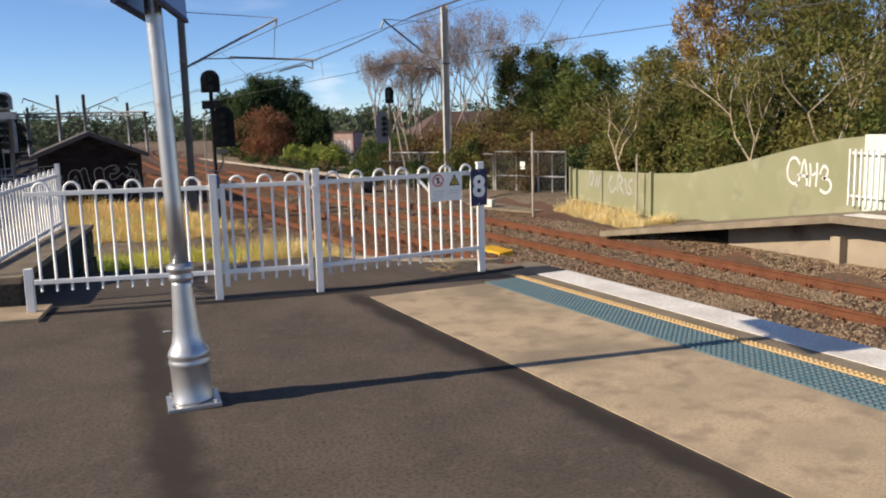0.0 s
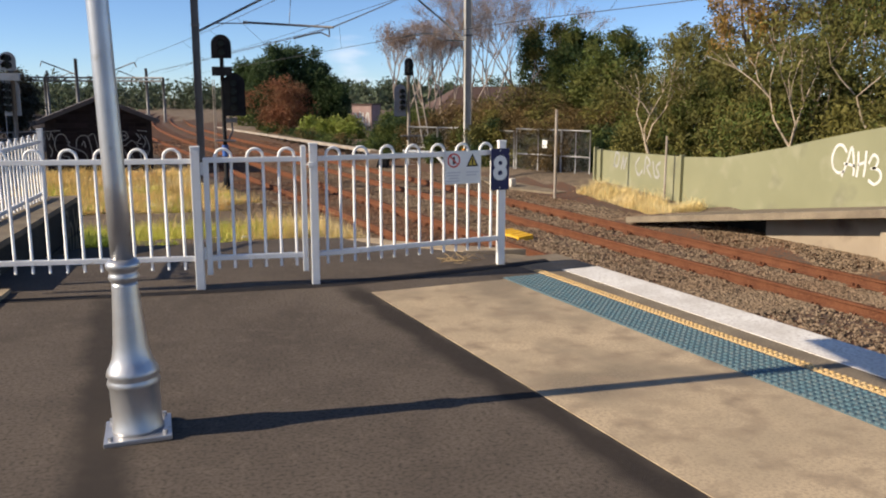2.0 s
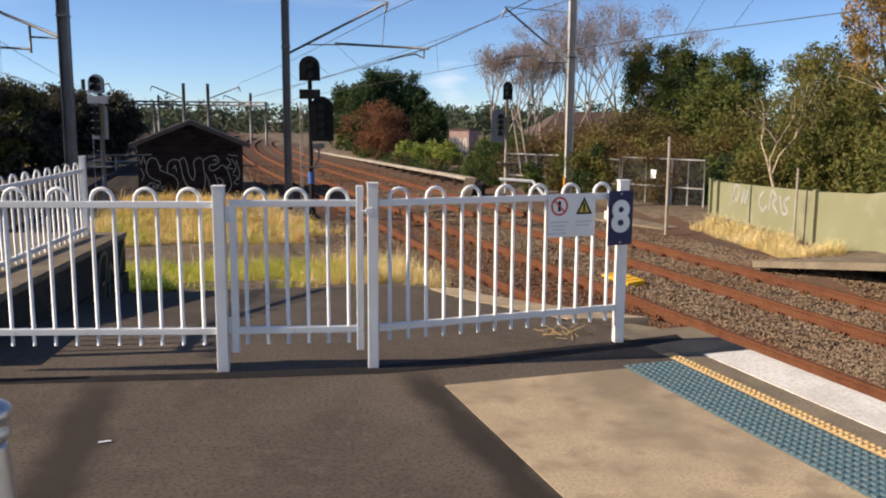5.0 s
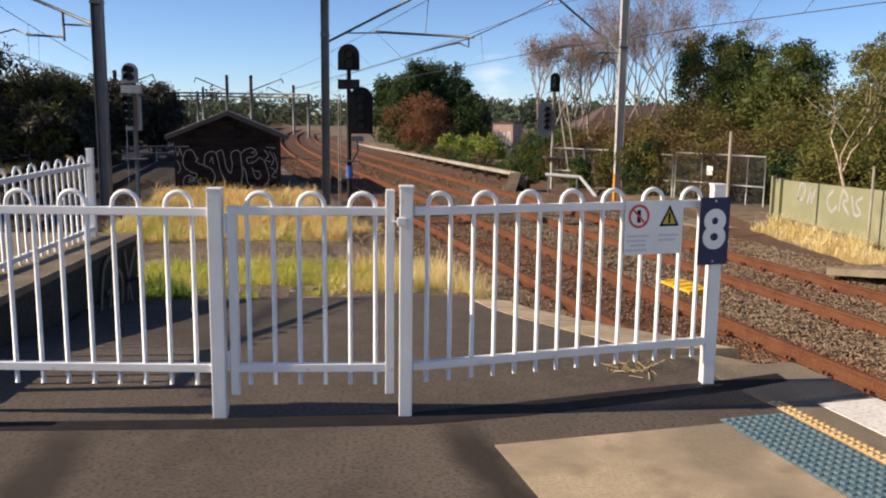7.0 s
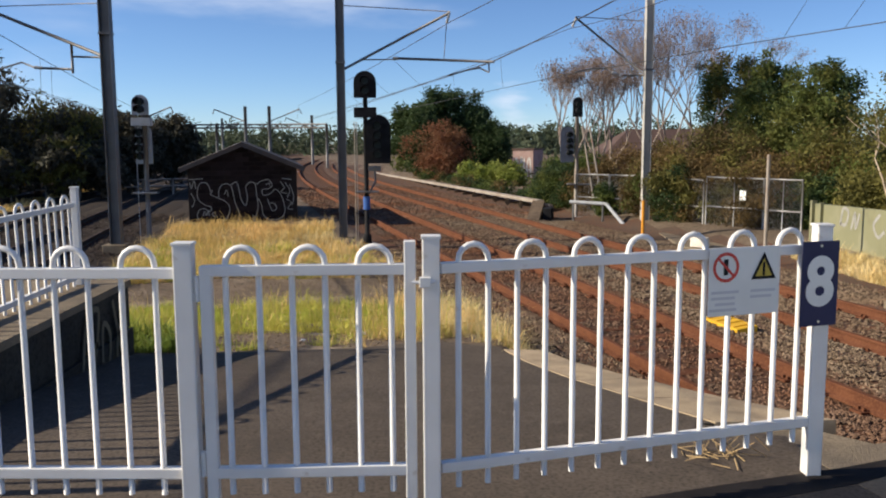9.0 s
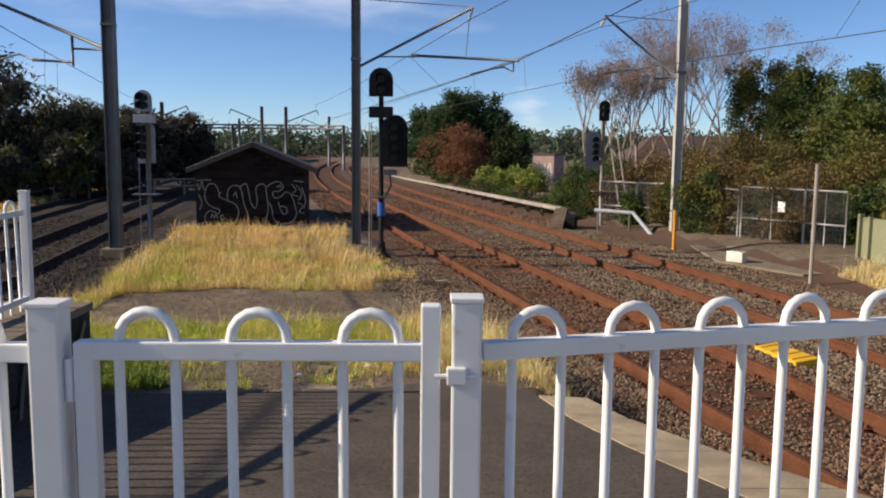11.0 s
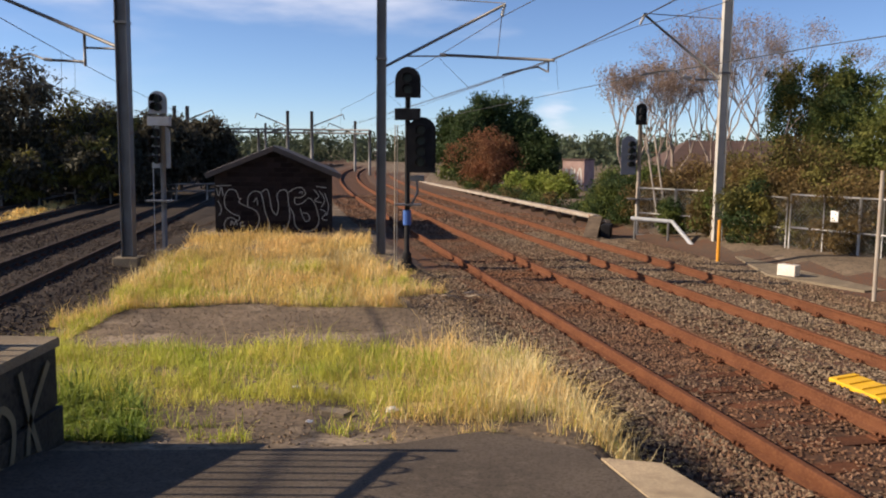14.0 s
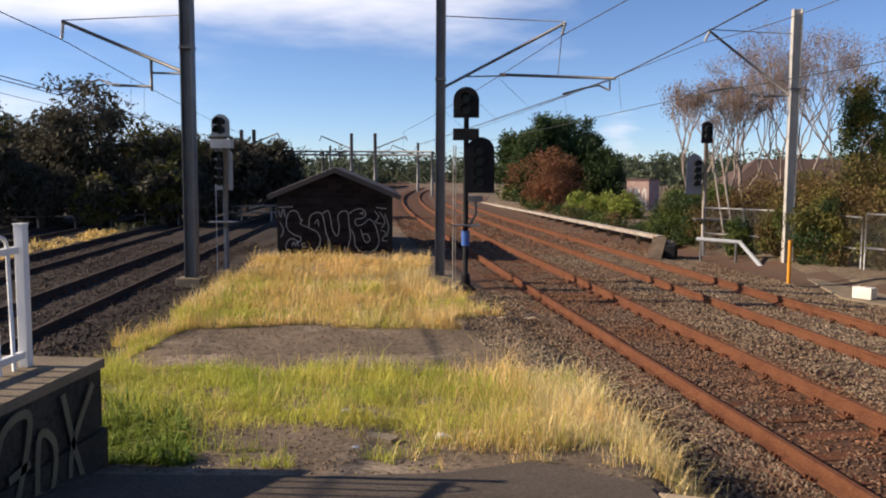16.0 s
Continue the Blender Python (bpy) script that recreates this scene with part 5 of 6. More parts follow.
mg = wall_frame((GWX, 16.9, -1.0), (0, -1), (-1, 0))
for pts in ([(0.5, 0.55), (0.6, 0.95), (0.85, 0.9), (0.75, 0.6), (0.5, 0.6)], [(1.0, 0.5), (1.15, 0.9), (1.2, 0.55), (1.35, 0.9)],
            [(2.2, 0.95), (1.95, 0.7), (2.15, 0.45), (2.4, 0.6)], [(2.5, 0.5), (2.6, 0.98), (2.85, 0.8), (2.65, 0.7), (2.95, 0.45)], [(3.0, 0.9), (3.15, 0.5), (3.4, 0.55), (3.2, 0.75), (3.45, 0.9)]):
    stroke(wall_e, "graffiti", M_SPRAYGREY, mg, pts, 0.04)
mg = wall_frame((GWX, 7.2, -0.4), (0, -1), (-1, 0))
for pts in ([(0.90, 1.00), (0.78, 1.12), (0.62, 1.10), (0.52, 0.92), (0.55, 0.72), (0.70, 0.62), (0.86, 0.66)], [(0.80, 0.56), (0.92, 0.80), (1.02, 1.10), (1.10, 0.86), (1.12, 0.60)], [(0.84, 0.80), (1.14, 0.78)],
            [(1.20, 1.04), (1.22, 0.80), (1.20, 0.58)], [(1.22, 0.80), (1.38, 0.86)], [(1.40, 1.06), (1.40, 0.80), (1.38, 0.60)],
            [(1.48, 0.84), (1.58, 1.00), (1.70, 0.94), (1.66, 0.80), (1.54, 0.76)], [(1.58, 0.78), (1.76, 0.74), (1.80, 0.60), (1.66, 0.50), (1.50, 0.56)]):
    stroke(wall_e, "graffiti", M_SPRAYWHITE, mg, pts, 0.026)

wf = thing("white_barrier", Matrix.Identity(4), "short white upright-bar barrier beside the green wall", "fence")
for k in range(6):
    bm = bmesh.new()
    box(bm, GWX - 0.14, 4.75 - 0.14 * k, 0.45, 0.035, 0.035, 1.0)
    part("bar", bm, M_FENCE, wf)
for z in (0.12, 0.88):
    bm = bmesh.new()
    box(bm, GWX - 0.11, 4.40, z, 0.024, 0.8, 0.03)
    part("rail", bm, M_FENCE, wf)


def mesh_panel(root, p0, p1, z0, h, bars=2):
    """A framed chain mesh panel backed with dark cloth."""
    a, b = Vector((*p0, z0)), Vector((*p1, z0))
    d = b - a
    for p, q in ((a, a + Vector((0, 0, h))), (b, b + Vector((0, 0, h))), (a + Vector((0, 0, h)), b + Vector((0, 0, h))),
                 (a + Vector((0, 0, h * 0.5)), b + Vector((0, 0, h * 0.5))), (a + Vector((0, 0, 0.08)), b + Vector((0, 0, 0.08)))):
        rod(root, p, q, 0.025, M_MESHTUBE, "frame_tube")
    for k in range(1, bars):
        m = a + d * (k / bars)
        rod(root, m, m + Vector((0, 0, h)), 0.018, M_MESHTUBE, "frame_tube")
    bm = bmesh.new()      # woven wires
    dn = d.normalized()
    L = d.length
    step = 0.11
    k = -int(h / step)
    while k * step < L:
        u0, u1 = k * step, k * step + h
        z_a, z_b = 0.0, h
        if u0 < 0:
            z_a, u0 = -u0, 0.0
        if u1 > L:
            z_b, u1 = h - (u1 - L), L
        if z_b > z_a:
            tube(bm, [a + dn * u0 + Vector((0, 0, z_a)), a + dn * u1 + Vector((0, 0, z_b))], 0.003, 3, False)
            tube(bm, [a + dn * (L - u0) + Vector((0, 0, z_a)), a + dn * (L - u1) + Vector((0, 0, z_b))], 0.003, 3, False)
        k += 1
    part("wire_mesh", bm, M_MESHFENCE, root)


mf = thing("mesh_gate", Matrix.Identity(4), "galvanised mesh access gates with a small white notice", "gate")
MGL, MGR = Vector((8.85, 22.2)), Vector((10.6, 19.6))
mesh_panel(mf, MGL, MGL.lerp(MGR, 0.62), -1.28, 1.75)
mesh_panel(mf, MGL.lerp(MGR, 0.63), MGR, -1.28, 1.75)
bm = bmesh.new()
c = MGL.lerp(MGR, 0.42)
box(bm, c.x - 0.06, c.y - 0.04, -0.02, 0.22, 0.02, 0.28, rot=Matrix.Rotation(radians(-62), 4, "Z"))
part("notice", bm, M_SIGNWHITE, mf, "small white notice")
mf2 = thing("mesh_fence", Matrix.Identity(4), "mesh fence overgrown with brown creeper", "fence")
for p, q in (((8.80, 22.3), (8.40, 24.0)), ((8.38, 24.04), (7.98, 25.7)), ((7.95, 25.74), (6.97, 26.75)), ((6.94, 26.79), (5.95, 27.8))):
    mesh_panel(mf2, p, q, -1.28, 1.65, 1)
pole = thing("steel_pole", Matrix.Translation((7.8, 15.3, -1.25)), "thin rusty steel pole by the mesh gates", "pole")
bm = bmesh.new()
tube(bm, [(0, 0, 0), (0, 0, 2.5)], 0.04, 10)
part("shaft", bm, M_PIPE, pole)
mk = thing("marker_post", Matrix.Translation((6.6, 21.0, -1.22)), "orange plastic marker post beside the rails", "post")
bm = bmesh.new()
tube(bm, [(0, 0, 0), (0, 0, 1.08)], 0.045, 10)
part("shaft", bm, M_ORANGE, mk)
bk = thing("concrete_block", Matrix.Translation((7.35, 18.3, -1.165)) @ Matrix.Rotation(radians(-50), 4, "Z"), "small pale painted concrete block on the access path", "block")
bm = bmesh.new()
box(bm, 0, 0, 0.125, 0.42, 0.24, 0.25, 0.015)
part("body", bm, M_WHITE_LINE, bk)
bm = bmesh.new()
tube(bm, [(-0.07, 0, 0.245), (-0.07, 0, 0.285), (0.07, 0, 0.285), (0.07, 0, 0.245)], 0.01, 6)
part("lifting_loop", bm, M_RUST, bk)
bm = bmesh.new()
prism(bm, [(7.3, 21.8), (6.95, 18.4), (8.1, 16.3), (9.6, 16.6), (10.3, 19.4), (8.7, 22.0)], -1.4, -1.165)
path = tagged(part("path", bm, M_COPING), "pale concrete access path to the mesh gates", "path", kind="structure")

yp = thing("yellow_plate", Matrix.Translation((4.60, 8.9, -1.13)) @ Matrix.Rotation(TA, 4, "Z"), "bright yellow steel cover plate between the tracks", "plate")
bm = bmesh.new()
prism(bm, [(-0.17, -0.45), (0.17, -0.45), (0.17, 0.45), (-0.17, 0.45)], -0.1, lambda x, y: 0.04 + 0.12 * x)
bmesh.ops.bevel(bm, geom=bm.edges[:], offset=0.008, segments=1, affect="EDGES")
part("cover", bm, M_YELLOWPLATE, yp)
for k in range(4):
    bm = bmesh.new()
    box(bm, 0, -0.33 + 0.22 * k, 0.05, 0.3, 0.02, 0.012, rot=Matrix.Rotation(-0.12, 4, "Y"))
    part("rib", bm, M_YELLOWPLATE, yp)

# long pale cable trough on trestles
pp = thing("cable_trough", Matrix.Identity(4), "long pale cable trough on low timber trestles beside the track", "trough")


def pipe_line(y, off=0.0):
    return 4.98 + off - 0.187 * (y - 30), y


for off, zz, w, h in ((0.0, -0.72, 0.13, 0.13), (0.42, -0.90, 0.07, 0.09)):
    bm = bmesh.new()
    sweep(bm, [(*pipe_line(y, off), zz - 0.009 * (y - 30)) for y in (30, 36, 44, 53, 64, 76, 90, 105)], [(-w, -h), (w, -h), (w, 0), (-w, 0)])
    part("trough", bm, M_PIPE, pp)
for k in range(34):
    bm = bmesh.new()
    x, y = pipe_line(30.5 + 1.9 * k, 0.1)
    top = -0.86 - 0.009 * (y - 30)
    box(bm, x - 0.1, y, (top - 1.6) / 2, 0.13, 0.13, top + 1.6)
    box(bm, x + 0.45, y, (top - 1.75) / 2, 0.13, 0.13, top + 1.45)
    box(bm, x + 0.16, y, top - 0.2, 0.8, 0.1, 0.1)
    part("trestle", bm, M_BARK, pp)

HUT = Matrix.Translation((7.55, 55.0, -2.0)) @ Matrix.Rotation(radians(-30), 4, "Z")
pink = thing("hut", HUT, "brown-pink windowless hut with pale graffiti among trees", "hut")
bm = bmesh.new()
box(bm, 0, 0.9, 1.5, 1.5, 1.8, 3.0)
part("wall", bm, M_PINK, pink)
bm = bmesh.new()
box(bm, 0, 0.9, 3.05, 1.62, 1.92, 0.1)
part("roof", bm, M_TILE, pink)
mg = HUT @ wall_frame((-0.75, 0.0, 0.35), (1, 0), (0, -1))
for pts in ([(0.2, 0.6), (0.25, 2.1), (0.45, 1.4)], [(0.6, 0.5), (0.62, 2.2), (0.8, 1.2), (0.85, 2.1)], [(1.1, 0.5), (1.05, 1.6), (1.25, 2.1), (1.35, 0.8)], [(0.2, 1.4), (1.3, 1.3)]):
    stroke(pink, "graffiti", M_SPRAYWHITE, mg, pts, 0.05)

house = thing("house", Matrix.Translation((16.0, 47.0, -2.7)), "brick house with a dark tiled roof behind shrubs", "house")
bm = bmesh.new()
box(bm, 0, 3, 1.6, 9, 6, 3.2)
part("wall", bm, M_HOUSE, house)
bm = bmesh.new()
prism(bm, [(-5, -0.5), (5, -0.5), (5, 6.5), (-5, 6.5)], 3.2, lambda x, y: 3.25)
top = [bm.verts.new((-2.5, 3, 5.0)), bm.verts.new((2.5, 3, 5.0))]
cs = [bm.verts.new(v) for v in ((-5, -0.5, 3.25), (5, -0.5, 3.25), (5, 6.5, 3.25), (-5, 6.5, 3.25))]
for f in ((cs[0], cs[1], top[1], top[0]), (cs[1], cs[2], top[1]), (cs[2], cs[3], top[0], top[1]), (cs[3], cs[0], top[0])):
    bm.faces.new(f)
part("roof", bm, M_TILE, house)

# far gantry and masts
gan = thing("gantry", Matrix.Identity(4), "distant dark steel overhead gantry across the tracks", "gantry")
for x in (-26.6, -21.0, -9.2):
    rod(gan, (x, 90, -1.2), (x, 90, 3.6), 0.14, M_MAST, "leg")
for z in (3.55, 3.2):
    rod(gan, (-26.6, 90, z), (-9.2, 90, z), 0.09, M_MAST, "beam")
for k in range(12):
    x = -26.6 + 1.45 * k
    rod(gan, (x, 90, 3.2), (x + 0.72, 90, 3.55), 0.05, M_MAST, "brace")
for x, y, h, side in ((-17.5, 88, 6.6, 1), (-15.0, 88, 6.6, -1), (-24.0, 72, 6.2, -1), (-22.9, 72, 6.2, 1), (-12.5, 105, 6.2, 1), (-34, 110, 6.4, 1), (-28, 125, 6.4, -1)):
    m = thing("overhead_mast", Matrix.Translation((x, y, -1.2)), "distant dark overhead line mast with a bracket arm", "overhead mast", "overhead line masts")
    rod(m, (0, 0, 0), (0, 0, h), 0.17, M_MAST, "shaft")
    rod(m, (0, 0, h - 1.6), (side * -3.2, 0, h - 0.3), 0.06)
    rod(m, (side * -3.2, 0, h - 0.3), (side * -3.4, 0, h - 0.8), 0.05)


# ---- vegetation ----
def leaf_cloud(clumps, per, spread, size, seed, droop=0.0, flat=0.34):
    """Leaves as small folded quads scattered round clump centres."""
    r = np.random.default_rng(seed)
    c = np.repeat(np.asarray(clumps, float), per, axis=0)
    n = len(c)
    g = r.normal(size=(n, 3))
    g /= np.maximum(1e-6, np.linalg.norm(g, axis=1))[:, None]
    p = c[:, :3] + g * (c[:, 3:4] * spread * r.random((n, 1)) ** 0.45) * np.array([1, 1, 0.8])
    d = r.normal(size=(n, 3))
    d[:, 2] -= droop
    d /= np.linalg.norm(d, axis=1)[:, None]
    e = np.cross(d, r.normal(size=(n, 3)))
    e /= np.maximum(1e-6, np.linalg.norm(e, axis=1))[:, None]
    ln = size * r.uniform(0.6, 1.4, (n, 1))
    v = np.stack([p, p + d * ln * 0.5 + e * ln * flat * 0.5, p + d * ln, p + d * ln * 0.5 - e * ln * flat * 0.5], 1)
    f = np.arange(n * 4).reshape(n, 4)
    return v.reshape(-1, 3), f


def add_crown(name, root, verts, faces, mat):
    me = bpy.data.meshes.new(name)
    me.from_pydata(verts.tolist(), [], faces.tolist())
    me.materials.append(mat)
    ob = new(name, me)
    ob.parent = root
    return ob


def tree(x, y, z, h, rx, ry, crown_lo, mat, label, seed, leaves=9000, bark=None, size=0.16, clumps=70, second=None, limbs=9, trunk_r=0.16, name="tree",
         droop=0.3, dome=False, lean=(0, 0), clump_r=0.16):
    r = random.Random(seed)
    root = thing(name, Matrix.Translation((x, y, z)), label, "tree" if name == "tree" else "shrub")
    cz, rz = (h + crown_lo) / 2, (h - crown_lo) / 2
    centres = []
    while len(centres) < clumps:
        v = Vector((r.uniform(-1, 1), r.uniform(-1, 1), r.uniform(-0.9 if not dome else -0.5, 1)))
        if 0.35 < v.length < 1.0:
            bump = 0.82 + 0.3 * noise.noise(v * 1.7 + Vector((seed, 0, 0)))
            centres.append((lean[0] + v.x * rx * bump, lean[1] + v.y * ry * bump, cz + v.z * rz * bump, r.uniform(0.7, 1.3) * clump_r * (rx + rz)))
    if trunk_r > 0:
        bm = bmesh.new()
        fork = crown_lo + 0.25 * (h - crown_lo)
        k = 5
        tp = [(lean[0] * (i / k) ** 1.3 + r.uniform(-0.06, 0.06) * i, lean[1] * i / k, -0.15 + (fork + 0.15) * i / k) for i in range(k + 1)]
        tube(bm, tp, [trunk_r * (1.15 - 0.5 * i / k) for i in range(k + 1)], 9)
        part("trunk", bm, bark or M_BARK, root, smooth=True)
        for j in range(limbs):
            c = Vector(r.choice(centres)[:3])
            i = r.randint(2, k)
            a = Vector(tp[i])
            m1 = a.lerp(c, 0.45) + Vector((r.uniform(-0.2, 0.2), r.uniform(-0.2, 0.2), r.uniform(0, 0.3)))
            bm = bmesh.new()
            tube(bm, [a, a.lerp(m1, 0.5) + Vector((0, 0, 0.05)), m1, c], [trunk_r * 0.5, trunk_r * 0.4, trunk_r * 0.28, trunk_r * 0.08], 6)
            part("limb", bm, bark or M_BARK, root, smooth=True)
    per = max(1, leaves // clumps)
    if second:
        cut = int(clumps * 0.55)
        v, f = leaf_cloud(centres[:cut], per, 1.0, size, seed, droop)
        add_crown("crown", root, v, f, mat)
        v, f = leaf_cloud(centres[cut:], per, 1.0, size, seed + 1, droop)
        add_crown("crown", root, v, f, second)
    else:
        v, f = leaf_cloud(centres, per, 1.0, size, seed, droop)
        add_crown("crown", root, v, f, mat)
    return root


# behind the green wall
for k, (x, y, h, rx, seed) in enumerate(((14.0, 16.5, 4.7, 2.2, 11), (15.5, 12.5, 7.6, 2.6, 12), (17.5, 9.0, 8.6, 3.0, 13), (19.5, 14.5, 9.5, 3.2, 14), (14.5, 8.2, 5.6, 1.9, 15),
                                         (22.0, 10.0, 10.0, 3.4, 16), (14.6, 20.5, 6.0, 2.0, 17), (13.2, 11.0, 4.6, 1.6, 18), (16.2, 5.0, 8.0, 2.6, 19), (12.4, 14.0, 3.6, 1.4, 20))):
    tree(x, y, -1.3, h, rx, rx, 0.7, M_LEAF_GUM, "olive green gum tree with pale forked limbs behind the wall", seed, 17000, M_PALEBARK, 0.125, 210, M_LEAF_MID if k % 2 else M_LEAF_GUM,
         18, 0.10, droop=0.8, lean=(-0.5 if k % 2 else 0.4, 0.2), clump_r=0.068)
for x, y, h, rx, seed in ((15.6, 18.2, 8.0, 1.9, 31), (18.2, 17.5, 9.4, 2.3, 32), (21.5, 19.0, 11.0, 2.6, 33)):
    tree(x, y, -1.3, h, rx, rx, 3.5, M_LEAF_GOLD, "tall autumn tree with golden brown leaves", seed, 12000, M_BARK, 0.13, 110, M_LEAF_BROWN, 14, 0.14, clump_r=0.085)
tree(16.9, 37.0, -1.3, 7.6, 1.75, 1.75, 1.0, M_LEAF_MID, "dense bright green rounded tree behind the scrub", 41, 22000, M_BARK, 0.17, 120, M_LEAF_DARK, 5, 0.15, droop=0.0, clump_r=0.10)
tree(16.4, 40.5, -1.3, 8.0, 2.1, 2.0, 1.0, M_LEAF_GUM, "tall olive brown tree with a ragged crown", 44, 20000, M_BARK, 0.17, 120, M_LEAF_DARK, 7, 0.15, clump_r=0.10)
tree(18.0, 33.5, -1.3, 7.0, 1.6, 1.6, 0.6, M_LEAF_DARK, "dark green bushy tree behind the mesh gates", 45, 18000, M_BARK, 0.16, 110, M_LEAF_MID, 5, 0.14, clump_r=0.10)
tree(14.0, 27.0, -1.3, 5.4, 1.5, 1.5, 0.5, M_LEAF_MID, "bushy green tree behind the mesh fence", 42, 11000, M_BARK, 0.16, 50, None, 4, 0.12, clump_r=0.16)
tree(17.5, 26.0, -1.3, 6.0, 1.8, 1.8, 0.5, M_LEAF_GUM, "grey green tree behind the mesh fence", 43, 11000, M_PALEBARK, 0.16, 60, M_LEAF_MID, 6, 0.12, clump_r=0.15)
def branches(bm, r, p, d, length, radius, depth, tips, spread=0.55, low=0):
    """Forked limbs: each splits in two or three, thinner and shorter."""
    q = p + d * length
    bow = p.lerp(q, 0.5) + Vector((r.uniform(-1, 1), r.uniform(-1, 1), r.uniform(-0.3, 0.6))) * length * 0.09
    tube(bm, [p, bow, q], [radius, radius * 0.85, radius * 0.66], 5 if depth > 2 else 3, False)
    if depth <= low + 3:
        tips.append((q.x, q.y, q.z, length * (1.1 if depth == low else 0.7)))
    if depth == low:
        return
    for k in range(3 if depth < 5 and r.random() < 0.6 else 2):
        e = (d + Vector((r.uniform(-1, 1), r.uniform(-1, 1), r.uniform(-0.3, 0.95))) * spread).normalized()
        branches(bm, r, q.copy(), e, length * r.uniform(0.66, 0.86), radius * 0.66, depth - 1, tips, spread, low)


def bare_tree(x, y, z, first, radius, depth, label, seed, mat, leaf, per, size, lean=(0.0, 0.0), spread=0.6, reach=0.6, open_=0.5):
    r = random.Random(seed)
    root = thing("tree", Matrix.Translation((x, y, z)), label, "tree")
    bm = bmesh.new()
    tube(bm, [(0, 0, -0.15), (lean[0] * 0.4, lean[1] * 0.4, first * 0.5), (lean[0], lean[1], first)], [radius * 1.25, radius * 1.05, radius], 8, False)
    part("trunk", bm, mat, root, smooth=True)
    tips = []
    bm = bmesh.new()
    for k in range(3):
        a = 2.1 * k + r.uniform(-0.5, 0.5)
        d = Vector((math.cos(a) * open_, math.sin(a) * open_, 1)).normalized()
        branches(bm, r, Vector((lean[0], lean[1], first - 0.02)), d, first * reach * r.uniform(0.85, 1.15), radius * 0.7, depth, tips, spread)
    part("twigwork", bm, mat, root, smooth=True)
    if per:
        v, f = leaf_cloud(tips, per, 1.0, size, seed, 0.3, 0.4)
        add_crown("crown", root, v, f, leaf)
    return root


# half bare trees behind the mast
for x, y, first, seed in ((6.9, 34.5, 1.45, 51), (8.3, 35.0, 1.6, 52), (9.6, 37.0, 1.5, 57), (11.4, 38.0, 1.85, 53), (13.0, 39.5, 2.2, 54), (14.6, 40.0, 2.0, 60)):
    bare_tree(x, y, -1.3, first, 0.085, 6, "half bare tree with a haze of thin mauve twigs", seed, M_GREYBARK, M_LEAF_BARE, 6, 0.08, (0.0, 0.0), 0.40, 0.92, 0.42)
# pale forked gums close behind the green wall
for x, y, first, seed in ((10.6, 14.6, 1.6, 55), (10.8, 9.6, 1.8, 56), (11.0, 7.0, 1.9, 58)):
    bare_tree(x, y, -1.3, first, 0.04, 2, "slender pale forked gum trunk behind the green wall", seed, M_PALEBARK, M_LEAF_GUM, 60, 0.10, (-0.35 if seed == 55 else 0.5, 0.2), 1.0)
# brown creeper and shrubs along the mesh fence
for x, y, h, rx, seed, m1, m2 in ((8.9, 26.5, 2.9, 1.3, 61, M_LEAF_BROWN, M_LEAF_GUM), (10.6, 25.5, 2.9, 1.4, 62, M_LEAF_BROWN, M_LEAF_GUM), (12.2, 23.8, 2.7, 1.4, 63, M_LEAF_GUM, M_LEAF_BROWN),
                                  (8.4, 29.6, 3.0, 1.3, 64, M_LEAF_BROWN, M_LEAF_BROWN), (10.2, 29.5, 3.4, 1.5, 65, M_LEAF_BROWN, M_LEAF_GUM), (13.2, 21.2, 2.6, 1.3, 66, M_LEAF_MID, M_LEAF_GUM),
                                  (9.1, 23.2, 2.3, 0.8, 67, M_LEAF_GUM, M_LEAF_BROWN), (6.05, 33.5, 2.5, 0.95, 68, M_LEAF_MID, M_LEAF_DARK), (7.9, 35.0, 2.6, 1.2, 69, M_LEAF_MID, M_LEAF_MID), (12.0, 28.0, 3.5, 1.5, 70, M_LEAF_BROWN, M_LEAF_GUM),
                                  (11.6, 20.6, 2.2, 1.0, 71, M_LEAF_DARK, M_LEAF_MID), (12.3, 18.2, 2.0, 1.0, 72, M_LEAF_DARK, M_LEAF_MID), (9.3, 24.6, 1.8, 0.9, 73, M_LEAF_DARK, M_LEAF_BROWN), (10.6, 22.3, 1.9, 0.9, 74, M_LEAF_DARK, M_LEAF_MID),
                                  (9.4, 23.2, 1.8, 0.6, 75, M_LEAF_DARK, M_LEAF_GUM), (8.3, 23.7, 2.5, 0.85, 76, M_LEAF_GUM, M_LEAF_DARK), (7.75, 25.3, 2.2, 0.8, 77, M_LEAF_BROWN, M_LEAF_MID), (6.9, 27.0, 1.5, 0.5, 78, M_LEAF_MID, M_LEAF_DARK)):
    tree(x, y, -1.3, h, rx, rx, 0.0, m1, "brown and olive creeper-covered shrub behind the mesh fence" if m1 is M_LEAF_BROWN else "green shrub by the mesh fence", seed, 9000, M_PALEBARK, 0.11, 60, m2, 6, 0.06,
         name="shrub", clump_r=0.17)
r = random.Random(6)
for k in range(10):
    f = k / 9
    x, y = 10.9 - 3.4 * f, 21.0 + 6.6 * f
    tree(x + 0.45, y, -1.3, r.uniform(1.3, 2.0), r.uniform(0.55, 0.75), 0.8, -0.2, M_LEAF_DARK, "dark shaded shrub pressed against the back of the mesh fence", 270 + k, 5000, None, 0.11, 45,
         M_LEAF_MID if k % 3 == 1 else M_LEAF_DARK, 0, 0.0, name="shrub", clump_r=0.2)
r = random.Random(5)
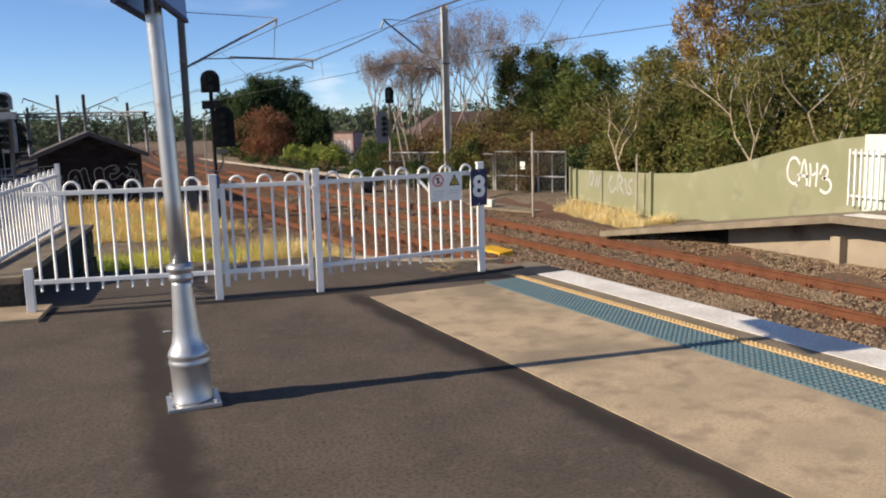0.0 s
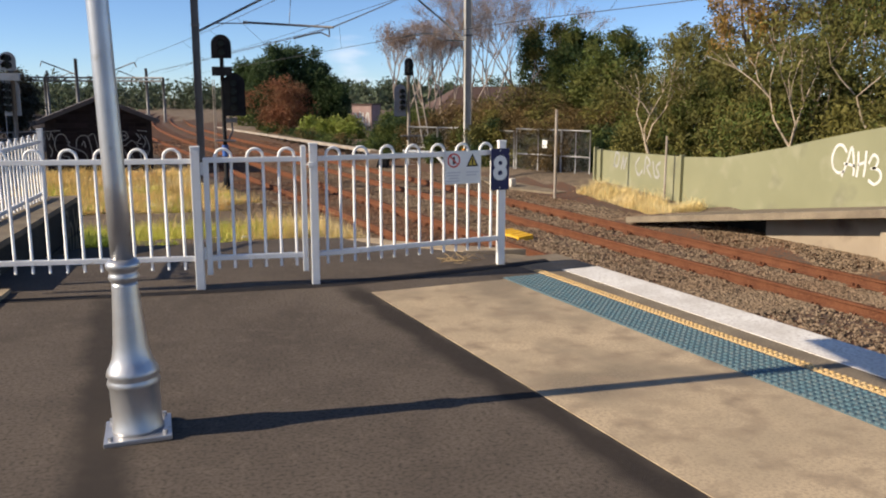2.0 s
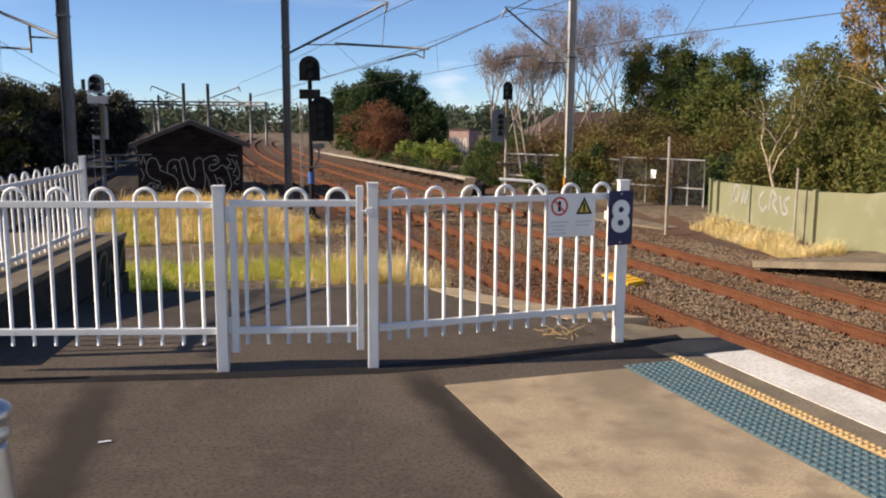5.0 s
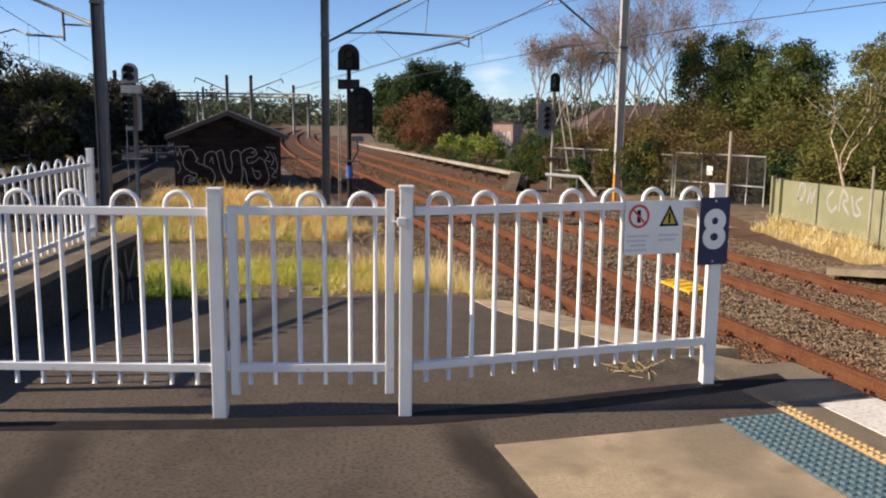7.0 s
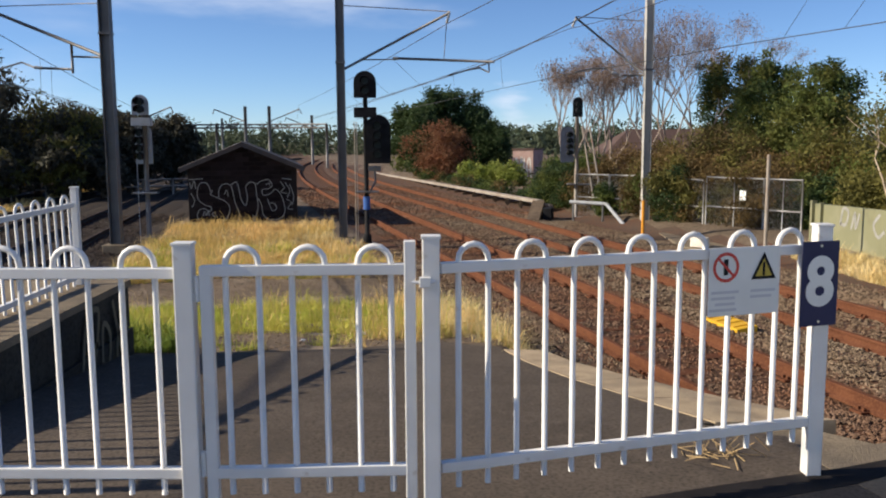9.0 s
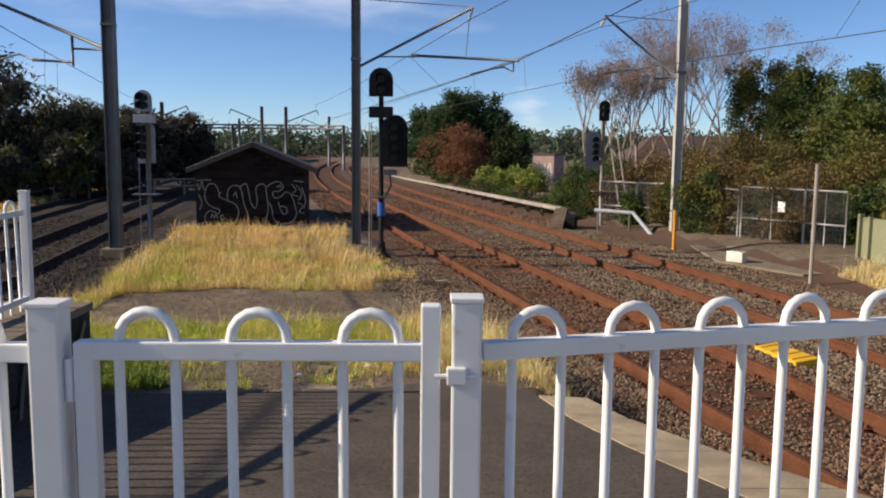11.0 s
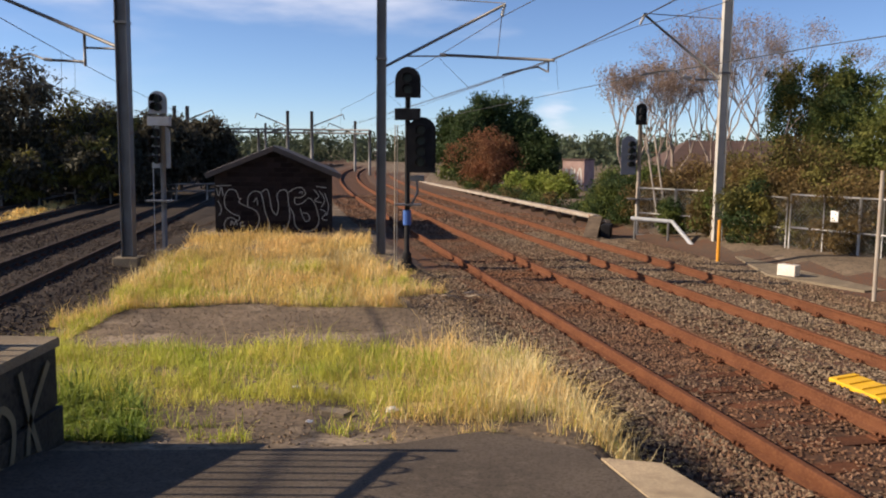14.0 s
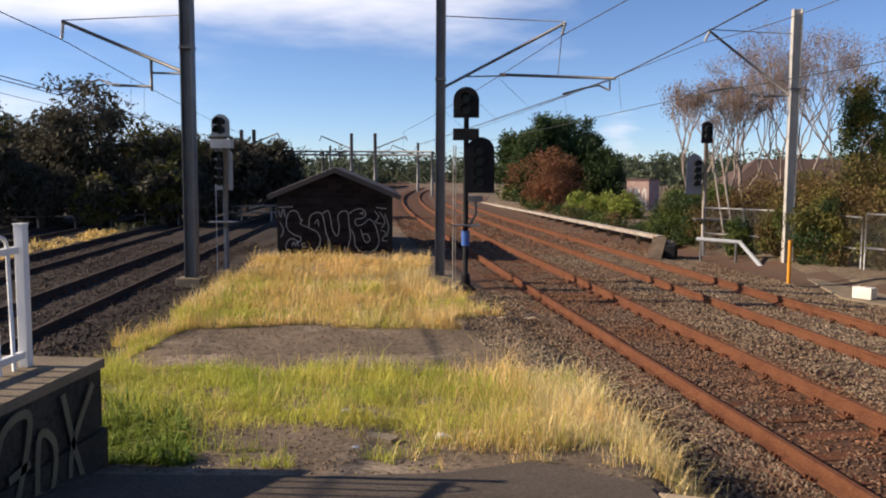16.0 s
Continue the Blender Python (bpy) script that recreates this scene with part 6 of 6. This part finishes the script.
for k in range(9):
    f = k / 8
    x, y = 8.9 - 3.6 * f + r.uniform(-0.2, 0.2), 21.4 + 10.0 * f
    tree(x + (1.3 if k < 6 else 0.7), y, -1.3, r.uniform(1.9, 2.8), 1.25, 1.2, -0.1, M_LEAF_MID if k > 6 else M_LEAF_BROWN, "dense olive brown creeper massed along the mesh fence", 200 + k, 11000, None, 0.105, 60,
         M_LEAF_DARK if k > 6 else (M_LEAF_GUM if k % 3 == 1 else M_LEAF_BROWN), 8, 0.05, name="shrub", clump_r=0.16)
for k in range(7):
    x, y = 10.2 + 0.75 * k, 24.5 + r.uniform(-1, 4)
    tree(x, y, -1.3, r.uniform(2.6, 3.7), 1.4, 1.4, -0.1, M_LEAF_BROWN if k % 2 else M_LEAF_GUM, "tangled brown and olive shrub", 230 + k, 10000, M_PALEBARK, 0.115, 60, M_LEAF_BROWN, 8, 0.07,
         name="shrub", clump_r=0.17)
for k in range(6):
    x, y = 11.3 + r.uniform(0, 1.2), 6.5 + 2.2 * k
    tree(x, y, -1.3, r.uniform(2.4, 3.4), 1.2, 1.2, -0.1, M_LEAF_GUM if k % 2 else M_LEAF_MID, "olive shrub behind the green wall", 250 + k, 8500, M_PALEBARK, 0.12, 60, M_LEAF_GUM, 6, 0.06,
         name="shrub", clump_r=0.18)
# fig, red tree, lime shrubs beyond the hut
tree(2.4, 61.5, -1.8, 7.7, 5.0, 4.4, 0.3, M_LEAF_DARK, "broad dark green fig tree with a domed crown", 81, 60000, M_BARK, 0.26, 230, M_LEAF_DARK, 4, 0.3, droop=0.0, dome=False, clump_r=0.095)
tree(5.6, 58.0, -1.8, 5.2, 1.8, 1.8, 0.3, M_LEAF_DARK, "dark green tree beside the fig", 82, 9000, M_BARK, 0.24, 50, None, 3, 0.2)
tree(2.0, 55.0, -1.7, 4.9, 2.5, 1.8, 0.3, M_LEAF_RED, "russet autumn tree in front of the fig", 83, 11000, M_BARK, 0.16, 90, M_LEAF_RED, 16, 0.12, clump_r=0.13)
for x, y, h, rx, seed in ((4.4, 47.5, 2.0, 1.2, 91), (5.8, 46.0, 1.8, 1.0, 92), (3.6, 50.0, 1.9, 1.0, 93)):
    tree(x, y, -1.5, h, rx, rx, 0.0, M_LEAF_LIME, "pale lime green shrub by the cable trough", seed, 3500, None, 0.22, 30, None, 0, 0.0, name="shrub", clump_r=0.2)
# low dark scrub behind the cable trough
r = random.Random(17)
for k in range(13):
    y = 31.5 + 2.5 * k
    x, _ = pipe_line(y, 1.15 + r.uniform(0, 0.5))
    tree(x, y, -1.6, r.uniform(0.9, 1.5), r.uniform(0.8, 1.15), 1.3, -0.1, M_LEAF_MID if k % 3 else M_LEAF_BROWN, "low dark scrub behind the cable trough", 300 + k, 3000, None, 0.13, 34,
         M_LEAF_DARK, 0, 0.0, name="shrub", clump_r=0.2)
# dark trees beyond the shaded tracks
for x, y, h, rx, seed in ((-21.3, 40.0, 7.6, 2.7, 101), (-17.5, 42.0, 4.6, 2.2, 102), (-25.5, 41.0, 4.4, 2.4, 103), (-15.2, 44.0, 4.8, 2.0, 104), (-29.5, 43.0, 7.4, 3.0, 105), (-19.3, 46.0, 5.6, 2.6, 106),
                          (-23.5, 36.0, 4.2, 1.8, 107), (-33.5, 40.0, 8.6, 3.2, 108), (-27.0, 33.0, 4.6, 2.2, 109), (-17.2, 52.0, 4.4, 2.2, 110), (-19.5, 37.5, 2.6, 1.6, 111), (-20.0, 43.0, 5.8, 2.8, 114), (-14.0, 47.0, 4.6, 2.0, 115), (-23.0, 40.5, 6.0, 2.4, 116), (-17.0, 39.0, 3.2, 1.6, 117), (-22.0, 37.0, 3.0, 1.7, 118), (-26.0, 38.0, 3.4, 2.0, 119), (-27.5, 44.0, 6.0, 2.8, 120), (-16.2, 46.0, 5.2, 2.2, 121), (-15.5, 40.0, 2.6, 1.4, 112), (-30.0, 36.0, 3.0, 2.2, 113)):
    tree(x, y, -1.2, h, rx, rx, 0.3, M_LEAF_SHADE, "dark drooping tree beyond the shaded tracks", seed, 7000, M_BARK, 0.29, 90, M_LEAF_SHADE if seed % 3 else M_LEAF_GUM, 6, 0.16, droop=0.9, clump_r=0.13)

# left boundary rail
lr = thing("boundary_fence", Matrix.Identity(4), "low pale rail fence below the dark trees", "fence")
for k in range(14):
    x0, y0 = -27 + 1.3 * k, 33.0 + 0.85 * k
    rod(lr, (x0, y0, -1.25), (x0, y0, -0.25), 0.05, M_PIPE, "post")
    for z in (-0.3, -0.65):
        rod(lr, (x0, y0, z), (x0 + 1.3, y0 + 0.85, z), 0.035, M_PIPE, "rail")

# far woods
r = np.random.default_rng(77)
cl = []
for k in range(420):
    y = r.uniform(110, 260)
    x = r.uniform(-1.0, 0.75) * y
    q, s = qs(x, y)
    if abs(x + 18 - 0.02 * (y - 110)) < 12 and y < 230:
        continue
    hgt = r.uniform(1.2, 4.0) * (1 + (y - 110) / 180) + (2.0 if r.random() < 0.12 else 0)
    for j in range(3):
        cl.append((x + r.uniform(-2.5, 2.5), y + r.uniform(-2, 2), -1.2 + hgt * (j + 0.5) / 3, 2.0))
for k in range(330):
    y = r.uniform(168, 230)
    x = r.uniform(-0.75, 0.45) * y
    hgt = r.uniform(3.5, 6.5) * (1.35 if r.random() < 0.15 else 1.0)
    for j in range(4):
        cl.append((x + r.uniform(-2, 2), y + r.uniform(-2, 2), -1.2 + hgt * (j + 0.4) / 4, 2.0))
v, f = leaf_cloud(cl, 36, 1.0, 1.1, 9)
tagged(add_crown("far_woods", None, v, f, M_FAR), "hazy far woodland along the horizon", "woods", kind="stuff")
cl = []
for k in range(110):
    y = r.uniform(55, 115)
    side = r.random() < 0.5
    x = r.uniform(-0.55, -0.33) * y - 4 if side else r.uniform(-0.03, 0.04) * y + 2.0
    if not side and y < 62:
        continue
    for j in range(3):
        cl.append((x + r.uniform(-1.2, 1.2), y, -1.2 + r.uniform(0.3, 1.0) * (j + 0.4), 1.0))
v, f = leaf_cloud(cl, 60, 1.0, 0.4, 10)
tagged(add_crown("line_side_scrub", None, v, f, M_LEAF_MID), "green line-side scrub far along the tracks", "scrub", kind="stuff")


def grass(name, n, accept, mat, seed, h_lo, h_hi, label, area, width=0.0024):
    r = np.random.default_rng(seed)
    x = r.uniform(area[0], area[1], n)
    y = area[2] + (area[3] - area[2]) * r.random(n) ** 1.35
    # tufts: pull blades towards scattered tuft centres
    m = max(1, n // 22)
    tx, ty = r.uniform(area[0], area[1], m), area[2] + (area[3] - area[2]) * r.random(m) ** 1.35
    own = r.integers(0, m, n)
    pull = r.random(n) < 0.82
    spread = 0.06 * (1 + np.maximum(0, ty[own] - 8) * 0.06)
    x = np.where(pull, tx[own] + r.normal(0, 1, n) * spread, x)
    y = np.where(pull, ty[own] + r.normal(0, 1, n) * spread, y)
    tall = np.where(pull, r.uniform(0.45, 1.5, m)[own], 0.55)
    keep = np.array([r.random() < accept(a, b) for a, b in zip(x, y)])
    tall = tall[keep]
    x, y = x[keep], y[keep]
    n = len(x)
    z = np.array([ground_z(a, b) for a, b in zip(x, y)]) - 0.01
    patch = np.array([0.70 + 0.75 * noise.noise((a * 1.1, b * 1.1, seed)) + 0.45 * noise.noise((a * 3.7, b * 3.7, seed)) for a, b in zip(x, y)])
    h = (h_lo + (h_hi - h_lo) * r.random(n) ** 1.6) * np.clip(patch, 0.2, 1.6) * tall
    ang = r.uniform(0, 6.283, n)
    bend = r.uniform(0.15, 1.5, n) * h
    w = width * r.uniform(0.7, 1.6, n) * (1 + np.maximum(0, y - 7) * 0.10)
    ca, sa = np.cos(ang), np.sin(ang)
    p = np.stack([x, y, z], 1)
    side = np.stack([-sa, ca, 0 * ca], 1) * w[:, None]
    mid = p + np.stack([ca * bend * 0.3, sa * bend * 0.3, h * 0.62], 1)
    tip = p + np.stack([ca * bend, sa * bend, h * np.clip(1.15 - 0.35 * bend / np.maximum(h, 1e-4), 0.5, 1.1)], 1)
    v = np.stack([p - side, p + side, mid + side * 0.8, mid - side * 0.8, tip], 1).reshape(-1, 3)
    b = 5 * np.arange(n)[:, None]
    quads = (b + np.array([0, 1, 2, 3])).tolist()
    tris = (b + np.array([3, 2, 4])).tolist()
    me = bpy.data.meshes.new(name)
    me.from_pydata(v.tolist(), [], quads + tris)
    me.materials.append(mat)
    return tagged(new(name, me), label, "grass", kind="stuff")


def in_dirt(x, y):
    """The bare patch of old asphalt in the grass."""
    q, s = qs(x, y)
    e = 0.35 * noise.noise((x * 0.7, y * 0.7, 5.0))
    lo = 9.6 + e + 0.18 * max(0, x + 2.0)
    hi = 12.9 + e - 0.2 * max(0, -4.0 - x)
    return lo < y < hi and -5.2 + e < x < -0.3 + e + 0.25 * (y - 10)


def grass_area(x, y):
    q, s = qs(x, y)
    w = x + 0.16 * y
    if y < 4.75 or (x < -2.7 and y < 4.75):
        return 0.0
    e = 0.75 * noise.noise((x * 0.8, y * 0.8, 2.0))
    right = 2.45 + e if y < 9.5 else (1.8 + 1.3 * e if y < 14 else 2.25 + 1.3 * e)
    if q > right or w < -3.9 + e or in_dirt(x, y):
        return 0.0
    if 23.5 < y and SHX0 - 0.2 < x < SHX1 + 0.2:
        return 0.0
    return 1.0


def near_thin(x, y):
    """Thin growth on the broken edge of the ramp."""
    lo = 5.9 - 0.9 * smoothstep(x, -0.5, 0.5)
    f = smoothstep(y + 1.3 * noise.noise((x * 1.1, y * 1.1, 8.0)), lo - 0.3, lo + 0.7)
    tuft = smoothstep(noise.noise((x * 1.9, y * 2.6, 12.0)) + 0.4 * noise.noise((x * 6.0, y * 6.0, 3.0)), 0.18, 0.42)
    gap = 1 - 0.85 * smoothstep(noise.noise((x * 1.2, y * 1.5, 17.0)), 0.22, 0.42)
    return max(0.6 * tuft, f * gap)


def dry(x, y):
    g = grass_area(x, y) * near_thin(x, y)
    if y > 9.6:
        g *= 1 - 0.75 * smoothstep(noise.noise((x * 0.7, y * 0.55, 21.0)), 0.1, 0.35)
    if y < 9.6:
        g *= 0.08 + 0.92 * smoothstep(x + 0.9 * noise.noise((x * 0.5, y * 0.5, 1.0)), -1.2, 0.6)
    return g


def straw(x, y):
    g = grass_area(x, y) * near_thin(x, y)
    if y < 9.6:
        return g * smoothstep(x + 1.2 * noise.noise((x * 0.6, y * 0.6, 4.0)), -0.6, 1.0)
    return g * smoothstep(noise.noise((x * 0.5, y * 0.5, 6.0)), -0.2, 0.5) * 0.7


def green(x, y):
    if y > 9.8:
        return min(1.0, 0.1 + 0.9 * (1 - smoothstep(x + 0.16 * y, -3.2, -1.6)) + 0.5 * smoothstep(noise.noise((x * 0.7, y * 0.55, 21.0)), 0.0, 0.35)) * grass_area(x, y)
    return grass_area(x, y) * near_thin(x, y) * (0.15 + 0.85 * (1 - smoothstep(x + 0.9 * noise.noise((x * 0.5, y * 0.5, 1.0)), -0.8, 0.8)))


grass("dry_grass", 260000, dry, M_DRYGRASS, 21, 0.05, 0.42, "dry straw-yellow grass beyond the platform ramp", (-7.5, 2.6, 4.6, 24.6))
grass("straw_grass", 200000, straw, M_STRAW, 26, 0.08, 0.44, "pale straw-coloured seeding grass beside the track", (-6.5, 2.6, 4.6, 20.0), 0.002)
grass("green_grass", 260000, green, M_GREENGRASS, 22, 0.04, 0.27, "yellow-green grass in front of the bare patch", (-6.5, 2.4, 4.6, 18.0))
grass("weeds", 9000, lambda x, y: grass_area(x, y) if x < -2.2 + 0.4 * noise.noise((x * 2, y * 2, 4.0)) - 0.35 * (y - 4.7) else 0.0, M_WEED, 23, 0.05, 0.26, "rich green weeds at the foot of the wall", (-3.4, -1.6, 4.7, 6.4), 0.006)
grass("dry_grass", 30000, lambda x, y: 1.0 if abs(x - 9.45 + 0.05 * (y - 9)) < 0.42 + 0.15 * noise.noise((x, y, 2.0)) else 0.0, M_STRAW, 24, 0.1, 0.40, "pale dry grass along the green wall", (8.4, 10.0, 10.6, 16.0), 0.003)
grass("dry_grass", 42000, lambda x, y: 1.0 if -12.7 < x + 0.16 * y < -11.25 + 0.4 * noise.noise((x * 0.3, y * 0.3, 0)) else 0.0, M_DRYGRASS, 25, 0.08, 0.28, "strip of dry grass between the shaded tracks", (-22, -13, 14, 50), 0.012)

# straw caught at the fence foot
r = random.Random(8)
bm = bmesh.new()
for k in range(34):
    x, y = 1.45 + r.gauss(0, 0.12), 0.74 + r.gauss(0, 0.05)
    a = r.uniform(0, 6.28)
    l = r.uniform(0.05, 0.16)
    tube(bm, [(x, y, 0.008), (x + l * math.cos(a), y + l * math.sin(a), r.uniform(0.005, 0.08))], 0.003, 3)
tagged(part("straw", bm, M_TWIG), "wisp of dry straw caught at the fence foot", "straw", kind="stuff")

# litter
for x, y, sx, seed in ((-0.63, 5.8, 0.045, 1), (-1.55, 6.7, 0.035, 2), (-1.2, 5.35, 0.022, 3), (-1.24, 13.1, 0.06, 4), (-2.85, 14.3, 0.045, 5), (-3.8, 17.2, 0.045, 6)):
    r = random.Random(seed)
    bm = bmesh.new()
    bmesh.ops.create_icosphere(bm, subdivisions=2, radius=sx)
    for v in bm.verts:
        v.co = Vector((v.co.x * 1.2, v.co.y, v.co.z * 0.45)) * r.uniform(0.7, 1.2)
    ob = part("litter", bm, M_LITTER)
    ob.location = (x, y, ground_z(x, y) + sx * 0.35 + 0.02)
    tagged(ob, "crumpled scrap of white paper lying in the grass", "litter")
for x, y in ((-1.35, -1.2),):
    bm = bmesh.new()
    box(bm, x, y, 0.006, 0.06, 0.018, 0.004, rot=Matrix.Rotation(0.3, 4, "Z"))
    tagged(part("litter", bm, M_LITTER), "small white scrap on the asphalt", "litter")

# flat broken concrete lying in the grass, and dead sticks by the signal
for x, y, w, d, turn in ((-0.80, 7.40, 0.42, 0.24, 0.2), (-1.05, 5.70, 0.30, 0.16, -0.4)):
    r = random.Random(int(y * 10))
    bm = bmesh.new()
    rim = [(w / 2 * math.cos(a) * r.uniform(0.8, 1.1), d / 2 * math.sin(a) * r.uniform(0.8, 1.1)) for a in (0.4, 1.1, 2.2, 3.0, 4.0, 5.4)]
    prism(bm, rim, -0.05, 0.05)
    ob = tagged(part("concrete_fragment", bm, M_COPING), "flat broken piece of grey concrete in the grass", "rubble")
    ob.matrix_world = Matrix.Translation((x, y, ground_z(x, y) - 0.01)) @ Matrix.Rotation(turn, 4, "Z")
r = random.Random(44)
branch = thing("dead_branch", Matrix.Translation((-0.2, 14.4, ground_z(-0.2, 14.4))), "pale dead branch lying on the ballast by the signal", "branch")
for k in range(9):
    a, l = r.uniform(-0.5, 0.9), r.uniform(0.25, 0.7)
    x, y = r.uniform(-0.45, 0.35), r.uniform(-0.3, 0.3)
    bm = bmesh.new()
    tube(bm, [(x, y, 0.03), (x + 0.5 * l * math.cos(a), y + 0.5 * l * math.sin(a), 0.05 + r.uniform(0, 0.03)), (x + l * math.cos(a + 0.2), y + l * math.sin(a + 0.2), 0.03)], [0.014, 0.011, 0.005], 5)
    part("stick", bm, M_PALEBARK, branch)
